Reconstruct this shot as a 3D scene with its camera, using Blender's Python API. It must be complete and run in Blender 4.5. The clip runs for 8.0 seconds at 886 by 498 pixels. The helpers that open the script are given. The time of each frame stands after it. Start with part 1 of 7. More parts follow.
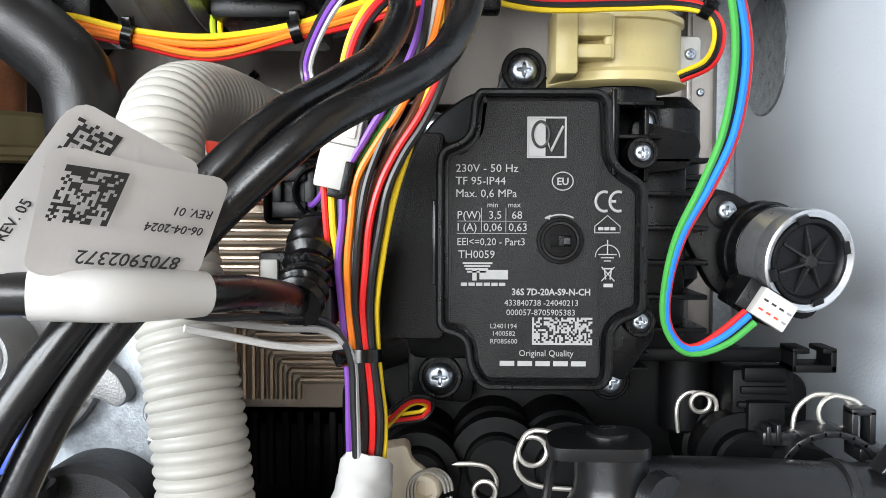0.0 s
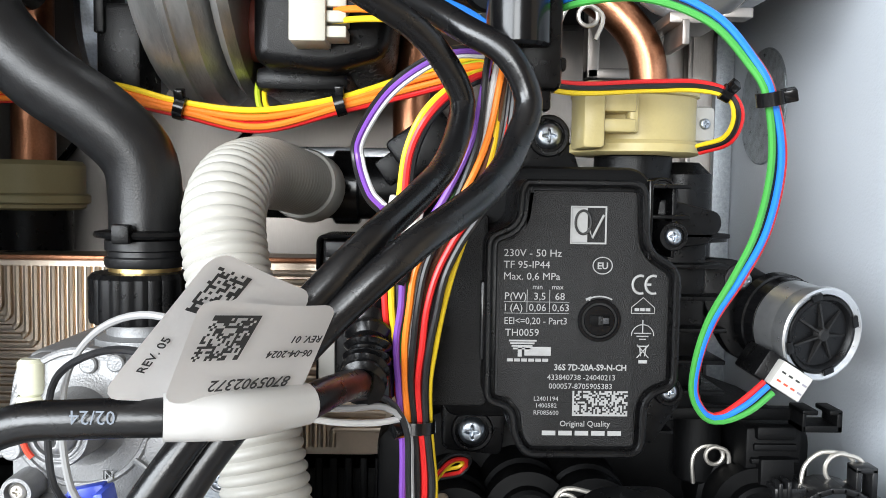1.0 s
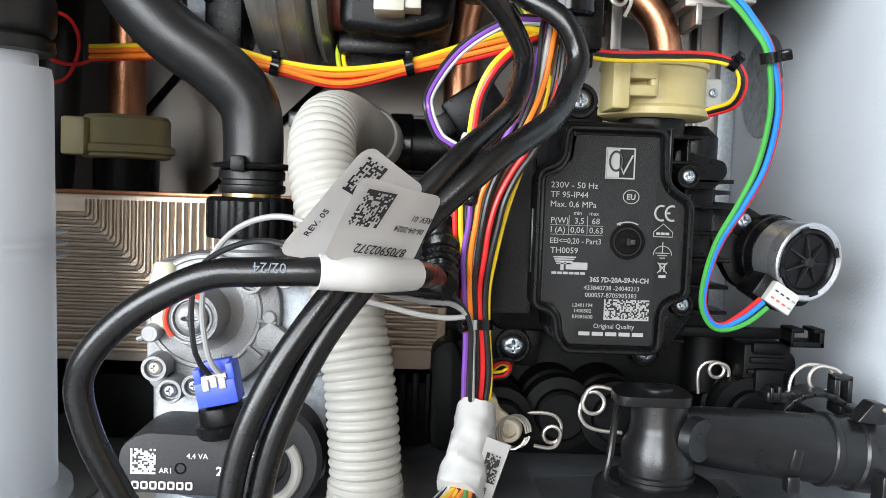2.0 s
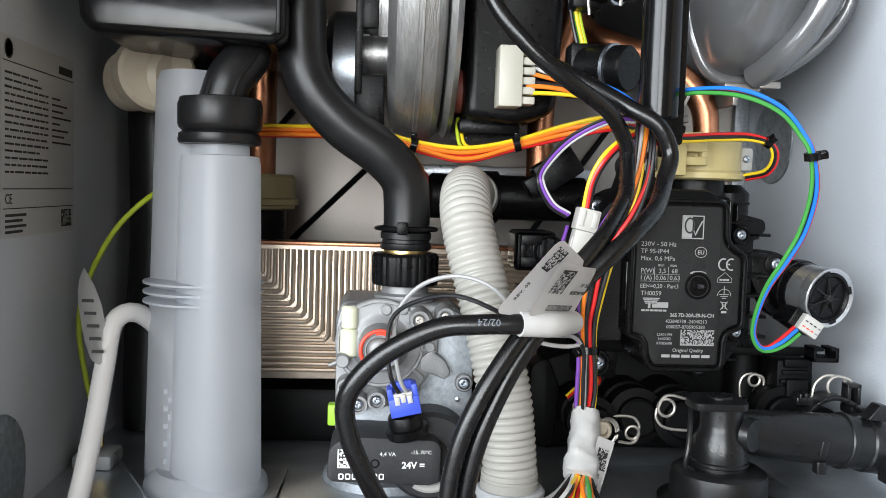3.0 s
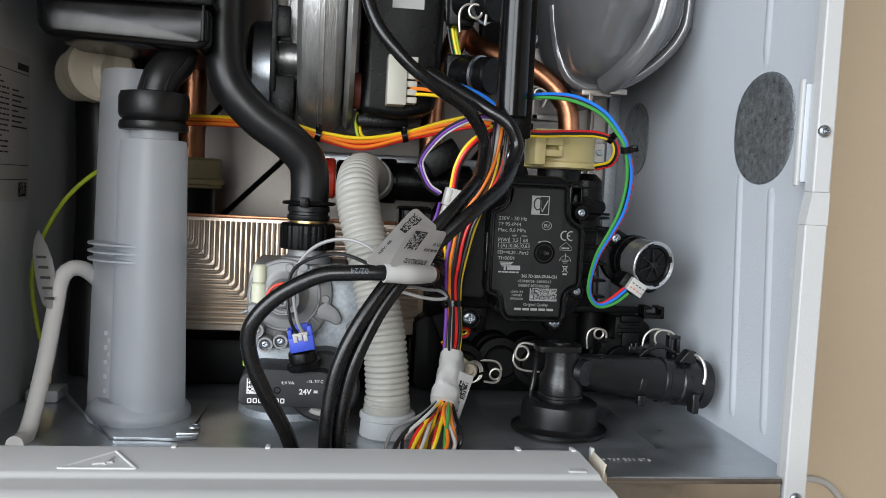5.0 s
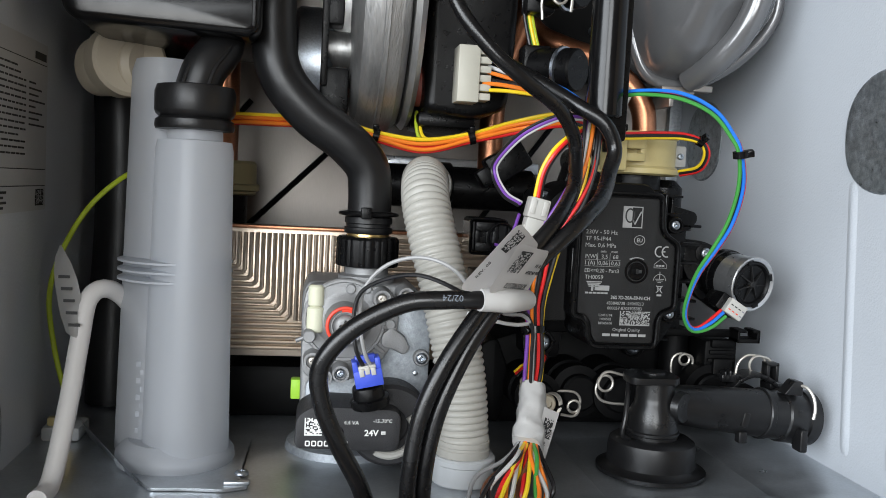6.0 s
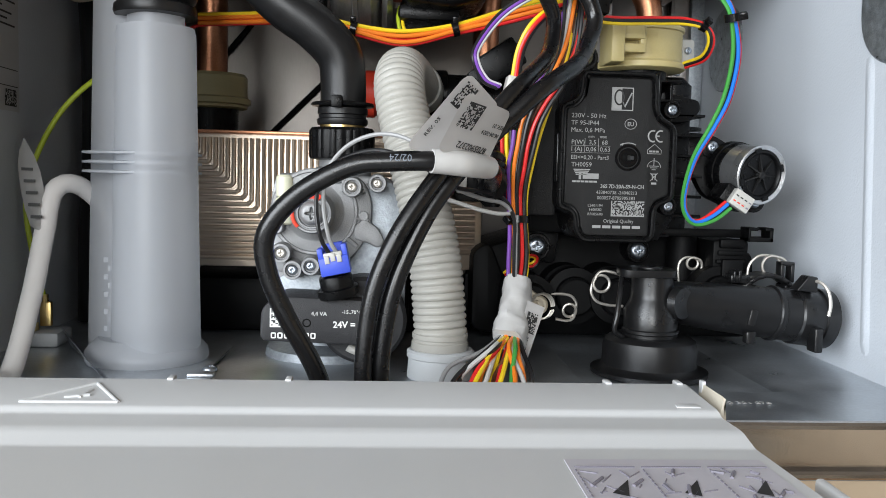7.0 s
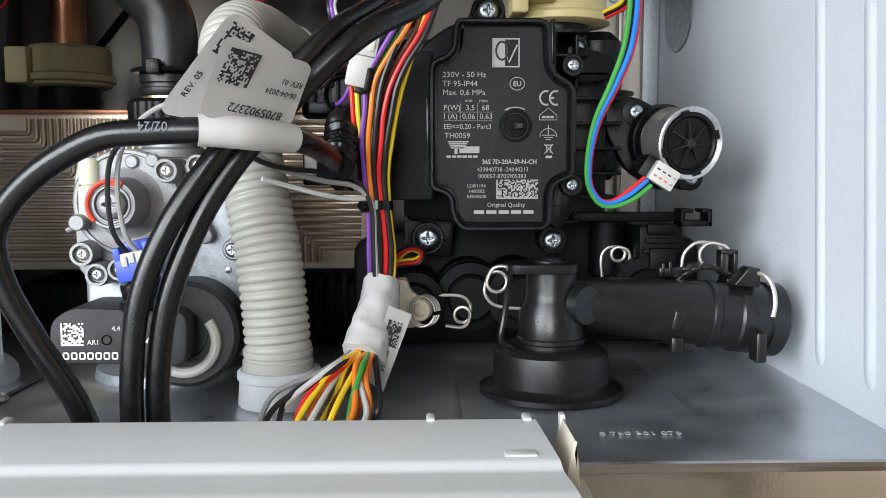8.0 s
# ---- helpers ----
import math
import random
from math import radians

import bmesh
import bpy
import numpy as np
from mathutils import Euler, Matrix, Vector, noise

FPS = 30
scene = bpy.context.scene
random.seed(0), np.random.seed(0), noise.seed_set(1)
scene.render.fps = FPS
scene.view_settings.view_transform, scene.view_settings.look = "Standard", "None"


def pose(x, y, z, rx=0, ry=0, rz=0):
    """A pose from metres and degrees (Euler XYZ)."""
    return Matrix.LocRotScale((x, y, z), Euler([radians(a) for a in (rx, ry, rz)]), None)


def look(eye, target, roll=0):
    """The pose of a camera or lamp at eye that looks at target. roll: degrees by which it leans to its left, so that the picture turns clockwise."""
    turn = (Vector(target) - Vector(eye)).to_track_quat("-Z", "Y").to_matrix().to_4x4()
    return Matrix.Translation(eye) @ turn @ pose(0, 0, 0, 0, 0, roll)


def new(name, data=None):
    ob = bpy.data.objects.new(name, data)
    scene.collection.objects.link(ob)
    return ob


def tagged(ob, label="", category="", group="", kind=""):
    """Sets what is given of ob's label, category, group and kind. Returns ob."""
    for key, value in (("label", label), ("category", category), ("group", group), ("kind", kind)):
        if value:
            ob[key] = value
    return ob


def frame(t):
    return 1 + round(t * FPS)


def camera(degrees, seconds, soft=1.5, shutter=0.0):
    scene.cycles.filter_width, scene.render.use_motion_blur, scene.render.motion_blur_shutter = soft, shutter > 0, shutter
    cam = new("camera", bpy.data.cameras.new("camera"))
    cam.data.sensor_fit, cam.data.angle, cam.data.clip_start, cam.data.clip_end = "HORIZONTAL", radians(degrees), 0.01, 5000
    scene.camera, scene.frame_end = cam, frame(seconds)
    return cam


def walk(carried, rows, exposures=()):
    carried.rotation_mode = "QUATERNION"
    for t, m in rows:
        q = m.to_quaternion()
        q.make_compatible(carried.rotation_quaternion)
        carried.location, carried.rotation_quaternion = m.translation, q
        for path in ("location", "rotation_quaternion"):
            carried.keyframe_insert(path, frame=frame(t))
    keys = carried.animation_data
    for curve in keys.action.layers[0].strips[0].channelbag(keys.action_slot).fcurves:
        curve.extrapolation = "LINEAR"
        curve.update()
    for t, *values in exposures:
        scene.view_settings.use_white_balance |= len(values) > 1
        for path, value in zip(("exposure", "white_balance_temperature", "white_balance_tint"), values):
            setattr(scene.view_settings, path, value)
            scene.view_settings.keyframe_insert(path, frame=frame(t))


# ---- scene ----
cam = camera(53.67, 8.0, soft=0.9)
PATH = [
    (0, (0.00774, 0.01318, 1.50225), (-0.01176, 1.01179, 1.45334), 0.209),
    (0.5, (-0.00691, 0.00823, 1.51161), (-0.00508, 1.00658, 1.45415), 0.603),
    (1, (-0.01746, -0.00304, 1.53062), (0.00423, 0.99462, 1.46572), 0.839),
    (1.5, (-0.01890, -0.03298, 1.51192), (0.00186, 0.96482, 1.44882), 1.426),
    (2, (-0.04131, -0.06306, 1.50800), (-0.01335, 0.93457, 1.44510), 2.035),
    (2.2, (-0.06188, -0.08016, 1.51230), (-0.01973, 0.91709, 1.45131), 2.155),
    (3.3, (-0.12501, -0.20083, 1.53826), (-0.05075, 0.79406, 1.46985), 1.766),
    (3.5, (-0.09905, -0.23892, 1.52299), (-0.04238, 0.75732, 1.45747), 1.612),
    (4, (-0.00691, -0.32618, 1.50529), (-0.00016, 0.67154, 1.43820), 1.045),
    (4.5, (0.01996, -0.34075, 1.50722), (0.04465, 0.65652, 1.43752), 1.460),
    (5, (-0.09483, -0.25803, 1.52935), (0.03674, 0.73080, 1.45921), 2.804),
    (5.2, (-0.13787, -0.22771, 1.53773), (0.02435, 0.75621, 1.46302), 3.153),
    (6.3, (-0.13389, -0.18536, 1.52295), (-0.00476, 0.80391, 1.45460), 2.812),
    (6.5, (-0.10547, -0.19427, 1.49839), (-0.01110, 0.79889, 1.42958), 2.548),
    (7, (-0.08482, -0.17182, 1.48084), (-0.01624, 0.82245, 1.39892), 1.489),
    (7.5, (-0.01001, -0.12112, 1.49497), (0.02380, 0.87395, 1.40173), 0.764),
    (8, (-0.00300, -0.09453, 1.47531), (0.02398, 0.90101, 1.38491), -0.073),
]
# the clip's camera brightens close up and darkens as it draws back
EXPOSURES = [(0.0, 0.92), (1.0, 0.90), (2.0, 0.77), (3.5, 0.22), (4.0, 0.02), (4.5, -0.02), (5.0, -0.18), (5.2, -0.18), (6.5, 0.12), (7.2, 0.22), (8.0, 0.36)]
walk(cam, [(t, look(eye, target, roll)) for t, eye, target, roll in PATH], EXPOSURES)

# ---- world, window light, exposure ----
world = bpy.data.worlds.new("world")
scene.world = world
world.use_nodes = True
wn = world.node_tree.nodes
sky = wn.new("ShaderNodeTexSky")
sky.sky_type = "NISHITA"
sky.sun_disc = False
sky.sun_elevation = radians(35)
sky.sun_rotation = radians(200)
world.node_tree.links.new(sky.outputs[0], wn["Background"].inputs[0])
wn["Background"].inputs[1].default_value = 0.1


def area_lamp(name, m, sx, sy, power, colour):
    data = bpy.data.lights.new(name, "AREA")
    data.shape, data.size, data.size_y, data.energy, data.color = "RECTANGLE", sx, sy, power, colour
    ob = new(name, data)
    ob.matrix_world = m
    return ob


# sky light: a large inferred window to the left, a small added fill behind the viewer
area_lamp("unseen_window_light", look((-1.80, -1.55, 2.00), (0.0, 0.3, 1.45)), 1.7, 1.4, 90, (0.89, 0.945, 1.0))
area_lamp("unseen_window_light", look((-0.55, -2.24, 1.85), (0.0, 0.3, 1.5)), 0.95, 1.05, 36, (0.93, 0.97, 1.0))


# ---- helpers for meshes ----
def thing(name, at, label, category, group="", kind=""):
    ob = new(name)
    ob.empty_display_size = 0.01
    ob.location = at
    return tagged(ob, label, category, group, kind)


def part(name, bm, material, parent=None, label="", smooth=35):
    """Links a bmesh as one mesh object under a thing or part; vertices are in world metres."""
    me = bpy.data.meshes.new(name)
    bm.normal_update()
    bm.to_mesh(me)
    bm.free()
    me.materials.append(material)
    if smooth:
        me.polygons.foreach_set("use_smooth", [True] * len(me.polygons))
        me.set_sharp_from_angle(angle=radians(smooth))
    ob = new(name, me)
    if parent:
        ob.parent = parent
        base = parent
        inv = Matrix()
        while base:
            inv = inv @ base.matrix_basis.inverted() if not base.parent else inv
            base = base.parent
        ob.matrix_parent_inverse = inv if not parent.parent else Matrix()
    if label:
        tagged(ob, label)
    return ob


def merge(*bms):
    out = bmesh.new()
    for b in bms:
        me = bpy.data.meshes.new("tmp")
        b.to_mesh(me)
        b.free()
        out.from_mesh(me)
        bpy.data.meshes.remove(me)
    return out


def moved(bm, m):
    bmesh.ops.transform(bm, matrix=m, verts=bm.verts)
    return bm


def box(lo, hi, bevel=0.0, seg=2):
    bm = bmesh.new()
    bmesh.ops.create_cube(bm, size=1)
    lo, hi = Vector(lo), Vector(hi)
    for v in bm.verts:
        v.co = Vector((lo[i] + (v.co[i] + 0.5) * (hi[i] - lo[i]) for i in range(3)))
    if bevel:
        bmesh.ops.bevel(bm, geom=bm.edges[:], offset=bevel, segments=seg, profile=0.5, affect="EDGES")
    return bm


def lathe(profile, base, axis=(0, 0, 1), seg=32, wave=None):
    """Turns a list of (radius, height) about an axis through base."""
    bm = bmesh.new()
    q = Vector((0, 0, 1)).rotation_difference(Vector(axis).normalized()).to_matrix().to_4x4()
    m = Matrix.Translation(base) @ q
    rings = []
    for r, h in profile:
        ring = []
        for i in range(seg):
            a = 2 * math.pi * i / seg
            rr = max(r, 1e-5) * (wave(a, h, r) if wave else 1)
            ring.append(bm.verts.new(m @ Vector((rr * math.cos(a), rr * math.sin(a), h))))
        rings.append(ring)
    for a, b in zip(rings, rings[1:]):
        for i in range(seg):
            j = (i + 1) % seg
            bm.faces.new((a[i], a[j], b[j], b[i]))
    bm.faces.new(rings[0][::-1])
    bm.faces.new(rings[-1])
    bmesh.ops.recalc_face_normals(bm, faces=bm.faces[:])
    return bm


def rod(p, q, r, r2=None, seg=20, bevel=0.0):
    d = Vector(q) - Vector(p)
    n = d.length
    r2 = r if r2 is None else r2
    b = min(bevel, n / 3, r / 2)
    prof = [(r - b, 0), (r, b), (r2, n - b), (r2 - b, n)] if b else [(r, 0), (r2, n)]
    return lathe(prof, p, d, seg)


def spline(pts, step):
    pts = [Vector(p) for p in pts]
    ext = [2 * pts[0] - pts[1]] + pts + [2 * pts[-1] - pts[-2]]
    out = []
    for a, b, c, d in zip(ext, ext[1:], ext[2:], ext[3:]):
        n = max(2, int((c - b).length / step))
        for i in range(n):
            t = i / n
            out.append(0.5 * (2 * b + (c - a) * t + (2 * a - 5 * b + 4 * c - d) * t * t + (3 * b - a - 3 * c + d) * t ** 3))
    out.append(pts[-1])
    return out


def sweep(pts, r, seg=10, step=0.004, rf=None, smooth=True, flat=1.0):
    """A round tube along a smooth line through pts; rf(length) gives the radius where it varies."""
    line = spline(pts, step) if smooth else [Vector(p) for p in pts]
    bm = bmesh.new()
    tan = [(line[min(i + 1, len(line) - 1)] - line[max(i - 1, 0)]).normalized() for i in range(len(line))]
    n = tan[0].orthogonal().normalized()
    rings, s = [], 0.0
    for i, p in enumerate(line):
        if i:
            s += (p - line[i - 1]).length
            n = tan[i - 1].rotation_difference(tan[i]) @ n
        n = (n - tan[i] * n.dot(tan[i])).normalized()
        b = tan[i].cross(n)
        rr = rf(s) if rf else r
        rings.append([bm.verts.new(p + rr * (math.cos(a) * n + flat * math.sin(a) * b)) for a in (2 * math.pi * k / seg for k in range(seg))])
    for a, b in zip(rings, rings[1:]):
        for i in range(seg):
            j = (i + 1) % seg
            bm.faces.new((a[i], a[j], b[j], b[i]))
    bm.faces.new(rings[0][::-1])
    bm.faces.new(rings[-1])
    bmesh.ops.recalc_face_normals(bm, faces=bm.faces[:])
    return bm


def rounded(points, r, n=5):
    """A polygon's outline with its corners rounded off."""
    out, k = [], len(points)
    pts = [Vector(p) for p in points]
    for i in range(k):
        a, b, c = pts[i - 1], pts[i], pts[(i + 1) % k]
        u, v = (a - b), (c - b)
        d = min(r, u.length * 0.45, v.length * 0.45)
        p, q = b + u.normalized() * d, b + v.normalized() * d
        for j in range(n + 1):
            t = j / n
            out.append((1 - t) ** 2 * p + 2 * t * (1 - t) * b + t * t * q)
    return out


def prism(outline, y0, y1, bevel=0.0, seg=2):
    """An outline in x and z, pushed from y0 (front) to y1, its front edge rounded."""
    bm = bmesh.new()
    sg = 1 if y1 > y0 else -1
    rows = []
    if bevel:
        for k in range(seg + 1):
            a = math.pi / 2 * k / seg
            rows.append((inset(outline, bevel * (1 - math.sin(a))), y0 + sg * bevel * (1 - math.cos(a))))
    else:
        rows.append((outline, y0))
    rows.append((outline, y1))
    rings = [[bm.verts.new((p[0], y, p[1])) for p in o] for o, y in rows]
    k = len(outline)
    for a, b in zip(rings, rings[1:]):
        for i in range(k):
            j = (i + 1) % k
            bm.faces.new((a[i], a[j], b[j], b[i]))
    caps = [bm.faces.new(rings[0]), bm.faces.new(rings[-1][::-1])]
    bmesh.ops.triangulate(bm, faces=caps, ngon_method="EAR_CLIP")
    bmesh.ops.recalc_face_normals(bm, faces=bm.faces[:])
    return bm


def inset(outline, d):
    """The outline drawn in by d (outline of small turns only)."""
    k, out = len(outline), []
    area = sum(outline[i - 1][0] * outline[i][1] - outline[i][0] * outline[i - 1][1] for i in range(k))
    sg = 1 if area > 0 else -1
    for i in range(k):
        t = (Vector(outline[(i + 1) % k]) - Vector(outline[i - 1])).normalized()
        out.append(Vector(outline[i]) + sg * d * Vector((-t[1], t[0])))
    return out


def frame_ring(outer, d, y0, y1):
    """A raised rim along an outline, d wide."""
    inner = inset(outer, d)
    bm = bmesh.new()
    k = len(outer)
    rows = [[bm.verts.new((p[0], y, p[1])) for p in o] for o, y in ((outer, y1), (outer, y0 + 0.0006), (inset(outer, 0.0006), y0), (inset(outer, d - 0.0006), y0), (inner, y0 + 0.0006), (inner, y1))]
    for a, b in zip(rows, rows[1:]):
        for i in range(k):
            j = (i + 1) % k
            bm.faces.new((a[i], a[j], b[j], b[i]))
    bmesh.ops.recalc_face_normals(bm, faces=bm.faces[:])
    return bm


def lettering(body, at, size, material, parent, align="LEFT", turn=None, name="lettering", wide=1.0, deep=0.00006, bold=0.0):
    """Writing that faces the viewer (towards -y), standing at its baseline."""
    cu = bpy.data.curves.new("lettering", "FONT")
    cu.body, cu.size, cu.align_x, cu.extrude, cu.offset = body, size, align, deep, bold
    cu.resolution_u = 2
    ob = bpy.data.objects.new("lettering", cu)
    scene.collection.objects.link(ob)
    bpy.context.view_layer.update()
    me = bpy.data.meshes.new_from_object(ob.evaluated_get(bpy.context.evaluated_depsgraph_get()))
    bpy.data.objects.remove(ob)
    bpy.data.curves.remove(cu)
    m = Matrix.Translation(at) @ (turn if turn else pose(0, 0, 0, 90)) @ Matrix.Diagonal((wide, 1, 1, 1))
    bm = bmesh.new()
    bm.from_mesh(me)
    bpy.data.meshes.remove(me)
    moved(bm, m)
    return part(name, bm, material, parent, smooth=0)


def code_cells(w, h, nx, ny, m, seed, solid=True):
    """A panel of random square specks with two solid edges, flat in the plane of m, from its corner."""
    rng = random.Random(seed)
    bm = bmesh.new()
    cw, ch = w / nx, h / ny
    for j in range(ny):
        for i in range(nx):
            if rng.random() < 0.5 or (solid and (i == 0 or j == 0)):
                bm.faces.new([bm.verts.new(m @ Vector((x * cw, y * ch, 0))) for x, y in ((i, j), (i + 1.04, j), (i + 1.04, j + 1.04), (i, j + 1.04))])
    return bm


# ---- materials ----
def mat(name, col, rough=0.5, metal=0.0, var=0.10, scale=90.0, bump=0.08, fine=900.0, coat=0.0, trans=0.0, rvar=0.12, tint=None, ior=1.45, sss=0.0, spots=0.0, stretch=(1, 1, 1), spec=0.5):
    m = bpy.data.materials.new(name)
    m.use_nodes = True
    nt = m.node_tree
    n, l = nt.nodes, nt.links
    bsdf = n["Principled BSDF"]
    co = n.new("ShaderNodeTexCoord")
    mp = n.new("ShaderNodeMapping")
    mp.inputs["Scale"].default_value = stretch
    l.new(co.outputs["Object"], mp.inputs[0])
    big = n.new("ShaderNodeTexNoise")
    big.inputs["Scale"].default_value, big.inputs["Detail"].default_value = scale, 5
    small = n.new("ShaderNodeTexNoise")
    small.inputs["Scale"].default_value, small.inputs["Detail"].default_value = fine, 3
    l.new(mp.outputs[0], big.inputs[0])
    l.new(mp.outputs[0], small.inputs[0])
    mix = n.new("ShaderNodeMix")
    mix.data_type = "RGBA"
    c1 = [max(0, c * (1 - var)) for c in col]
    c2 = [min(1, c * (1 + var)) for c in (tint or col)]
    mix.inputs[6].default_value, mix.inputs[7].default_value = (*c1, 1), (*c2, 1)
    add = n.new("ShaderNodeMath")
    add.operation = "MULTIPLY_ADD"
    add.inputs[1].default_value, add.inputs[2].default_value = 0.4, -0.2
    l.new(small.outputs[0], add.inputs[0])
    su = n.new("ShaderNodeMath")
    su.use_clamp = True
    l.new(big.outputs[0], su.inputs[0])
    l.new(add.outputs[0], su.inputs[1])
    l.new(su.outputs[0], mix.inputs[0])
    out = mix.outputs[2]
    if spots:
        vor = n.new("ShaderNodeTexVoronoi")
        vor.inputs["Scale"].default_value = 160
        l.new(mp.outputs[0], vor.inputs[0])
        ramp = n.new("ShaderNodeValToRGB")
        ramp.color_ramp.elements[0].position, ramp.color_ramp.elements[1].position = 0.05, 0.09
        ramp.color_ramp.elements[0].color = (spots, spots, spots, 1)
        ramp.color_ramp.elements[1].color = (1, 1, 1, 1)
        l.new(vor.outputs[0], ramp.inputs[0])
        mu = n.new("ShaderNodeMix")
        mu.data_type, mu.blend_type = "RGBA", "MULTIPLY"
        mu.inputs[0].default_value = 0.5
        l.new(out, mu.inputs[6])
        l.new(ramp.outputs[0], mu.inputs[7])
        out = mu.outputs[2]
    l.new(out, bsdf.inputs["Base Color"])
    rr = n.new("ShaderNodeMapRange")
    rr.inputs["To Min"].default_value, rr.inputs["To Max"].default_value = max(0.03, rough - rvar), min(1, rough + rvar)
    l.new(big.outputs[0], rr.inputs[0])
    l.new(rr.outputs[0], bsdf.inputs["Roughness"])
    bu = n.new("ShaderNodeBump")
    bu.inputs["Strength"].default_value, bu.inputs["Distance"].default_value = bump, 0.0006
    l.new(small.outputs[0], bu.inputs["Height"])
    l.new(bu.outputs[0], bsdf.inputs["Normal"])
    bsdf.inputs["Metallic"].default_value = metal
    bsdf.inputs["IOR"].default_value = ior
    bsdf.inputs["Specular IOR Level"].default_value = spec
    bsdf.inputs["Coat Weight"].default_value = coat
    bsdf.inputs["Transmission Weight"].default_value = trans
    if sss:
        bsdf.inputs["Subsurface Weight"].default_value = sss
        bsdf.inputs["Subsurface Radius"].default_value = (0.006, 0.006, 0.006)
        bsdf.inputs["Subsurface Scale"].default_value = 1.0
    return m


M_black = mat("black_plastic", (0.0035, 0.0035, 0.0038), 0.30, var=0.3, scale=260, bump=0.22, fine=2600, spec=0.22)
# blacker, duller copy of M_black for the parts set far back
M_deep = mat("rear_matt_black_plastic", (0.0022, 0.0022, 0.0024), 0.5, var=0.3, scale=260, bump=0.2, fine=2600, spec=0.14)
M_outlet = mat("satin_black_moulding", (0.0085, 0.0085, 0.009), 0.29, var=0.25, scale=120, bump=0.06, fine=2200, spec=0.46, rvar=0.06)
M_zinc = mat("spangled_zinc", (0.30, 0.325, 0.35), 0.5, 0.55, var=0.45, scale=420, bump=0.3, fine=1200)
M_solenoid = mat("dark_grey_solenoid_plastic", (0.026, 0.026, 0.028), 0.5, var=0.25, scale=400, bump=0.45, fine=2600, spec=0.4)
M_lid = mat("dark_lid_plastic", (0.0085, 0.0082, 0.0082), 0.46, var=0.15, scale=300, bump=0.6, fine=3200, spec=0.32)
M_blackg = mat("glossy_black_plastic", (0.004, 0.004, 0.0044), 0.2, bump=0.02, spec=0.36)
M_rubber = mat("black_rubber", (0.008, 0.008, 0.0085), 0.38, var=0.3, scale=120, bump=0.10, fine=1500, spec=0.42)
M_cable = mat("black_cable_sheath", (0.0045, 0.0045, 0.005), 0.27, bump=0.08, fine=1200, spec=0.5)
# pale grey paint with some blue of the sky light mixed into it
M_paint = mat("pale_grey_paint_sky_tint", (0.54, 0.575, 0.62), 0.36, var=0.03, scale=8, bump=0.3, fine=700)
M_rim = mat("white_grey_paint", (0.52, 0.53, 0.535), 0.4, var=0.03, scale=10, bump=0.2, fine=700)
M_panel = mat("light_grey_panel_plastic", (0.53, 0.54, 0.545), 0.42, var=0.025, scale=12, bump=0.05, fine=1800)
# tan that stands for warm light inside the panel's screw hole
M_warm_hole = mat("warm_hole_light_tan", (0.42, 0.35, 0.26), 0.5, var=0.1)
M_hinge = mat("ivory_plastic", (0.50, 0.46, 0.38), 0.45, var=0.06, bump=0.08)
M_galv = mat("galvanised_steel", (0.56, 0.59, 0.62), 0.34, 0.85, var=0.3, scale=45, bump=0.12, fine=600, rvar=0.16)
# mirror-like steel, tinted warm for the brown reflections in the lip
M_lip = mat("folded_steel_warm_reflection", (0.50, 0.475, 0.45), 0.17, 0.95, var=0.2, scale=60, bump=0.04, rvar=0.06)
M_galvd = mat("dull_zinc_patch", (0.36, 0.40, 0.43), 0.36, 0.8, var=0.8, scale=260, bump=0.9, fine=1300, rvar=0.2)
M_back = mat("brushed_back_plate", (0.29, 0.265, 0.245), 0.42, 0.8, var=0.15, scale=30, bump=0.1, stretch=(1, 1, 0.2))
M_hose = mat("cream_white_hose", (0.345, 0.335, 0.305), 0.42, var=0.06, bump=0.1)
M_cup = mat("pale_grey_plastic", (0.44, 0.455, 0.465), 0.45, var=0.05, bump=0.1)
M_copper = mat("copper_tube", (0.34, 0.135, 0.065), 0.34, 1.0, var=0.45, scale=70, bump=0.15, tint=(0.50, 0.23, 0.13))
M_brass = mat("brass", (0.72, 0.52, 0.22), 0.3, 1.0)
M_alu = mat("cast_aluminium", (0.265, 0.267, 0.27), 0.5, 0.55, var=0.2, scale=150, bump=0.4, fine=1500)
M_steel = mat("bright_zinc_steel", (0.44, 0.48, 0.53), 0.36, 1.0, var=0.3, scale=900, bump=0.1)
M_wire = mat("steel_spring_wire", (0.58, 0.55, 0.50), 0.42, 0.85, var=0.10, bump=0.03)
M_cream = mat("cream_plastic", (0.55, 0.48, 0.37), 0.45, var=0.05, bump=0.1, sss=0.1)
M_yellow = mat("yellowed_nylon", (0.52, 0.43, 0.20), 0.4, var=0.1, scale=50, bump=0.15, sss=0.2)
# M_yellow made darker for the clamp that stands in the bottle's shade
M_yellow_shaded = mat("shaded_yellowed_nylon", (0.42, 0.37, 0.20), 0.45, var=0.1, scale=50, bump=0.12)
M_white = mat("white_connector_plastic", (0.44, 0.43, 0.40), 0.4, var=0.04, bump=0.05)
M_tag = mat("white_paper_tag", (0.66, 0.645, 0.635), 0.5, var=0.03, scale=60, bump=0.05)
M_label = mat("white_label_film", (0.46, 0.455, 0.445), 0.38, var=0.03, scale=60, bump=0.05)
M_sticker = mat("lilac_white_sticker", (0.50, 0.485, 0.53), 0.45, var=0.05, scale=90, bump=0.03)
M_plate = mat("silver_rating_label", (0.50, 0.51, 0.52), 0.4, 0.2, var=0.04)
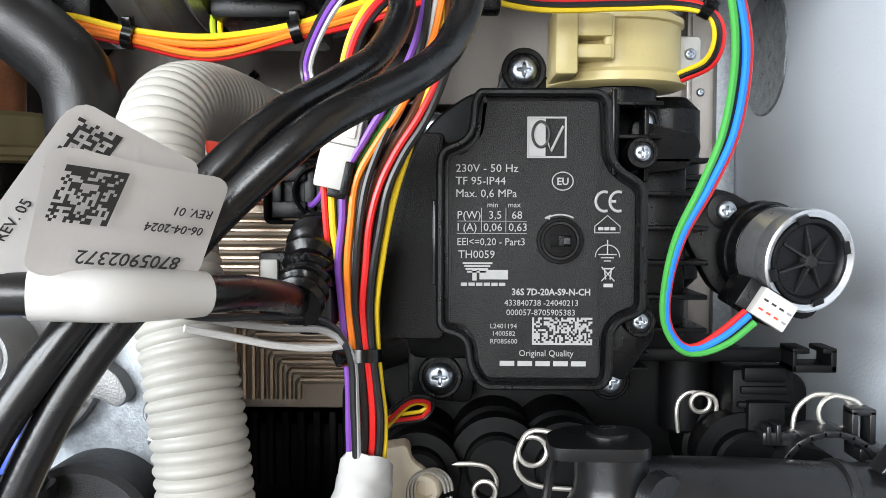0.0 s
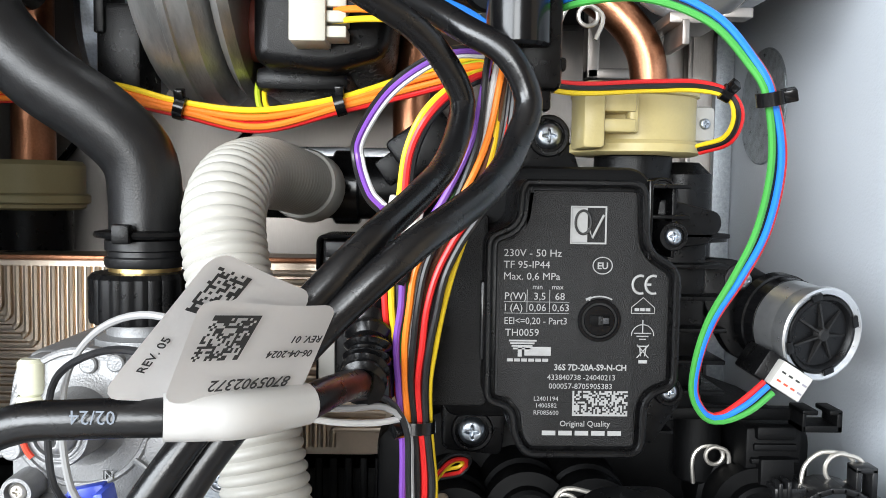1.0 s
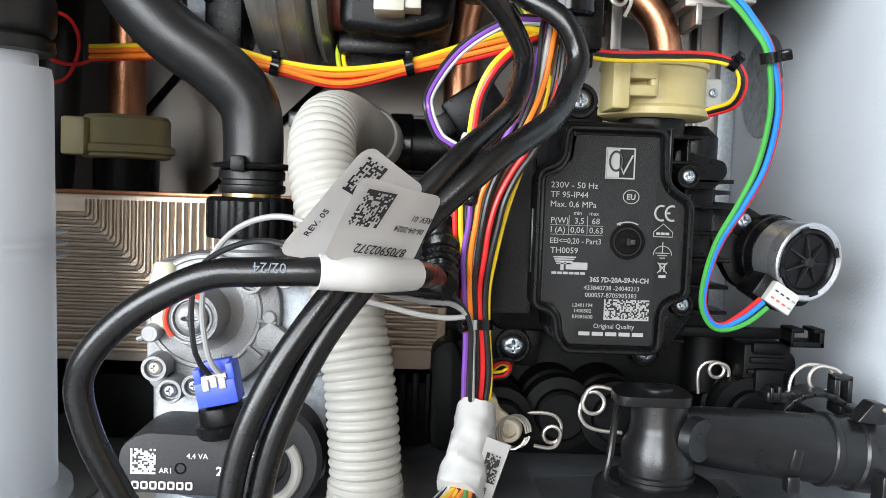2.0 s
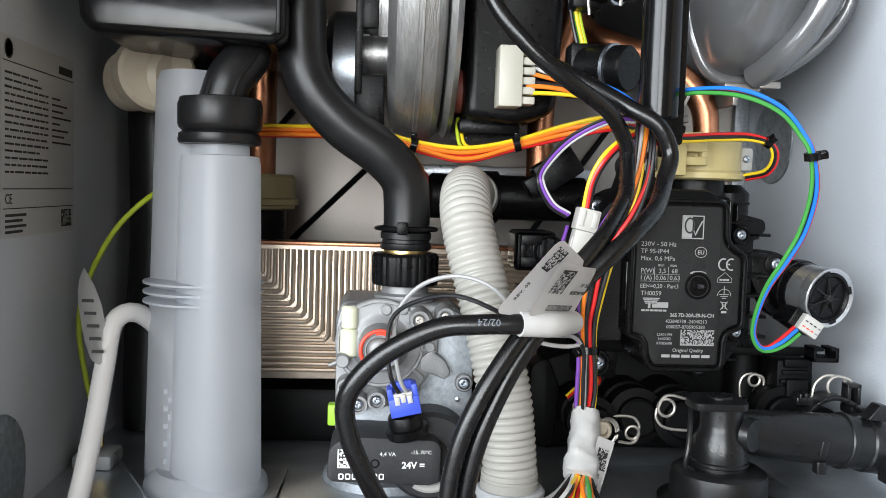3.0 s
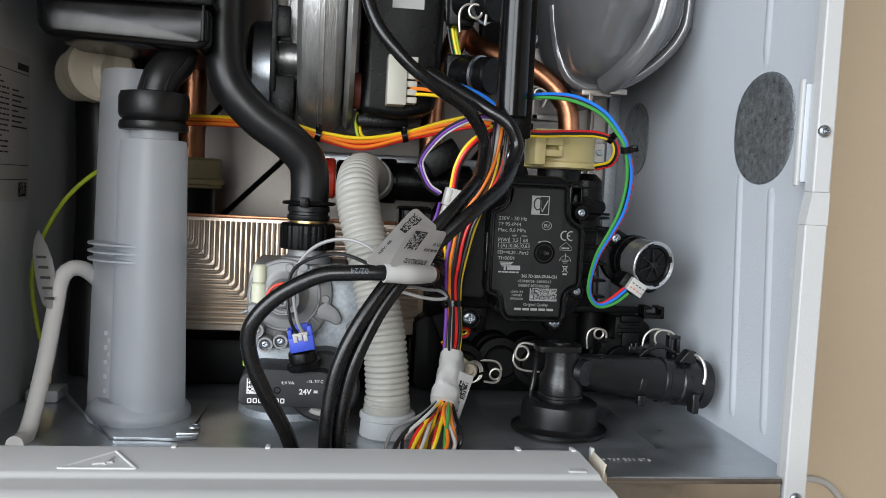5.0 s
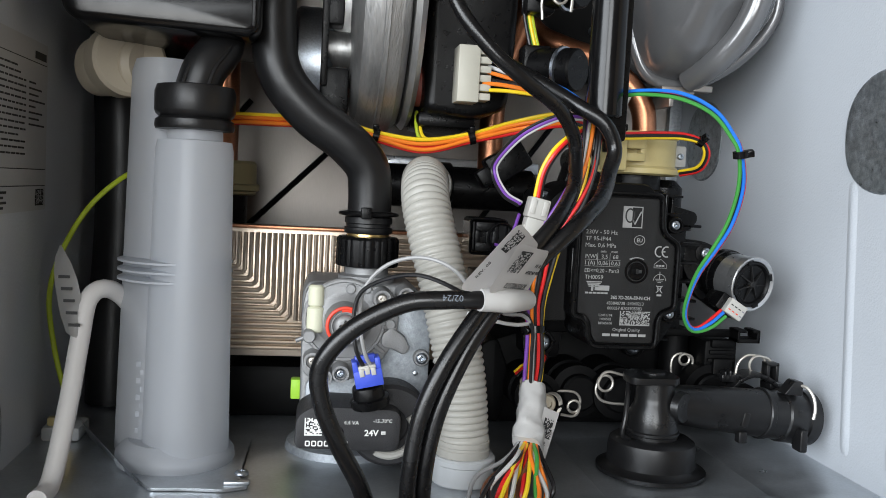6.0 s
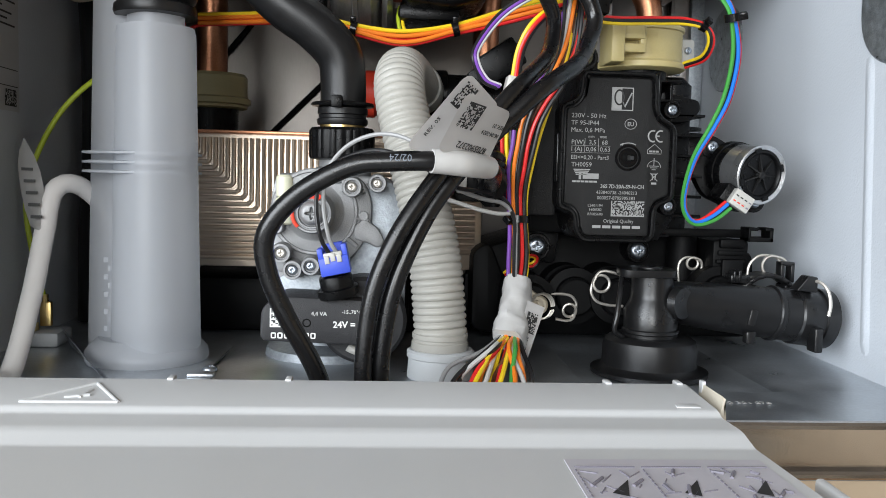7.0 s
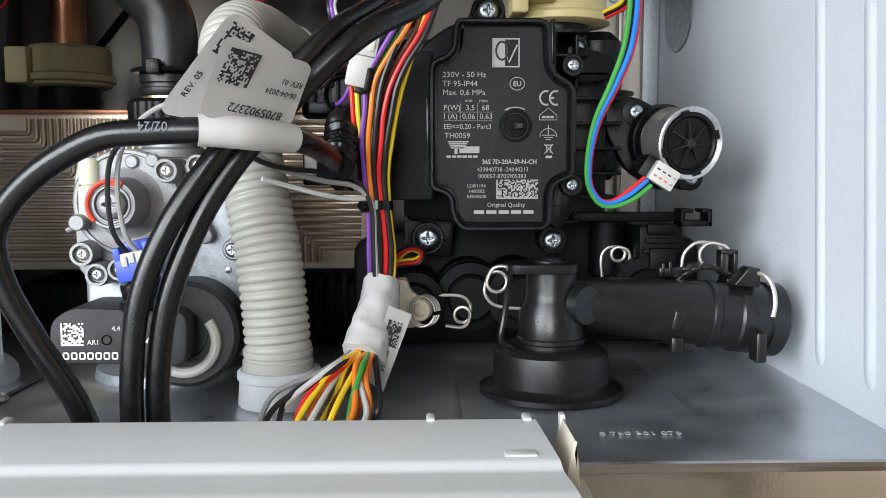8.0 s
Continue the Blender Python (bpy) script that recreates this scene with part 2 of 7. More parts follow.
M_print = mat("grey_print", (0.27, 0.27, 0.265), 0.6, var=0.15, scale=500, bump=0.0)
M_ink = mat("black_print", (0.02, 0.02, 0.02), 0.6, var=0.1, bump=0.0)
M_greyink = mat("mid_grey_print", (0.20, 0.19, 0.23), 0.6, bump=0.0)
M_exch = mat("champagne_steel_plate", (0.66, 0.55, 0.44), 0.33, 0.92, var=0.15, scale=35, bump=0.08)
M_red = mat("red_paint", (0.75, 0.06, 0.03), 0.45, bump=0.05)
M_brick = mat("brown_red_plastic", (0.28, 0.07, 0.05), 0.5)
M_blue = mat("blue_plastic", (0.05, 0.09, 0.55), 0.4, bump=0.05)
M_hood = mat("grey_moulded_plastic", (0.17, 0.172, 0.178), 0.2, 0.35, var=0.12, scale=25, bump=0.03, coat=0.4)
M_tank = mat("milky_polythene", (0.63, 0.65, 0.69), 0.36, var=0.02, scale=30, bump=0.05)
tn, tl = M_tank.node_tree.nodes, M_tank.node_tree.links
lucent, clear = tn.new("ShaderNodeBsdfTranslucent"), tn.new("ShaderNodeBsdfTransparent")
lucent.inputs[0].default_value = (0.86, 0.88, 0.90, 1)
clear.inputs[0].default_value = (0.93, 0.95, 0.97, 1)
mixa, mixb = tn.new("ShaderNodeMixShader"), tn.new("ShaderNodeMixShader")
mixa.inputs[0].default_value, mixb.inputs[0].default_value = 0.42, 0.34
tl.new(tn["Principled BSDF"].outputs[0], mixa.inputs[1])
tl.new(lucent.outputs[0], mixa.inputs[2])
tl.new(mixa.outputs[0], mixb.inputs[1])
tl.new(clear.outputs[0], mixb.inputs[2])
tl.new(mixb.outputs[0], tn["Material Output"].inputs[0])
M_plaster = mat("beige_plaster", (0.66, 0.55, 0.41), 0.85, var=0.06, scale=6, bump=0.6, fine=120, spots=0.6)
M_room = mat("warm_room_paint", (0.22, 0.20, 0.18), 0.8, var=0.04, scale=3, bump=0.1, fine=200)
M_floor = mat("wood_floor", (0.28, 0.19, 0.12), 0.5, var=0.3, scale=6, bump=0.1, fine=80, stretch=(1, 0.1, 1))
# black that stands for the shade inside slots and small recesses
M_recess_shade = mat("recess_shade_black", (0.0012, 0.0012, 0.0013), 0.6, bump=0.0, spec=0.1)
M_lime = mat("lime_green_plastic", (0.35, 0.65, 0.05), 0.45, bump=0.05)


WIRE = {}
for nm, c in dict(yellow=(0.80, 0.56, 0.02), orange=(0.80, 0.20, 0.02), red=(0.62, 0.02, 0.02), green=(0.05, 0.27, 0.05), blue=(0.015, 0.16, 0.62),
                  black=(0.012, 0.012, 0.013), white=(0.55, 0.55, 0.54), grey=(0.28, 0.28, 0.28), purple=(0.17, 0.06, 0.34), brown=(0.13, 0.05, 0.025), lime=(0.42, 0.52, 0.03)).items():
    WIRE[nm] = mat(nm + "_wire_sheath", c, 0.36, var=0.06, bump=0.05)


# ---- the room ----
def slab(name, lo, hi, material):
    return tagged(part(name, box(lo, hi), material, smooth=0), kind="structure")


XL, XR, YB, YF, ZF, ZT = -0.278, 0.157, 0.500, 0.163, 1.386, 2.06   # inside of the boiler's case
WALL = 0.516
slab("wall_north", (-2.0, WALL, 0), (2.0, WALL + 0.15, 2.7), M_plaster)
# unseen wall, pale and warm to bounce light onto the case's left sheet
slab("wall_east", (2.0, -2.3, 0), (2.15, WALL + 0.15, 2.7), M_plaster)
slab("floor", (-2.15, -2.45, -0.1), (2.15, WALL + 0.15, 0), M_floor)
slab("ceiling", (-2.15, -2.45, 2.7), (2.15, WALL + 0.15, 2.8), M_room)
# walls with unseen window openings: left one inferred, one behind the viewer added for fill
bm = merge(box((-2.15, -2.3, 0), (-2.0, WALL + 0.15, 1.25)), box((-2.15, -2.3, 2.62), (-2.0, WALL + 0.15, 2.7)), box((-2.15, -2.3, 1.25), (-2.0, -1.95, 2.62)), box((-2.15, -0.35, 1.25), (-2.0, WALL + 0.15, 2.62)))
tagged(part("wall_west", bm, M_room, smooth=0), kind="structure")
bm = merge(box((-2.15, -2.45, 0), (2.15, -2.3, 1.3)), box((-2.15, -2.45, 2.4), (2.15, -2.3, 2.7)), box((-2.15, -2.45, 1.3), (-1.05, -2.3, 2.4)), box((-0.05, -2.45, 1.3), (2.15, -2.3, 2.4)))
tagged(part("wall_south", bm, M_room, smooth=0), kind="structure")


def wall_cable():
    pts = [(0.20, 0.511, 1.36), (0.259, 0.511, 1.312), (0.292, 0.511, 1.287), (0.338, 0.511, 1.270), (0.384, 0.511, 1.266), (0.408, 0.511, 1.247), (0.445, 0.511, 1.203), (0.48, 0.511, 1.13), (0.5, 0.511, 0.9), (0.5, 0.511, 0.3)]
    return tagged(part("wall_cable", sweep(pts, 0.0032, 12, 0.006), M_rim), "thin white cable hanging loosely down the beige plaster wall", "cable")


wall_cable()


def wall_switch():
    t = thing("wall_switch", (0.225, WALL, 1.43), "white wall switch with a red neon light beside the boiler", "switch")
    part("plate", box((0.185, WALL - 0.012, 1.364), (0.262, WALL, 1.497), 0.006, 3), M_rim, t)
    part("rocker", box((0.20, WALL - 0.018, 1.400), (0.254, WALL - 0.010, 1.455), 0.002), M_white, t)
    part("neon", box((0.244, WALL - 0.0205, 1.424), (0.252, WALL - 0.016, 1.430), 0.001), M_red, t)


wall_switch()


def waste_pipe():
    bm = merge(rod((0.069, 0.30, 0.6), (0.069, 0.30, 1.362), 0.0105, seg=24), rod((0.069, 0.30, 1.345), (0.069, 0.30, 1.362), 0.0125, seg=24))
    tagged(part("drain_pipe", bm, M_rim), "white plastic pipe running down from the boiler's base", "pipe")


waste_pipe()

# ---- the boiler's case ----
case = thing("boiler_case", (-0.06, 0.33, ZF), "open pale grey sheet-steel case of a wall-hung gas boiler", "boiler")


def floor_pan():
    """The base sheet with a shallow pressed dish and a folded front edge."""
    bm = bmesh.new()
    xs = [XL, 0.009, 0.013, 0.100, 0.104, XR]
    ys = [YF, 0.214, 0.218, 0.322, 0.326, YB]
    grid = []
    for j, y in enumerate(ys):
        row = []
        for i, x in enumerate(xs):
            inside = 2 <= i <= 3 and 2 <= j <= 3
            row.append(bm.verts.new((x, y, ZF - (0.0022 if inside else 0))))
        grid.append(row)
    for j in range(len(ys) - 1):
        for i in range(len(xs) - 1):
            bm.faces.new((grid[j][i], grid[j][i + 1], grid[j + 1][i + 1], grid[j + 1][i]))
    lip = box((XL, YF - 0.003, ZF - 0.0205), (0.144, YF + 0.001, ZF + 0.0005), 0.0012)
    curl = rod((XL, YF - 0.004, ZF - 0.020), (0.146, YF - 0.004, ZF - 0.020), 0.0022, seg=10)
    nose = rod((XL, YF - 0.001, ZF - 0.001), (0.144, YF - 0.001, ZF - 0.001), 0.0022, seg=10)
    under = box((XL, YF, ZF - 0.024), (XR, YB, ZF - 0.0215))
    part("base_sheet", merge(bm, under), M_galv, case, "galvanised steel base sheet with a pressed dish", smooth=25)
    part("front_lip", merge(lip, curl, nose), M_lip, case, "bright folded steel front lip")
    # stamped number; the white colour stands for highlights on bare steel
    lettering("8 750 301 076", (0.0575, 0.1915, ZF + 0.0003), 0.0052, M_label, case, turn=Matrix(), wide=0.93, deep=0.00008)


floor_pan()


def side_wall(x, out, sign):
    """A side sheet with an outer skin."""
    lo, hi = min(x, x + sign * 0.0022), max(x, x + sign * 0.0022)
    bm = box((lo, YF + 0.002, ZF - 0.022), (hi, YB + 0.01, ZT))
    return bm


part("side_sheet", side_wall(XR, 0, 1), M_paint, case, smooth=0)
part("side_sheet", side_wall(XL, 0, -1), M_paint, case, smooth=0)
part("back_sheet", box((XL - 0.002, YB, ZF - 0.022), (XR + 0.002, YB + 0.012, ZT)), M_back, case, "dull metal back plate", smooth=0)
# unseen sheet, added to keep light from above out of the case
part("light_blocking_sheet", box((XL, YF + 0.006, 1.745), (XR, YB, 1.748)), M_back, case, smooth=0)
part("top_sheet", box((XL - 0.002, YF, ZT), (XR + 0.002, YB + 0.012, ZT + 0.003)), M_paint, case, smooth=0)


def front_rim(side):
    """The folded front edge of a side sheet, stepped a little above the middle."""
    s = 1 if side > 0 else -1
    xo = XR + 0.0006 if s > 0 else XL - 0.0022
    xi = 0.1455 if s > 0 else -0.2665
    xu = xi + s * 0.0026
    step = [(xo, 1.5195), (xi, 1.5195), (xu, 1.536), (xo, 1.536)]
    bm = merge(box((min(xi, xo), YF - 0.004, ZF - 0.0225), (max(xi, xo), YF + 0.004, 1.5195), 0.0008), prism(step, YF - 0.0039, YF + 0.0039), box((min(xu, xo), YF - 0.004, 1.536), (max(xu, xo), YF + 0.004, ZT), 0.0008))
    xb = (XR if s > 0 else XL) + s * 0.0002
    back = box((min(xb, xb + s * 0.002), YF, ZF - 0.0225), (max(xb, xb + s * 0.002), YB + 0.01, ZT))
    fold = box((min(xi + s * 0.001, xi + s * 0.004), YF, ZF - 0.001), (max(xi + s * 0.001, xi + s * 0.004), YF + 0.007, 1.517))
    upper = box((min(xi + s * 0.0036, xi + s * 0.0066), YF, 1.537), (max(xi + s * 0.0036, xi + s * 0.0066), YF + 0.006, ZT - 0.001))
    return part("front_rim", merge(bm, back, fold, upper), M_rim, case, "white folded front edge", smooth=0)


rim_r = front_rim(1)
rim_l = front_rim(-1)


def screw(parent, at, r, axis=(0, -1, 0), material=None, star=True, name="screw"):
    """A cross-recess or socket screw head pointing along axis."""
    prof = [(r, 0), (r, r * 0.22), (r * 0.93, r * 0.40), (r * 0.75, r * 0.56), (r * 0.60, r * 0.62), (r * 0.56, r * 0.60), (r * 0.40, r * 0.22), (0, r * 0.12)]
    wave = (lambda a, h, q: 0.42 + 0.58 * abs(math.cos(2 * a)) ** 2.5 if q < 0.58 * r else 1) if star else None
    return part(name, lathe(prof, at, axis, 32, wave), material or M_steel, parent)


for z in (1.567, 1.377):
    screw(case, (0.1515, YF - 0.004, z), 0.0032)
for z in (1.567, 1.377):
    screw(case, (-0.2735, YF - 0.004, z), 0.0032)


def wall_patch(x, s, y, z, a, b):
    """A bare zinc oval pressed into a side sheet."""
    bm = bmesh.new()
    rows = []
    for k, (f, d) in enumerate(((1.0, 0.0001), (0.97, 0.0009), (0.80, 0.0011), (0.0, 0.0006))):
        rows.append([bm.verts.new((x - s * d, y + f * a * math.cos(t), z + f * b * (abs(math.sin(t)) ** 0.8) * (1 if math.sin(t) > 0 else -1))) for t in (2 * math.pi * i / 40 for i in range(40))])
    for p, q in zip(rows, rows[1:]):
        for i in range(40):
            j = (i + 1) % 40
            bm.faces.new((p[i], p[j], q[j], q[i]))
    bmesh.ops.recalc_face_normals(bm, faces=bm.faces[:])
    return part("bare_oval", bm, M_galvd, case, "rough bare zinc oval patch")


wall_patch(XR, 1, 0.233, 1.573, 0.036, 0.033)
wall_patch(XR, 1, 0.450, 1.577, 0.030, 0.030)
wall_patch(XL, -1, 0.215, 1.406, 0.032, 0.029)


def pressed_rib(x, s, y, z0, z1, w, slope=0.0):
    """A long low swelling pressed into a side sheet, with round ends."""
    bm = bmesh.new()
    rows = []
    for j in range(25):
        z = z0 + (z1 - z0) * j / 24
        end = min(1.0, min(z - z0, z1 - z) / 0.006)
        rows.append([bm.verts.new((x - s * 0.0011 * end * (0.5 + 0.5 * math.cos(math.pi * u)) + s * 0.0002, y + slope * (z - z0) + u * w, z)) for u in (i / 6 - 1 for i in range(13))])
    for p, q in zip(rows, rows[1:]):
        for i in range(12):
            bm.faces.new((p[i], p[i + 1], q[i + 1], q[i]))
    bmesh.ops.recalc_face_normals(bm, faces=bm.faces[:])
    return part("pressed_rib", bm, M_paint, case, smooth=80)


pressed_rib(XR, 1, 0.246, 1.396, 1.548, 0.006, 0.08)
pressed_rib(XR, 1, 0.207, 1.396, 1.540, 0.006, 0.08)
pressed_rib(XR, 1, 0.236, 1.607, 1.95, 0.006)
pressed_rib(XL, -1, 0.205, 1.40, 1.95, 0.003)
# slot latch in the right-hand edge and the bright slot at the left
part("latch", box((0.1440, YF + 0.006, 1.539), (0.1462, YF + 0.010, 1.594), 0.0008), M_rim, case, "white latch plate")
part("latch", merge(box((0.1462, YF + 0.0065, 1.541), (0.156, YF + 0.0095, 1.592), 0.001)), M_paint, case)
part("slot_plate", prism(rounded([(-0.2765, 1.5325), (-0.2675, 1.5325), (-0.2675, 1.594), (-0.2765, 1.594)], 0.004), YF - 0.0052, YF - 0.0035), M_white, case, "white slot cover")


# ---- the folded-down control panel ----
def control_panel():
    t = thing("control_panel", (-0.107, 0.05, 1.33), "light grey plastic control panel folded down in front of the boiler", "control panel")
    # profile in y and z, pushed along x
    prof = [(0.1450, 1.4060), (0.119, 1.4026), (0.116, 1.4008), (0.104, 1.4002), (0.101, 1.3995), (0.094, 1.3968), (-0.10, 1.3945), (-0.14, 1.388), (-0.15, 1.37), (-0.15, 1.330), (0.10, 1.335), (0.143, 1.372), (0.1455, 1.401)]
    x0, x1 = -0.247, 0.029

    def skew(y):
        return max(0.0, 0.146 - y) * 0.12

    bm = bmesh.new()
    pr = rounded(prof, 0.0012, 3)
    ends = []
    for x, s in ((x0, -1), (x1, 1)):
        ends.append([bm.verts.new((x + s * min(0.012, skew(p[0])), p[0], p[1])) for p in pr])
    k = len(pr)
    for i in range(k):
        j = (i + 1) % k
        bm.faces.new((ends[0][i], ends[0][j], ends[1][j], ends[1][i]))
    bm.faces.new(ends[0])
    bm.faces.new(ends[1][::-1])
    bmesh.ops.recalc_face_normals(bm, faces=bm.faces[:])
    part("housing", bm, M_panel, t, smooth=25)
    # raised warning triangle
    def up(x, y):
        z = 1.4060 - (0.1450 - y) * 0.131
        return Vector((x, y, z))
    tri = [up(-0.204, 0.122), up(-0.172, 0.122), up(-0.184, 0.139)]
    bm = merge(*[rod(tri[i], tri[(i + 1) % 3], 0.0007, seg=8) for i in range(3)], rod(up(-0.191, 0.126), up(-0.183, 0.128), 0.0008, seg=6), rod(up(-0.186, 0.126), up(-0.184, 0.133), 0.0008, seg=6))
    part("warning_triangle", bm, M_panel, t, "raised moulded warning triangle")
    # ridges on the top edge
    for x in (-0.160, -0.118, 0.0, 0.027):
        part("edge_tab", box((x - 0.0012, 0.143, 1.4015), (x + 0.0012, 0.149, 1.4065), 0.0005), M_panel, t)
    part("moulded_mark", box((0.0185, 0.121, 1.4020), (0.027, 0.127, 1.4034), 0.0004), M_panel, t)
    # round hole: a shallow dimple, coloured tan for the warm light in it
    part("screw_hole", lathe([(0.0052, -0.0005), (0.0052, 0.0002), (0.0043, 0.0003), (0.0038, -0.0006), (0.0001, -0.0008)], (-0.079, 0.002, 1.3958), (0, 0, 1), 24), M_warm_hole, t, "screw hole with warm light put in as tan colour")
    # pocket at the front edge
    part("pocket", merge(box((-0.014, -0.13, 1.394), (0.033, -0.006, 1.401), 0.002), box((-0.016, -0.13, 1.3935), (-0.013, -0.004, 1.4035), 0.001)), M_panel, t)
    # side brackets with aged plastic inside
    part("hinge_bracket", merge(box((0.0345, 0.085, 1.372), (0.0370, 0.143, 1.396), 0.001), prism(rounded([(0.0350, 1.3960), (0.0372, 1.4060), (0.0385, 1.3985), (0.0388, 1.3890), (0.0440, 1.3870), (0.0462, 1.3800), (0.0445, 1.3730), (0.0400, 1.3700), (0.0350, 1.3720)], 0.0012), 0.126, 0.148, 0.0008)), M_hinge, t, "ivory plastic hinge bracket")
    # slot drawn as a black block in place of its inner shade
    part("hinge_slot_shade", box((0.0398, 0.1255, 1.3765), (0.0432, 0.1275, 1.3815), 0.0006), M_recess_shade, t)
    part("hinge_tab", prism([(0.0362, 1.3930), (0.0395, 1.3930), (0.0378, 1.4065), (0.0364, 1.4065)], 0.146, 0.149), M_panel, t)
    # instruction sticker
    def lie(bm):
        for v in bm.verts:
            v.co.z += (v.co.y - 0.075) * 0.0119
        return bm

    part("sticker", lie(box((-0.0290, 0.0335, 1.3960), (0.0315, 0.0830, 1.39692))), M_sticker, t, "white instruction sticker with small line drawings")
    part("code_sticker", box((-0.196, -0.030, 1.3948), (-0.157, 0.009, 1.3961)), M_tag, t, "white sticker with a printed code")
    part("code_panel", code_cells(0.015, 0.030, 14, 26, Matrix.Translation((-0.176, -0.024, 1.3964)), 81), M_ink, t, smooth=0)
    rng = random.Random(4)
    for i in range(3):
        cx = -0.0195 + 0.0200 * i
        bms = [box((cx - 0.0090, 0.0345, 1.3970), (cx + 0.0090, 0.0349, 1.3973)), box((cx - 0.0090, 0.0705, 1.3970), (cx + 0.0090, 0.0709, 1.3973))]
        bms += [box((cx - 0.0093, 0.036 + 0.0028 * k, 1.3970), (cx - 0.0089, 0.0376 + 0.0028 * k, 1.3973)) for k in range(12)]
        for k in range(16):
            a = Vector((cx + rng.uniform(-0.0065, 0.0055), rng.uniform(0.040, 0.067), 1.3970))
            b = a + Vector((rng.uniform(-0.005, 0.005), rng.uniform(-0.007, 0.007), 0))
            bms.append(rod(a, b, rng.choice((0.00022, 0.00030, 0.00060)), seg=6))
        part("drawing", lie(moved(merge(*bms), Matrix.Translation((0.001, 0.005, 0)))), M_greyink, t, "small unreadable line drawing")
        arrow = [(cx - 0.003, 0.050), (cx + 0.004, 0.060), (cx + 0.001, 0.0475)]
        bm = bmesh.new()
        bm.faces.new([bm.verts.new((px, py, 1.3972)) for px, py in arrow])
        part("arrow", lie(moved(bm, Matrix.Translation((0.001, 0.005, 0)))), M_ink, t, smooth=0)


control_panel()


def lower_cover():
    """The lower front cover with its loop handle, lying below the case."""
    t = thing("lower_cover", (0.10, 0.03, 1.30), "light grey plastic lower cover with a loop handle, hanging open", "cover")
    out = rounded([(0.0455, 1.394), (0.0485, 1.394), (0.0510, 1.382), (0.0590, 1.3755), (0.1380, 1.3740), (0.1470, 1.366), (0.150, 1.34), (0.150, 1.25), (0.0455, 1.25)], 0.004)
    part("shell", prism(out, 0.0, 0.075, 0.003, 3), M_panel, t)
    pts = [(0.1345, 0.02, 1.33), (0.1350, 0.02, 1.385), (0.1365, 0.02, 1.399), (0.1435, 0.02, 1.4045), (0.1515, 0.02, 1.400), (0.1545, 0.02, 1.386), (0.1560, 0.02, 1.33)]
    part("loop_handle", sweep(pts, 0.0070, 28, 0.0015, flat=0.26), M_panel, t, smooth=70)


lower_cover()


# ---- pump ----
COVER = [(0.0125, 1.5350), (0.0495, 1.5350), (0.0505, 1.5140), (0.0600, 1.5090), (0.0600, 1.4720), (0.0510, 1.4690), (0.0505, 1.4505), (0.0135, 1.4505), (0.0095, 1.4570), (0.0090, 1.4650), (0.0010, 1.4670), (0.0010, 1.5185), (0.0100, 1.5215), (0.0108, 1.5320)]


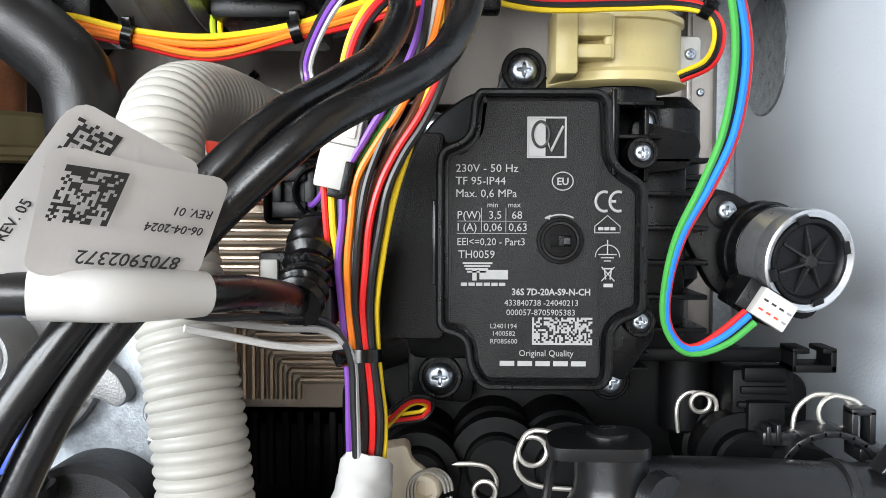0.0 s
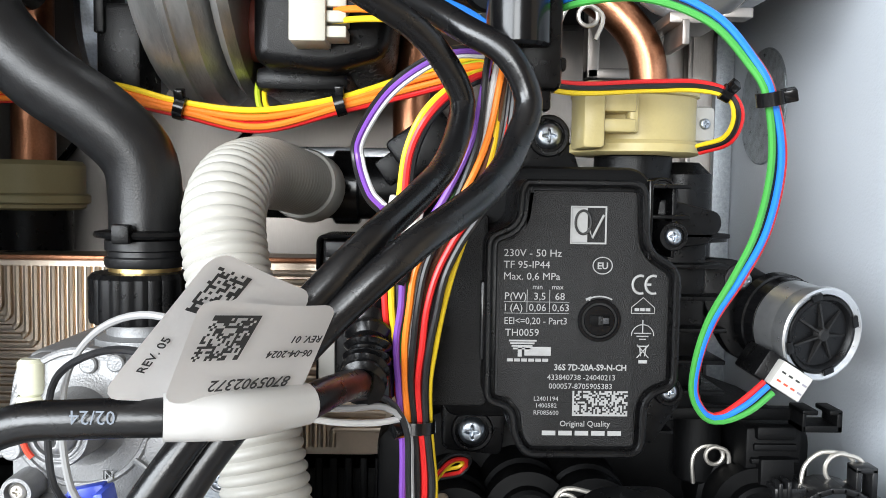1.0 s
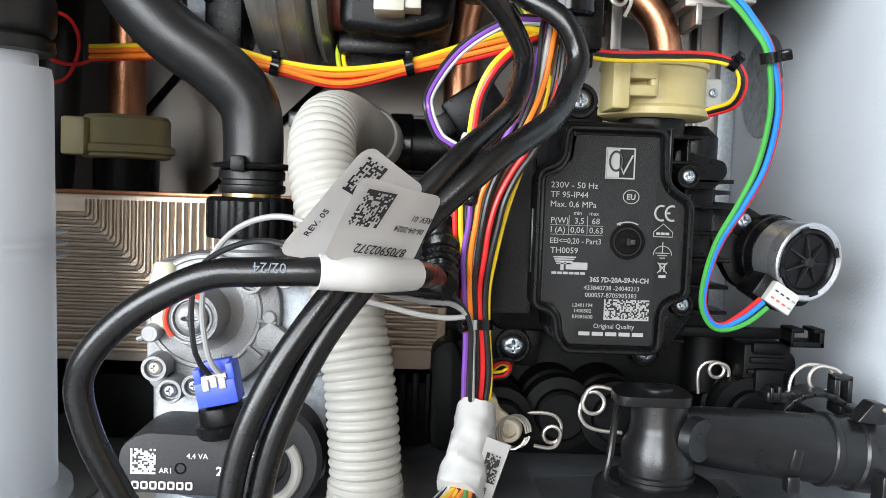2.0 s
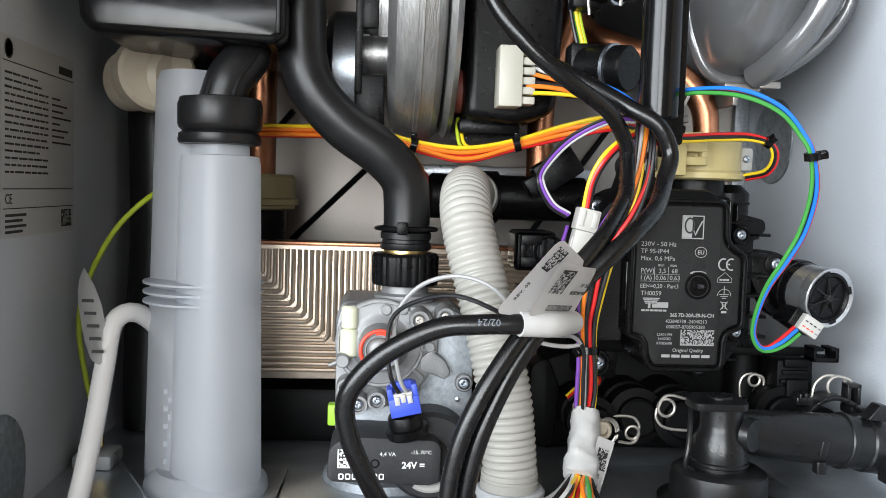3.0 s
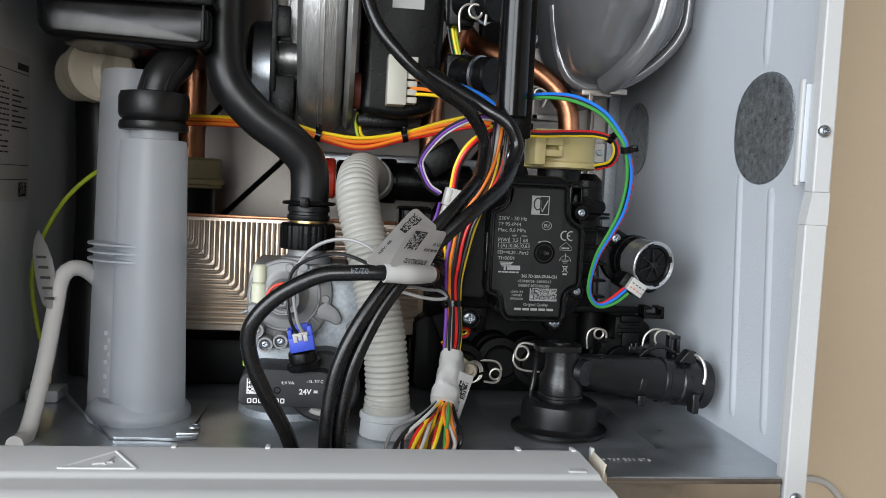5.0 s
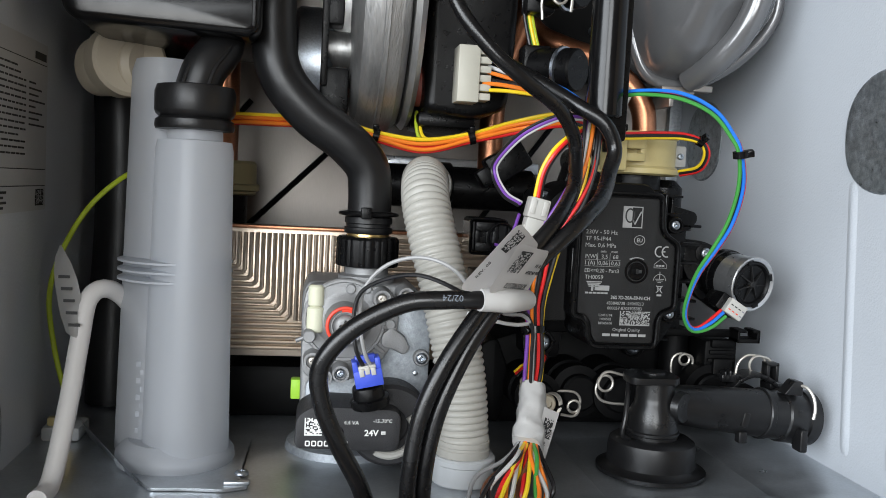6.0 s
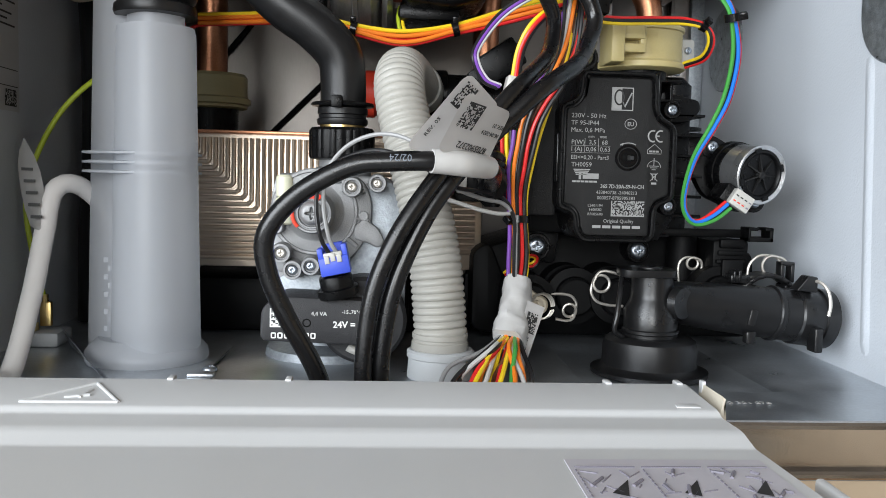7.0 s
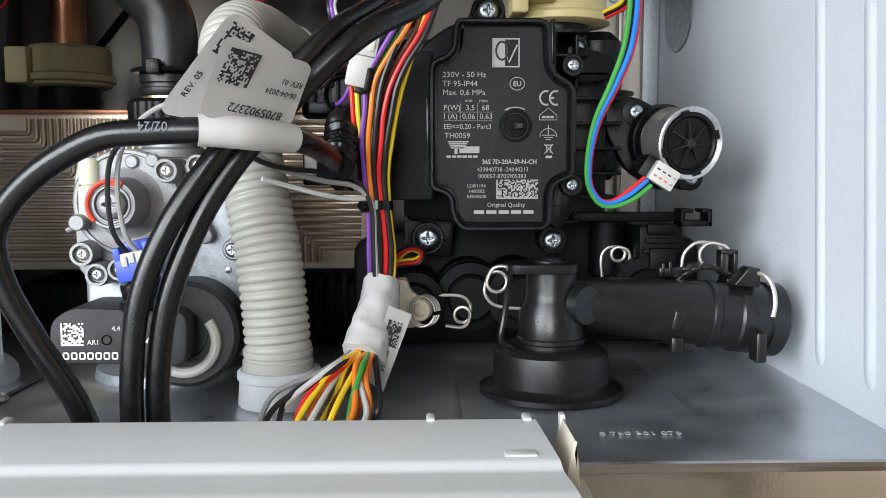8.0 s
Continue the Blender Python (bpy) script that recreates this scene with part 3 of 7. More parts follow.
def pump():
    t = thing("circulation_pump", (0.03, 0.32, 1.44), "black plastic boiler circulation pump with a printed square lid", "pump")
    line = rounded(COVER, 0.0055, 5)
    part("head_body", prism(line, 0.2605, 0.300, 0.0008), M_black, t)
    part("lid_rim", frame_ring(line, 0.0021, 0.2572, 0.2615), M_black, t)
    lid = part("lid", prism(inset(line, 0.0034), 0.2578, 0.2610, 0.0007), M_lid, t, "matt black lid with pale printed text")
    # gasket notches on both long sides
    for x, z in ((0.0003, 1.492), (0.0502, 1.523)):
        part("snap_notch", box((x - 0.0004, 0.2585, z - 0.012), (x + 0.0010, 0.264, z + 0.012), 0.0004), M_blackg, t)
    # flat terminal housing at the left
    side = rounded([(-0.0160, 1.4625), (0.0030, 1.4625), (0.0030, 1.5240), (-0.0035, 1.5240), (-0.0080, 1.5150), (-0.0160, 1.5080)], 0.002)
    part("terminal_housing", prism(side, 0.272, 0.315, 0.0015), M_lid, t)
    # stator block behind
    blk = rounded([(-0.010, 1.452), (0.064, 1.452), (0.068, 1.470), (0.068, 1.522), (0.058, 1.540), (0.012, 1.540), (-0.002, 1.530), (-0.010, 1.515)], 0.006)
    part("stator_block", prism(blk, 0.298, 0.352, 0.003), M_deep, t)
    # cooling fins
    for z in (1.5170, 1.5065, 1.4955, 1.4845, 1.4735, 1.4630):
        part("cooling_fin", box((0.058, 0.292, z - 0.0008), (0.0865, 0.338, z + 0.0008), 0.0004), M_black, t)
    part("fin_wall", box((0.064, 0.300, 1.455), (0.0815, 0.340, 1.522), 0.002), M_black, t)
    part("fin_wall", prism(rounded([(0.060, 1.512), (0.079, 1.514), (0.084, 1.520), (0.083, 1.525), (0.062, 1.530)], 0.003), 0.292, 0.335, 0.001), M_black, t)
    # ribbed frame beside the lid
    part("frame_wall", prism(rounded([(0.0525, 1.5150), (0.0550, 1.5150), (0.0550, 1.5330), (0.0525, 1.5330)], 0.0008), 0.276, 0.300, 0.0004), M_black, t)
    part("frame_wall", prism(rounded([(0.0640, 1.5100), (0.0655, 1.5100), (0.0655, 1.5340), (0.0640, 1.5340)], 0.0005), 0.284, 0.312, 0.0004), M_black, t)
    for z in (1.5235, 1.5335):
        part("frame_web", box((0.0520, 0.280, z - 0.0007), (0.0690, 0.312, z + 0.0007), 0.0004), M_black, t)
    part("frame_wall", prism(rounded([(0.0520, 1.4520), (0.0570, 1.4500), (0.0660, 1.4640), (0.0640, 1.4760), (0.0540, 1.4700)], 0.002), 0.274, 0.302, 0.0006), M_black, t)
    for z in (1.4575, 1.4530):
        part("frame_web", box((0.0520, 0.278, z - 0.0006), (0.0650, 0.304, z + 0.0006), 0.0003), M_black, t)
    # fixing lugs and screws: place, lug radius, screw radius
    for x, y, z, lr, sr in ((0.0315, 0.346, 1.5535, 0.0085, 0.0052), (-0.0010, 0.318, 1.5290, 0.0062, 0.0040), (0.0700, 0.318, 1.5310, 0.0062, 0.0042),
                            (0.0602, 0.2675, 1.5178, 0.0046, 0.0027), (0.0602, 0.2675, 1.4688, 0.0046, 0.0027), (-0.0020, 0.308, 1.4568, 0.0055, 0.0034),
                            (0.0010, 0.312, 1.4435, 0.0078, 0.0050), (0.0600, 0.316, 1.4420, 0.0070, 0.0048), (0.068, 0.318, 1.457, 0.006, 0.0035)):
        lug = part("lug", lathe([(lr * 0.9, 0.03), (lr, 0.028), (lr, 0.0008), (lr * 0.93, 0), (sr * 1.25, 0), (sr * 1.2, 0.0015), (0, 0.0015)], (x, y, z), (0, 1, 0), 24), M_black, t)
        screw(lug, (x, y + 0.0012, z), sr)
    part("lug_web", prism(rounded([(0.018, 1.536), (0.046, 1.536), (0.040, 1.552), (0.0315, 1.562), (0.023, 1.552)], 0.003), 0.347, 0.366, 0.001), M_black, t)
    part("lug_web", prism(rounded([(-0.010, 1.436), (0.012, 1.434), (0.014, 1.455), (-0.010, 1.462)], 0.003), 0.3135, 0.335, 0.001), M_black, t)
    part("volute", lathe([(0.034, 0), (0.036, 0.003), (0.036, 0.03), (0.03, 0.034)], (0.032, 0.345, 1.488), (0, 1, 0), 40), M_black, t)
    # dial in the lid
    dial = part("dial", lathe([(0.0066, 0.003), (0.0066, 0.0000), (0.0063, -0.0007), (0.0056, -0.0007), (0.0053, 0.0000), (0.0052, 0.0018), (0.0048, 0.0018), (0.0047, -0.0002), (0.0044, -0.0005), (0.0001, -0.0005)], (0.0356, 0.2578, 1.4927), (0, 1, 0), 36), M_blackg, t, "round selector dial with a slot")
    # thin black block gives the slot its shade
    part("slot", box((0.0328, 0.2570, 1.4911), (0.0386, 0.25735, 1.4943), 0.0001), M_recess_shade, dial)
    part("slot_bar", box((0.0352, 0.2568, 1.4914), (0.0366, 0.2571, 1.4940), 0.0001), M_lid, dial)
    part("slot_bar", box((0.0366, 0.2568, 1.4918), (0.0384, 0.2571, 1.4936), 0.0001), M_solenoid, dial)
    # printing
    Y = 0.25755

    def say(body, x, z, size, align="LEFT", wide=1.0, bold=0.0):
        lettering(body, (x, Y, z), size, M_print, lid, align, wide=wide, bold=bold)

    def bars(x0, x1, z, h, k=1):
        for i in range(k):
            part("printed_bar", box((x0 + (x1 - x0) * i / k, Y, z), (x0 + (x1 - x0) * (i + (0.82 if k > 1 else 1)) / k, Y + 0.0004, z + h)), M_print, lid, smooth=0)

    say("230V - 50 Hz", 0.0064, 1.5118, 0.0031, wide=1.04)
    say("TF 95-IP44", 0.0064, 1.5083, 0.0031, wide=1.02)
    say("Max. 0,6 MPa", 0.0064, 1.5048, 0.0031, wide=1.02)
    say("min", 0.0152, 1.5020, 0.0021)
    say("max", 0.0210, 1.5020, 0.0021)
    say("P(W)", 0.0068, 1.4988, 0.0031)
    say("3,5", 0.0156, 1.4988, 0.0031)
    say("68", 0.0220, 1.4988, 0.0031)
    say("I (A)", 0.0068, 1.4954, 0.0031)
    say("0,06", 0.0142, 1.4954, 0.0031)
    say("0,63", 0.0212, 1.4954, 0.0031)
    say("EEI<=0,20 - Part3", 0.0068, 1.4914, 0.0029, wide=0.92)
    say("TH0059", 0.0072, 1.4878, 0.0031)
    for x in (0.0136, 0.0204):
        bars(x, x + 0.00015, 1.4950, 0.0068)
    bars(0.0068, 0.0264, 1.49805, 0.00012)
    bars(0.0068, 0.0264, 1.4946, 0.00012)
    # maker's emblem as plain shapes
    part("emblem", merge(*[box((0.0085 + 0.0004 * i, Y, 1.4866 - 0.0008 * i - 0.0005), (0.0168 - 0.0006 * i, Y + 0.0004, 1.4866 - 0.0008 * i)) for i in range(4)],
                         box((0.0132, Y, 1.4818), (0.0212, Y + 0.0004, 1.4845), 0.0001), box((0.0112, Y, 1.4815), (0.0124, Y + 0.0004, 1.4845))), M_print, lid, smooth=0)
    bars(0.0080, 0.0208, 1.4800, 0.0009, 6)
    say("36S 7D-20A-S9-N-CH", 0.0222, 1.4775, 0.0026, wide=0.93, bold=0.00006)
    say("433840738 -24040213", 0.0202, 1.4745, 0.0024, wide=0.95)
    say("000057-8705905383", 0.0207, 1.4718, 0.0024, wide=0.97)
    say("L2401194", 0.0162, 1.4681, 0.0019)
    say("1400582", 0.0167, 1.4660, 0.0019)
    say("RF085600", 0.0162, 1.4638, 0.0019)
    say("Original Quality", 0.0243, 1.4603, 0.0025, wide=0.95)
    bars(0.0190, 0.0440, 1.4575, 0.0014, 5)
    part("code_panel", code_cells(0.0168, 0.0077, 31, 14, Matrix.Translation((0.0280, Y, 1.4635)) @ pose(0, 0, 0, 90), 9), M_print, lid, "pale printed code panel", smooth=0)
    # quality mark: pale square with a ring and a tick
    part("quality_mark", frame_ring([Vector(p) for p in ((0.0263, 1.5158), (0.0370, 1.5158), (0.0370, 1.5270), (0.0263, 1.5270))], 0.00045, Y, Y + 0.0006), M_print, lid, smooth=0)
    part("quality_mark", merge(box((0.0266, Y, 1.5161), (0.0313, Y + 0.0003, 1.5267))), M_print, lid, smooth=0)
    part("quality_mark", sweep([(0.0300 + 0.0023 * math.cos(a), Y - 0.0001, 1.5222 + 0.0035 * math.sin(a)) for a in (2 * math.pi * i / 20 for i in range(21))], 0.00042, 6, 0.0006), M_ink, lid)
    part("quality_mark", sweep([(0.0318, Y, 1.5205), (0.0328, Y, 1.5175), (0.0362, Y, 1.5245)], 0.00040, 6, 0.001, smooth=False), M_print, lid)
    say("EU", 0.0362, 1.5083, 0.0028, "CENTER", bold=0.00006)
    part("printed_ring", sweep([(0.0362 + 0.0029 * math.cos(a), Y + 0.0001, 1.5093 + 0.0025 * math.sin(a)) for a in (2 * math.pi * i / 24 for i in range(25))], 0.00018, 6, 0.0006), M_print, lid)
    for cx, cut in ((0.0478, 0), (0.0517, 1)):
        part("printed_mark", sweep([(cx + 0.0024 * math.cos(a), Y + 0.0001, 1.5037 + 0.0027 * math.sin(a)) for a in (radians(70 + 22 * i) for i in range(11))], 0.00042, 6, 0.0006), M_print, lid)
    part("printed_mark", box((0.0495, Y, 1.5034), (0.0510, Y + 0.0003, 1.5041)), M_print, lid)
    # small house, earth and bin marks
    part("printed_mark", sweep([(0.0452, Y, 1.4950), (0.0452, Y, 1.4968), (0.0487, Y, 1.4998), (0.0522, Y, 1.4968), (0.0522, Y, 1.4950), (0.0452, Y, 1.4950)], 0.00016, 6, 0.001, smooth=False), M_print, lid)
    bars(0.0462, 0.0512, 1.4957, 0.0009, 3)
    part("printed_mark", sweep([(0.0488 + 0.0034 * math.cos(a), Y, 1.4882 + 0.0034 * math.sin(a)) for a in (math.pi * i / 10 for i in range(11))], 0.00016, 6, 0.0006), M_print, lid)
    part("printed_mark", merge(box((0.04865, Y, 1.4890), (0.04895, Y + 0.0003, 1.4930)), *[box((0.0488 - w, Y, z), (0.0488 + w, Y + 0.0003, z + 0.0003)) for w, z in ((0.0026, 1.4888), (0.0018, 1.4879), (0.0010, 1.4870))]), M_print, lid, smooth=0)
    part("printed_mark", merge(rod((0.0472, Y, 1.4855), (0.0508, Y, 1.4815), 0.00018, seg=6), rod((0.0508, Y, 1.4855), (0.0472, Y, 1.4815), 0.00018, seg=6), box((0.0478, Y, 1.4798), (0.0504, Y + 0.0003, 1.4808)), rod((0.0480, Y, 1.4850), (0.0484, Y, 1.4820), 0.0002, seg=6), rod((0.0500, Y, 1.4850), (0.0496, Y, 1.4820), 0.0002, seg=6), box((0.0474, Y, 1.4848), (0.0506, Y + 0.0003, 1.4852))), M_print, lid)
    part("printed_mark", sweep([(0.0356 + 0.0078 * math.cos(a), Y, 1.4922 + 0.0078 * math.sin(a)) for a in (radians(62 + 6 * i) for i in range(11))], 0.00025, 6, 0.0006), M_print, lid)
    part("printed_mark", prism([(0.0312, 1.4992), (0.0330, 1.5000), (0.0326, 1.4986)], Y, Y + 0.0003), M_print, lid)


pump()


# ---- step motor of the diverter valve, with its plug ----
def step_motor():
    t = thing("valve_motor", (0.105, 0.30, 1.48), "round black and silver valve actuator motor screwed to a black bracket", "motor")
    front, back = Vector((0.1122, 0.2770, 1.4862)), Vector((0.1020, 0.3110, 1.4900))
    ax = (back - front).normalized()
    part("can", lathe([(0.0143, 0.002), (0.0148, 0.005), (0.0148, 0.0150), (0.0146, 0.0152)], front, ax, 44), M_steelring, t, "silver motor can")
    part("rear_can", lathe([(0.0146, 0.0150), (0.0151, 0.0153), (0.0151, 0.0200), (0.0158, 0.0203), (0.0158, 0.0245), (0.013, 0.026)], front, ax, 40), M_blackg, t)
    part("ring", lathe([(0.0148, 0.006), (0.0158, 0.0010), (0.0157, -0.0006), (0.0150, -0.0010), (0.0134, -0.0002), (0.0130, 0.002), (0.0130, 0.006)], front, ax, 48), M_steelring, t, "bare silver front ring")
    part("face", lathe([(0.0131, 0.004), (0.0131, 0.0002), (0.0128, -0.0006), (0.0118, -0.0008), (0.0112, -0.0003), (0.0108, 0.0010), (0.0001, 0.0010)], front, ax, 40), M_black, t)
    q = Vector((0, 0, 1)).rotation_difference(-ax).to_matrix().to_4x4()
    for k in range(4):
        part("notch", moved(box((0.0118, -0.0020, -0.0004), (0.0141, 0.0020, 0.0012), 0.0003), Matrix.Translation(front) @ q @ Matrix.Rotation(math.pi / 2 * k + 0.6, 4, "Z")), M_black, t)
    bms = []
    for i in range(7):
        a = 2 * math.pi * i / 7 + 0.2
        bms.append(moved(prism([(0.001, -0.0010), (0.0102, -0.0010), (0.0102, -0.0006), (0.001, 0.0014)], -0.00035, 0.00035), Matrix.Translation(front) @ q @ Matrix.Rotation(a, 4, "Z")))
    part("spokes", merge(*bms, lathe([(0.0024, 0.001), (0.0022, -0.0012), (0.0016, -0.0018), (0.0001, -0.0018)], front, ax, 16)), M_lid, t)
    part("bracket", prism(rounded([(0.080, 1.509), (0.096, 1.508), (0.124, 1.492), (0.124, 1.468), (0.112, 1.466), (0.092, 1.474), (0.082, 1.492)], 0.005), 0.304, 0.311, 0.001), M_black, t)
    for p in ((0.0950, 0.3030, 1.5010), (0.1205, 0.3030, 1.4715)):
        lug = part("lug", lathe([(0.0060, 0.012), (0.0060, 0), (0.0046, -0.0004), (0.0001, -0.0004)], p, (0, 1, 0), 20), M_black, t)
        screw(lug, (p[0], p[1], p[2]), 0.0034)
    # plug
    m = Matrix.Translation((0.0990, 0.2705, 1.4725)) @ Matrix.Rotation(radians(32), 4, "Y")
    part("socket", moved(box((-0.0095, 0.0015, -0.0045), (0.0045, 0.020, 0.0052), 0.0008), m), M_black, t)
    pl = part("plug", moved(box((-0.0056, -0.003, -0.0044), (0.0056, 0.004, 0.0044), 0.0005), m), M_white, t, "small white plug with eight contact slots")
    for i in range(4):
        for k, c in ((0, M_red), (1, M_ink)):
            part("contact", moved(box((-0.0044 + 0.0026 * i, -0.0033, -0.0022 + 0.0030 * k), (-0.0030 + 0.0026 * i, -0.0029, -0.0016 + 0.0030 * k)), m), c if i < 3 else M_greyink, pl, smooth=0)


M_steelring = mat("anodised_silver", (0.58, 0.59, 0.60), 0.32, 0.9, var=0.12, scale=400, bump=0.1)
step_motor()


def tie(at, axis, r, w=0.0035, tail=(1, 0, 0)):
    """A black cable tie round a bundle, with its head and cut tail."""
    ax = Vector(axis).normalized()
    bm = lathe([(r, -w / 2), (r + 0.0008, -w / 2), (r + 0.0008, w / 2), (r, w / 2)], at, ax, 18)
    tl = Vector(tail).normalized()
    c = Vector(at) + tl * (r + 0.001)
    head = box((-0.0016, -0.0022, -0.0016), (0.0016, 0.0022, 0.0022), 0.0004)
    q = Vector((0, 0, 1)).rotation_difference(tl).to_matrix().to_4x4()
    moved(head, Matrix.Translation(c) @ q)
    tagged(part("cable_tie", merge(bm, head), M_blackg), "small black plastic cable tie round a bundle of wires", "cable tie", "cable ties")


def harness(name, label, line, wires, spread, r=0.0011, weave=0.12, seed=1, step=0.002, front=1):
    """Coloured wires side by side along a line of (x, y, z, width); each keeps its place in the row,
    or comes over from another place where one is given."""
    rng = random.Random(seed)
    t = thing(name, line[0][:3], label, "wiring")
    n, m = len(wires), len(line)
    for i, c in enumerate(wires):
        u0 = -1 + 2 * i / max(1, n - 1)
        c, us = c if isinstance(c, tuple) else (c, u0)
        dep = 0.6 * front * (1 - 2 * (i % 2)) + rng.uniform(-0.4, 0.4)
        pts = []
        for k in range(m):
            p = Vector(line[k][:3])
            tan = (Vector(line[min(k + 1, m - 1)][:3]) - Vector(line[max(k - 1, 0)][:3])).normalized()
            lat = tan.cross(Vector((0, 1, 0))).normalized()
            u = u0 + (us - u0) * max(0, 1 - 3 * k / (m - 1)) + rng.uniform(-weave, weave)
            w = spread * line[k][3]
            pts.append(p + lat * u * w + Vector((0, (0.45 * dep + rng.uniform(-weave, weave)) * min(w, 0.004), 0)))
        part(c + "_wire", sweep(pts, r * rng.uniform(0.95, 1.05), 8, step), WIRE[c], t)
    return t


harness("motor_wires", "blue, red, green and black wires looping down to the valve motor",
        [(0.015, 0.262, 1.584, 1), (0.026, 0.248, 1.586, 1), (0.040, 0.228, 1.5835, 1.3), (0.055, 0.221, 1.576, 1.3), (0.065, 0.2195, 1.565, 0.9), (0.0700, 0.2195, 1.556, 0.7), (0.0750, 0.226, 1.540, 1.2), (0.0755, 0.235, 1.522, 1.2),
         (0.0718, 0.242, 1.508, 1.1), (0.0668, 0.249, 1.4945, 0.7), (0.0652, 0.256, 1.481, 0.45), (0.0664, 0.262, 1.4695, 0.4), (0.0712, 0.265, 1.4622, 0.45), (0.0770, 0.2665, 1.4610, 0.7), (0.0850, 0.268, 1.4645, 1.3), (0.0925, 0.2695, 1.4702, 1.4)],
        ["green", "black", "blue", ("red", -0.6)], 0.0015, 0.00098, 0.08, 3, front=-1)
tie((0.0702, 0.2195, 1.5555), (0.2, 0.1, -1), 0.0030, tail=(1, -0.3, 0.2))

harness("fan_harness", "yellow, orange and red wires tied in a sagging bundle", [(-0.19, 0.335, 1.565, 1), (-0.162, 0.325, 1.565, 1), (-0.130, 0.312, 1.564, 1), (-0.103, 0.307, 1.5585, 0.8), (-0.076, 0.306, 1.5545, 1.2), (-0.048, 0.311, 1.5612, 0.8), (-0.022, 0.312, 1.569, 1.2), (-0.002, 0.300, 1.573, 1.2), (0.004, 0.285, 1.571, 0.8)],
        ["red", "orange", "red", "orange", "lime", "yellow"], 0.0027, 0.00115, 0.12, 5)
tie((-0.103, 0.307, 1.5585), (1, 0, -0.25), 0.0034, tail=(0, -0.3, 1))
tie((-0.048, 0.311, 1.5612), (1, 0, 0.3), 0.0034, tail=(0, -0.3, 1))
harness("earth_spur", "short yellow and green wires bent up from the bundle", [(-0.070, 0.312, 1.557, 0.8), (-0.076, 0.318, 1.560, 1), (-0.078, 0.322, 1.568, 1), (-0.077, 0.330, 1.575, 1)], ["yellow", "lime"], 0.0012, 0.001, 0.2, 8)
harness("sensor_wires", "red, yellow and black wires running to the flow sensor", [(0.004, 0.285, 1.571, 1), (0.030, 0.295, 1.5665, 0.9), (0.060, 0.304, 1.5685, 0.9), (0.078, 0.306, 1.5690, 0.8), (0.0885, 0.304, 1.566, 0.6), (0.0925, 0.305, 1.559, 0.9), (0.0915, 0.312, 1.551, 0.9), (0.085, 0.325, 1.548, 0.8)],
        ["yellow", "black", "red"], 0.0016, 0.001, 0.12, 6)
tie((0.0875, 0.304, 1.5665), (1, 0, -0.5), 0.0022, tail=(0.5, -0.6, 0.6))

MAIN = [(0.008, 0.264, 1.582, 0.7), (0.0045, 0.252, 1.566, 0.85), (0.0010, 0.248, 1.545, 0.95), (-0.0052, 0.246, 1.5290, 1.0), (-0.0115, 0.246, 1.518, 1.0), (-0.0162, 0.2465, 1.508, 1.02), (-0.0181, 0.2475, 1.497, 0.9), (-0.0195, 0.2495, 1.486, 0.82), (-0.0201, 0.2515, 1.475, 0.70), (-0.0195, 0.253, 1.464, 0.62), (-0.0185, 0.254, 1.453, 0.64), (-0.0180, 0.255, 1.442, 0.72), (-0.0185, 0.255, 1.430, 0.66), (-0.0210, 0.245, 1.418, 0.5), (-0.0245, 0.233, 1.4065, 0.5)]
harness("main_harness", "thick bundle of many coloured wires hanging beside the pump", MAIN, [("purple", -0.7), ("green", 0.0), ("orange", 0.2), ("white", -0.35), ("black", -1.0), "brown", ("red", 0.9), ("black", 0.5), ("black", 0.7), ("yellow", -0.4)], 0.0066, 0.00104, 0.06, 11, front=-1)
tie((-0.0193, 0.2533, 1.4610), (0, -0.1, -1), 0.0052, tail=(-1, -0.8, 0))
harness("plug_wires", "purple, white and black wires curling into a white plug", [(0.002, 0.258, 1.572, 1), (-0.012, 0.258, 1.571, 1), (-0.028, 0.268, 1.562, 1), (-0.0385, 0.280, 1.5480, 1), (-0.0390, 0.282, 1.5400, 1), (-0.0350, 0.272, 1.530, 1), (-0.0300, 0.258, 1.5255, 1)], ["black", "purple", "white"], 0.0012, 0.0009, 0.1, 13)
harness("plug_wires", "red, yellow and black wires bending into a white plug", [(0.003, 0.257, 1.566, 1), (-0.006, 0.248, 1.562, 1), (-0.0160, 0.244, 1.553, 1), (-0.0215, 0.246, 1.542, 1), (-0.0235, 0.2485, 1.528, 1)], ["yellow", "red", "black"], 0.0013, 0.0011, 0.15, 14)


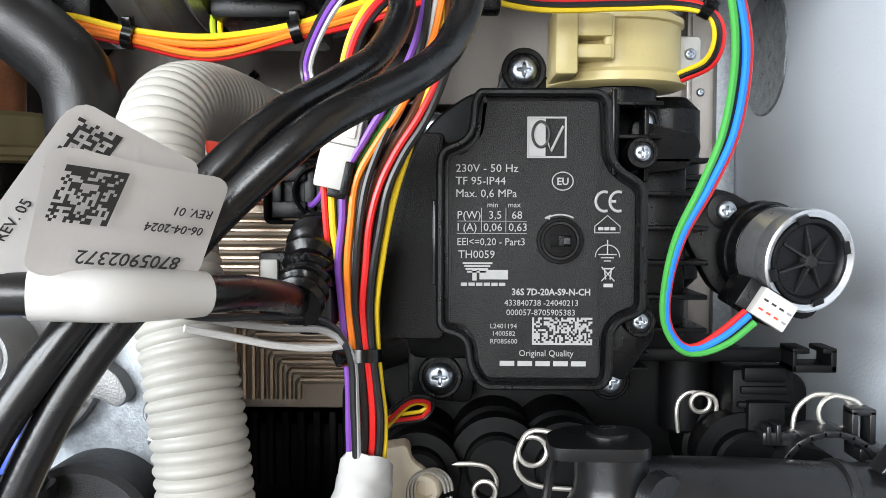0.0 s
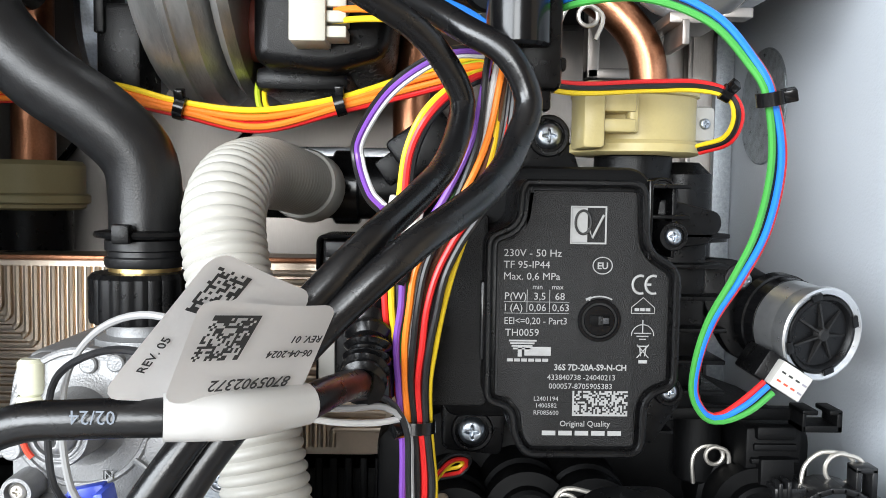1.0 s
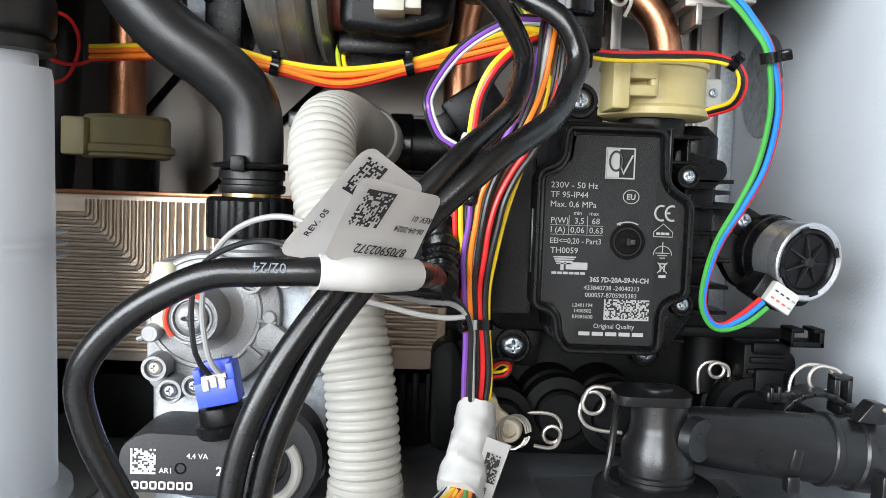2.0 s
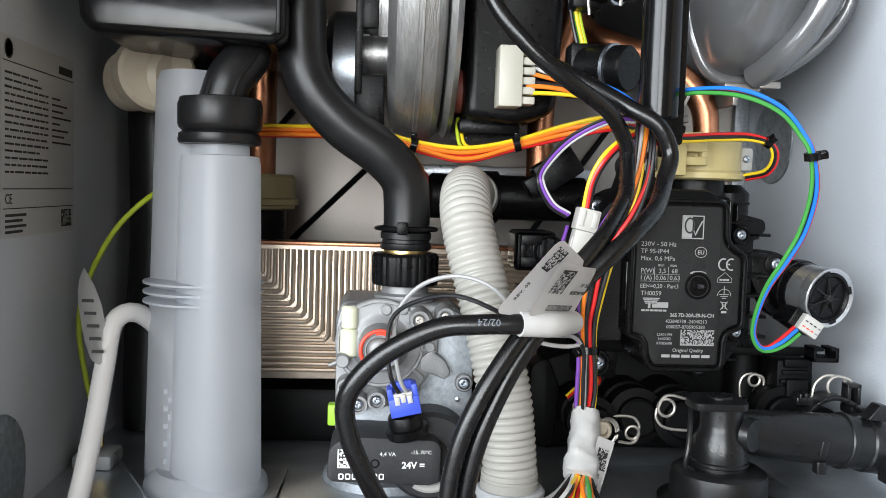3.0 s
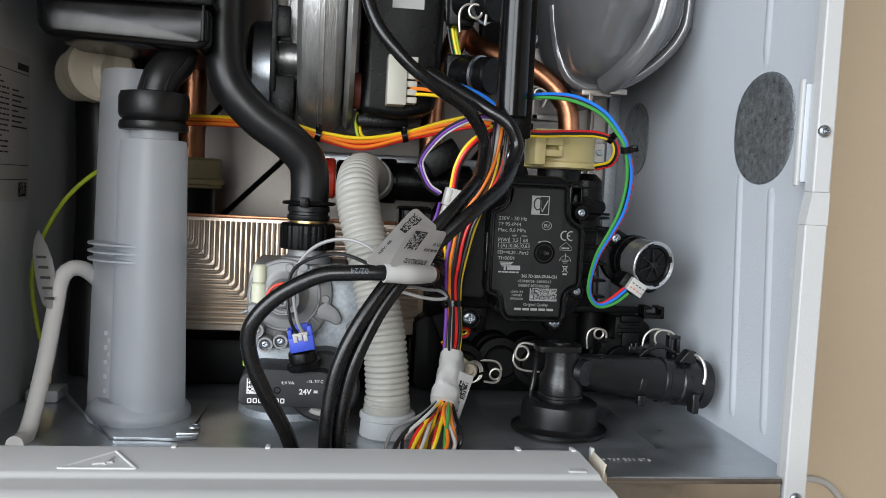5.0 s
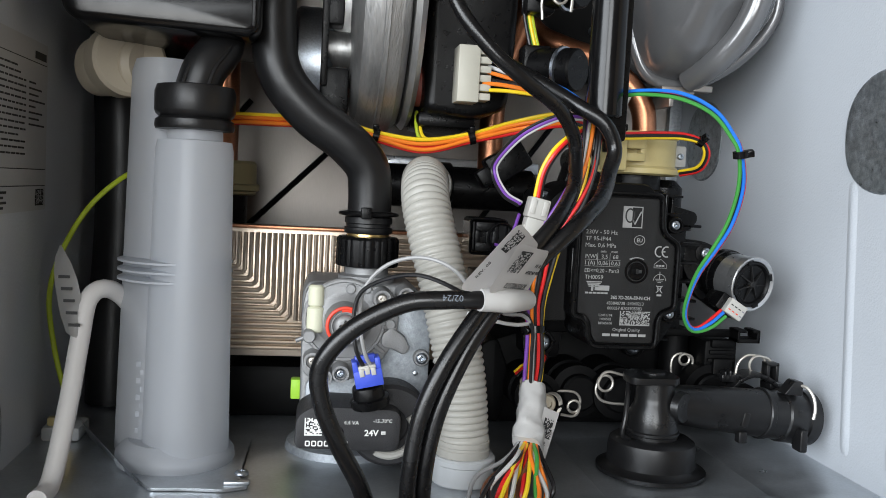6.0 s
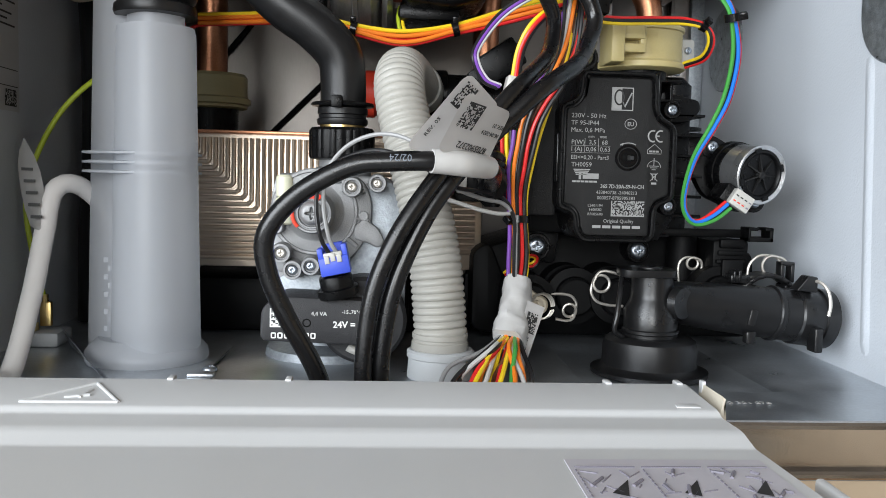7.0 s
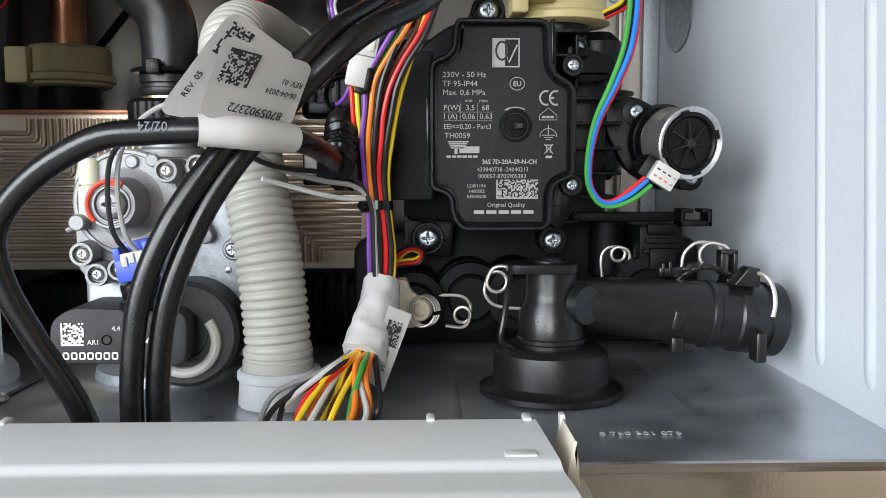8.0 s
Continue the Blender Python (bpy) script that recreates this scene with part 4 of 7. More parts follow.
def white_plug():
    t = thing("wire_plug", (-0.026, 0.2475, 1.507), "white two-piece wire plug hanging in the wiring", "plug")
    lean = Matrix.Translation((-0.0245, 0.2490, 1.5155)) @ Matrix.Rotation(radians(12), 4, "Y")
    part("counter_plug", moved(merge(box((-0.0050, -0.0050, -0.0090), (0.0042, 0.0040, 0.0030), 0.0006), box((-0.0054, -0.0030, -0.0080), (-0.0048, 0.0020, -0.0010), 0.0002)), lean), M_white, t)
    part("housing", moved(merge(box((-0.0056, -0.0056, 0.0030), (0.0048, 0.0046, 0.0135), 0.0007), box((-0.0046, -0.0062, 0.0050), (-0.0024, -0.0054, 0.0125), 0.0003), box((0.0012, -0.0062, 0.0050), (0.0036, -0.0054, 0.0125), 0.0003)), lean), M_white, t)
    part("latch", moved(merge(box((0.0024, -0.0060, -0.0100), (0.0048, -0.0020, -0.0010), 0.0005), box((-0.0010, -0.0045, -0.0112), (0.0040, 0.0030, -0.0088), 0.0004)), lean), M_black, t, "black plastic latch")
    harness("plug_tail", "red, yellow and white wires below the white plug", [(-0.0268, 0.248, 1.508, 1), (-0.0262, 0.249, 1.495, 1), (-0.0250, 0.251, 1.482, 1), (-0.0225, 0.2535, 1.468, 0.8), (-0.0205, 0.2560, 1.4600, 0.6)], ["red", "yellow", "black"], 0.0020, 0.0010, 0.15, 15)


white_plug()


def sleeve_and_fan():
    t = thing("harness_sleeve", (-0.021, 0.243, 1.405), "crumpled white tape sleeve round the wires, with a hanging paper tag", "tape sleeve")

    def rf(s):
        return 0.0078 + 0.0016 * min(1, s / 0.022)

    bm = sweep([(-0.0178, 0.2555, 1.4305), (-0.0190, 0.2495, 1.4220), (-0.0215, 0.2425, 1.4130), (-0.0245, 0.2340, 1.4045)], 0.008, 22, 0.0012, rf, flat=0.78)
    for v in bm.verts:
        v.co += noise.noise_vector(v.co * 150) * 0.0012 + noise.noise_vector(v.co * 420) * 0.0005
    part("tape", bm, M_label, t)
    tg = bmesh.new()
    q = [(-0.0150, 0.2410, 1.4230), (-0.0060, 0.2440, 1.4190), (-0.0170, 0.2330, 1.3910), (-0.0230, 0.2310, 1.3960)]
    m = [tg.verts.new(p) for p in q]
    tg.faces.new(m)
    bmesh.ops.solidify(tg, geom=tg.faces[:], thickness=0.0004)
    tag = part("paper_tag", tg, M_tag, t, smooth=0)
    pl = (Vector(q[0]) + Vector(q[1]) + Vector(q[2]) + Vector(q[3])) / 4
    ex, ez = (Vector(q[1]) - Vector(q[0])).normalized(), (Vector(q[0]) - Vector(q[3])).normalized()
    nrm = ex.cross(ez).normalized()
    if nrm.y > 0:
        nrm = -nrm
    mm = Matrix((ez, -ez.cross(nrm) * -1, nrm)).transposed().to_4x4()
    mm.translation = pl + nrm * 0.0005
    part("code_panel", code_cells(0.0100, 0.0058, 16, 9, mm @ Matrix.Translation((0.0005, -0.0029, 0.0002)), 63), M_ink, tag, smooth=0)
    lettering("REV. 09", (0, 0, 0), 0.0026, M_ink, tag, "LEFT", mm @ Matrix.Translation((-0.0095, -0.001, 0.0001)))
    rng = random.Random(21)
    for i, c in enumerate(["grey", "black", "brown", "white", "black", "red", "yellow", "orange", "white", "yellow", "brown", "red", "yellow", "orange", "green", "orange", "white", "orange", "black"]):
        f = i / 18
        end = Vector((-0.058 + 0.037 * f + rng.uniform(-0.002, 0.002), 0.205 + rng.uniform(-0.012, 0.004), 1.385))
        st = Vector((-0.029 + 0.009 * f, 0.2335, 1.4070))
        q1 = st.lerp(end, 0.35) + Vector((rng.uniform(-0.002, 0.002), rng.uniform(-0.006, 0.002), 0.0035 + rng.uniform(-0.002, 0.002)))
        q2 = st.lerp(end, 0.75) + Vector((-0.004 + 0.007 * f + rng.uniform(-0.002, 0.002), rng.uniform(-0.006, 0.002), 0.0045 * (1 - f) + rng.uniform(-0.001, 0.003)))
        part(c + "_wire", sweep([st + Vector((0.0012, 0.004, 0.008)), st, q1, q2, end, end + Vector((rng.uniform(-0.001, 0.005), -0.003, -0.006))], 0.0011, 8, 0.002), WIRE[c], t)


sleeve_and_fan()


# ---- thick black cables with paper tags ----
def black_cables():
    R = 0.0038
    a = [(-0.085, 0.235, 1.66), (-0.075, 0.225, 1.621), (-0.059, 0.220, 1.599), (-0.041, 0.221, 1.585), (-0.020, 0.230, 1.573), (-0.0095, 0.238, 1.561), (-0.0075, 0.239, 1.552), (-0.0120, 0.223, 1.538), (-0.019, 0.207, 1.5295), (-0.031, 0.188, 1.518), (-0.047, 0.182, 1.501), (-0.058, 0.178, 1.488), (-0.066, 0.175, 1.478), (-0.079, 0.1715, 1.458), (-0.0880, 0.171, 1.436), (-0.0915, 0.172, 1.410), (-0.0915, 0.173, 1.38)]
    b = [(-0.040, 0.262, 1.597), (-0.022, 0.247, 1.585), (-0.008, 0.236, 1.575), (0.004, 0.231, 1.567), (0.0098, 0.231, 1.555), (0.0065, 0.227, 1.544), (0.0025, 0.219, 1.5365), (-0.005, 0.205, 1.529), (-0.020, 0.188, 1.5185), (-0.036, 0.184, 1.504), (-0.049, 0.182, 1.490), (-0.060, 0.179, 1.477), (-0.070, 0.1765, 1.461), (-0.0800, 0.175, 1.437), (-0.0845, 0.176, 1.411), (-0.0850, 0.177, 1.38)]
    for pts in (a, b):
        tagged(part("power_cable", sweep(pts, R if pts is b else R * 0.95, 16, 0.003), M_cable), "thick black mains cable hanging in front of the pump", "cable", "black mains cables")
    t = thing("tagged_cable", (-0.11, 0.17, 1.39), "thick black cable with white sleeve and two paper tags", "cable", "black mains cables")
    c = [(-0.0345, 0.240, 1.4765), (-0.0355, 0.225, 1.4800), (-0.0390, 0.200, 1.4835), (-0.0440, 0.180, 1.4850), (-0.0550, 0.168, 1.4863), (-0.0660, 0.1635, 1.4868), (-0.0820, 0.1635, 1.4862), (-0.0980, 0.165, 1.4840), (-0.1180, 0.168, 1.4725), (-0.1300, 0.170, 1.4575), (-0.1295, 0.1725, 1.4420), (-0.1220, 0.176, 1.4230), (-0.1110, 0.179, 1.4020), (-0.104, 0.18, 1.38)]
    part("sheath", sweep(c, 0.0039, 16, 0.003), M_cable, t)
    lettering("02/24", (-0.0745, 0.1590, 1.4890), 0.0038, M_greyink2, t, turn=pose(0, 0, 0, 90) @ pose(0, 0, 0, 0, 0, 180))
    part("sleeve", sweep([(-0.0670, 0.1632, 1.4868), (-0.0600, 0.1655, 1.4866), (-0.0530, 0.1695, 1.4861), (-0.0425, 0.1825, 1.4850)], 0.0052, 18, 0.001, lambda d: 0.0047 + 0.0004 * math.sin(d * 110)), M_label, t, "white shrink sleeve")

    def tag(corners, name, bend):
        bm = bmesh.new()
        tl, tr, br, bl = (Vector(p) for p in corners)
        n = (tr - tl).cross(bl - tl).normalized()
        if n.y > 0:
            n = -n
        g = []
        K, R = 16, 0.25

        def corner(i, j):
            a, b = 2 * i / K - 1, 2 * j / K - 1
            p, q = (abs(a) - 1 + R) / R, (abs(b) - 1 + R) / R
            if p > 0 and q > 0:
                p, q = p * math.sqrt(1 - q * q / 2), q * math.sqrt(1 - p * p / 2)
                a, b = math.copysign(1 - R + R * p, a), math.copysign(1 - R + R * q, b)
            return (a + 1) / 2, (b + 1) / 2

        for j in range(K + 1):
            g.append([bm.verts.new((1 - v) * ((1 - u) * tl + u * tr) + v * ((1 - u) * bl + u * br) + n * bend * math.sin(math.pi * u) * (1 - v)) for u, v in (corner(i, j) for i in range(K + 1))])
        for j in range(K):
            for i in range(K):
                bm.faces.new((g[j][i], g[j][i + 1], g[j + 1][i + 1], g[j + 1][i]))
        bmesh.ops.solidify(bm, geom=bm.faces[:], thickness=0.0004)
        bmesh.ops.recalc_face_normals(bm, faces=bm.faces[:])
        return part(name, bm, M_tag, t, "curved white paper tag")

    # front tag, a little in front of the back one
    f = ((-0.0553, 0.1470, 1.5120), (-0.0350, 0.1765, 1.5072), (-0.0432, 0.1810, 1.4880), (-0.0655, 0.1575, 1.4905))
    ft = tag(f, "paper_tag", 0.0012)
    bt = tag(((-0.0545, 0.1545, 1.5198), (-0.0400, 0.1765, 1.5095), (-0.0530, 0.1720, 1.4870), (-0.0775, 0.1580, 1.4915)), "paper_tag", 0.0008)
    tl, tr, br, bl = (Vector(p) for p in f)
    ex = ((tr - tl) + (br - bl)).normalized()
    n = ex.cross((tl - bl)).normalized()
    if n.y > 0:
        n = -n
    ez = n.cross(ex)
    m = Matrix((-ex, -ez, n)).transposed().to_4x4()
    m.translation = (tl + tr + br + bl) / 4 + n * 0.0014

    def put(body, u, v, size):
        lettering(body, (0, 0, 0), size, M_ink, ft, "CENTER", m @ Matrix.Translation((-u, -v, 0)))

    put("8705902372", 0.0020, -0.0060, 0.0041)
    put("06-04-2024", 0.0078, 0.0010, 0.0026)
    put("REV. 01", 0.0100, 0.0048, 0.0026)
    part("code_panel", code_cells(0.0108, 0.0108, 18, 18, m @ Matrix.Translation((0.0052, -0.0102, 0.0002)), 61), M_ink, ft, smooth=0)
    tl, tr, br, bl = Vector((-0.0545, 0.1545, 1.5198)), Vector((-0.0400, 0.1765, 1.5095)), Vector((-0.0530, 0.1720, 1.4870)), Vector((-0.0775, 0.1580, 1.4915))
    ex = (tl - bl).normalized()
    n = ex.cross(tr - tl).normalized()
    if n.y > 0:
        n = -n
    ez = n.cross(ex)
    m2 = Matrix((ex, ez, n)).transposed().to_4x4()
    m2.translation = tl * 0.55 + bl * 0.45 + n * 0.0009
    part("code_panel", code_cells(0.0105, 0.0085, 16, 13, m2 @ Matrix.Translation((0.0035, -0.0105, 0.0003)), 62), M_ink, bt, smooth=0)
    lettering("REV. 05", (0, 0, 0), 0.0028, M_ink, bt, "LEFT", m2 @ Matrix.Translation((-0.012, -0.0042, 0.0001)))
    lettering("22-03-2024", (0, 0, 0), 0.0028, M_ink, bt, "LEFT", m2 @ Matrix.Translation((-0.014, -0.0085, 0.0001)))

    # ribbed rubber boot at the cable's end
    def rb(s):
        return 0.0062 + 0.0009 * math.sin(s * 2 * math.pi / 0.004)

    part("boot", sweep([(-0.0330, 0.262, 1.494), (-0.0332, 0.256, 1.4925), (-0.0332, 0.2495, 1.488), (-0.0335, 0.2440, 1.4810), (-0.0342, 0.236, 1.4765)], 0.006, 18, 0.0007, rb), M_blackg, t, "ribbed black rubber boot")
    part("boot_collar", merge(rod((-0.0325, 0.252, 1.4670), (-0.0325, 0.254, 1.4935), 0.0070, seg=28, bevel=0.0055), rod((-0.0325, 0.253, 1.4790), (-0.0325, 0.2535, 1.4815), 0.0076, seg=28, bevel=0.0006)), M_blackg, t)


M_greyink2 = mat("pale_cable_print", (0.13, 0.15, 0.18), 0.6, bump=0.0)
black_cables()


# ---- white corrugated drain hose ----
def corrugated_hose():
    t = thing("drain_hose", (-0.055, 0.24, ZF), "cream corrugated plastic drain hose set in a grey cup", "hose")

    def rf(s):
        return 0.0113 + 0.0014 * abs(math.sin(s * math.pi / 0.0033)) ** 0.55

    part("corrugated_tube", sweep([(-0.0570, 0.2365, 1.4035), (-0.0572, 0.2365, 1.412), (-0.0605, 0.2390, 1.4430), (-0.0680, 0.2465, 1.4780), (-0.0755, 0.2560, 1.5080), (-0.0782, 0.2640, 1.5230), (-0.0776, 0.2770, 1.5320), (-0.0750, 0.2990, 1.5360), (-0.0705, 0.3230, 1.5355), (-0.0660, 0.3500, 1.5330)], 0.012, 28, 0.00045, rf), M_hose, t)
    part("plain_end", lathe([(0.0126, 0), (0.0134, 0.001), (0.0134, 0.0050), (0.0128, 0.0055), (0.0128, 0.0065), (0.0132, 0.007), (0.0132, 0.0090), (0.0122, 0.0095)], (-0.0570, 0.2365, 1.3985), (0, 0.0, 1), 32), M_hose, t)
    part("cup", lathe([(0.0150, 0), (0.0158, 0.0008), (0.0152, 0.0100), (0.0160, 0.0105), (0.0160, 0.0130), (0.0150, 0.0140), (0.0128, 0.0140), (0.0125, 0.010)], (-0.0565, 0.2365, ZF), (0, 0, 1), 36), M_cup, t, "pale grey plastic cup")
    part("end_collar", lathe([(0.0138, 0), (0.0145, 0.002), (0.0145, 0.014), (0.012, 0.016)], (-0.0665, 0.347, 1.5332), (0.15, 1, -0.12), 30), M_hose, t)


corrugated_hose()


# ---- condensate trap ----
def trap():
    t = thing("condensate_trap", (-0.198, 0.268, ZF), "tall milky translucent plastic condensate trap bottle", "bottle")

    def oct_wave(a, h, r):
        return 1 + 0.035 * math.cos(4 * a)

    bm = merge(lathe([(0.0001, 0.004), (0.0200, 0.004), (0.0205, 0.010), (0.0180, 0.158), (0.0172, 0.162), (0.0130, 0.1625), (0.0126, 0.172), (0.0001, 0.172)], (-0.1945, 0.260, ZF), (0, 0, 1), 48, oct_wave),
               lathe([(0.0001, 0.004), (0.0205, 0.004), (0.0205, 0.012), (0.0168, 0.196), (0.0150, 0.202), (0.0001, 0.203)], (-0.2110, 0.278, ZF), (0, 0, 1), 40, oct_wave))
    part("bottle", bm, M_tank, t)
    part("foot", lathe([(0.0285, 0), (0.0295, 0.002), (0.0290, 0.006), (0.0265, 0.009), (0.0230, 0.012)], (-0.2000, 0.2650, ZF + 0.001), (0, 0, 1), 44), M_tank, t)
    for z in (1.4785, 1.4830, 1.4875):
        part("ring", lathe([(0.0240, 0), (0.0280, 0.0004), (0.0280, 0.0014), (0.0240, 0.0018)], (-0.2030, 0.2690, z), (0, 0, 1), 44), M_tank, t)
    part("side_outlet", merge(rod((-0.228, 0.318, 1.590), (-0.262, 0.345, 1.590), 0.0165, seg=32, bevel=0.003), rod((-0.236, 0.312, 1.592), (-0.246, 0.330, 1.592), 0.0200, seg=32, bevel=0.002)), M_cream, t, "cream round side outlet")
    bms = [box((-0.2190 + 0.002 * (i % 2), 0.2585, 1.402 + 0.0042 * i), (-0.2170 + 0.002 * (i % 2), 0.2600, 1.4045 + 0.0042 * i)) for i in range(9)]
    part("moulded_marks", merge(*bms), M_tank, t, smooth=0)
    plate = rounded([(-0.2520, 0.3050), (-0.2440, 0.3240), (-0.1640, 0.3000), (-0.1660, 0.2360), (-0.1600, 0.2230), (-0.1720, 0.2180), (-0.1880, 0.2200), (-0.2050, 0.2200)], 0.003)
    bm = prism(plate, 0.0, 0.0016, 0.0004)
    part("steel_clip", moved(bm, Matrix.Translation((0, 0, ZF + 0.0002)) @ Matrix(((1, 0, 0, 0), (0, 0, 1, 0), (0, 1, 0, 0), (0, 0, 0, 1)))), M_galv, t, "bent steel holding plate")
    bm = bmesh.new()
    q = [bm.verts.new(p) for p in ((-0.2520, 0.3050, ZF + 0.001), (-0.2090, 0.2240, ZF + 0.001), (-0.2140, 0.2210, ZF + 0.0085), (-0.2480, 0.2830, ZF + 0.0125), (-0.2545, 0.3000, ZF + 0.0110))]
    bm.faces.new(q)
    bmesh.ops.solidify(bm, geom=bm.faces[:], thickness=0.0012)
    part("steel_clip", bm, M_galv, t, "bent steel holding flange", smooth=0)
    part("steel_clip", box((-0.1720, 0.2235, ZF + 0.0018), (-0.1600, 0.2290, ZF + 0.0034), 0.0006), M_galv, t)
    screw(t, (-0.165, 0.241, ZF + 0.0012), 0.0035, (0, 0, 1))


trap()


def air_box():
    t = thing("silencer_box", (-0.21, 0.29, 1.60), "black plastic air box with a rubber elbow below", "air box")
    part("lower_pan", prism(rounded([(-0.2560, 1.6230), (-0.2550, 1.6060), (-0.2490, 1.6010), (-0.1690, 1.5985), (-0.1645, 1.6030), (-0.1645, 1.6230)], 0.004), 0.246, 0.345, 0.004, 3), M_blackg, t)
    part("lid_flange", box((-0.259, 0.243, 1.6225), (-0.162, 0.348, 1.6275), 0.0015), M_black, t)
    part("upper_shell", prism(rounded([(-0.2550, 1.6275), (-0.1650, 1.6275), (-0.1650, 1.72), (-0.2550, 1.72)], 0.004), 0.249, 0.345, 0.004, 3), M_blackg, t)
    part("rib", box((-0.1680, 0.2445, 1.603), (-0.1662, 0.2475, 1.623), 0.0005), M_black, t)
    part("elbow", sweep([(-0.1840, 0.275, 1.602), (-0.1850, 0.268, 1.594), (-0.1910, 0.262, 1.584), (-0.1945, 0.261, 1.573)], 0.0108, 20, 0.002), M_rubber, t, "bent black rubber elbow")
    for dx in (-0.0060, 0.0060):
        part("elbow_rib", sweep([(-0.1840 + dx, 0.2660, 1.602), (-0.1850 + dx, 0.2590, 1.594), (-0.1910 + dx, 0.2530, 1.584), (-0.1945 + dx, 0.2515, 1.573)], 0.0009, 8, 0.002), M_rubber, t)
    part("rubber_cap", lathe([(0.0128, 0), (0.0186, 0.0005), (0.0192, 0.0020), (0.0188, 0.0050), (0.0170, 0.0062), (0.0186, 0.0075), (0.0194, 0.0095), (0.0194, 0.0185), (0.0184, 0.0215), (0.0120, 0.0225)], (-0.1950, 0.2610, 1.5530), (0, 0, 1), 40), M_rubber, t, "ribbed black rubber cap")


air_box()


def gas_hose():
    t = thing("air_hose", (-0.106, 0.28, 1.50), "thick black moulded S-shaped gas hose with a ribbed nut", "hose")
    part("tube", sweep([(-0.1600, 0.285, 1.72), (-0.1598, 0.280, 1.66), (-0.1595, 0.277, 1.6080), (-0.1545, 0.275, 1.5840), (-0.1390, 0.275, 1.5660), (-0.1205, 0.276, 1.5530), (-0.1090, 0.278, 1.5410), (-0.1065, 0.279, 1.5280), (-0.1065, 0.279, 1.508)], 0.0115, 26, 0.003), M_rubber, t)
    part("flange", lathe([(0.0118, 0), (0.0155, 0.0004), (0.0160, 0.0012), (0.0155, 0.0022), (0.0118, 0.0028)], (-0.1065, 0.279, 1.5145), (0, 0, 1), 36), M_black, t)
    part("clip_lug", box((-0.1115, 0.261, 1.5135), (-0.1060, 0.2655, 1.5195), 0.0008), M_black, t)
    part("collar", lathe([(0.0122, 0), (0.0128, 0.001), (0.0128, 0.003), (0.0118, 0.0035), (0.0118, 0.0050), (0.0126, 0.0055), (0.0126, 0.0085), (0.0115, 0.0090)], (-0.1065, 0.279, 1.5055), (0, 0, 1), 32), M_rubber, t)
    part("brass_ring", lathe([(0.0105, 0), (0.0112, 0.0004), (0.0112, 0.0016), (0.0105, 0.002)], (-0.1065, 0.278, 1.5038), (0, 0, 1), 28), M_brass, t, "thin brass ring")
    part("union_nut", lathe([(0.0125, 0), (0.0158, 0.0006), (0.0162, 0.002), (0.0162, 0.0145), (0.0150, 0.0160), (0.0118, 0.0162)], (-0.1065, 0.276, 1.4880), (0, 0, 1), 96, lambda a, h, r: 1 + 0.018 * (1 if math.cos(24 * a) > 0 else -1)), M_black, t, "ribbed black union nut")


gas_hose()


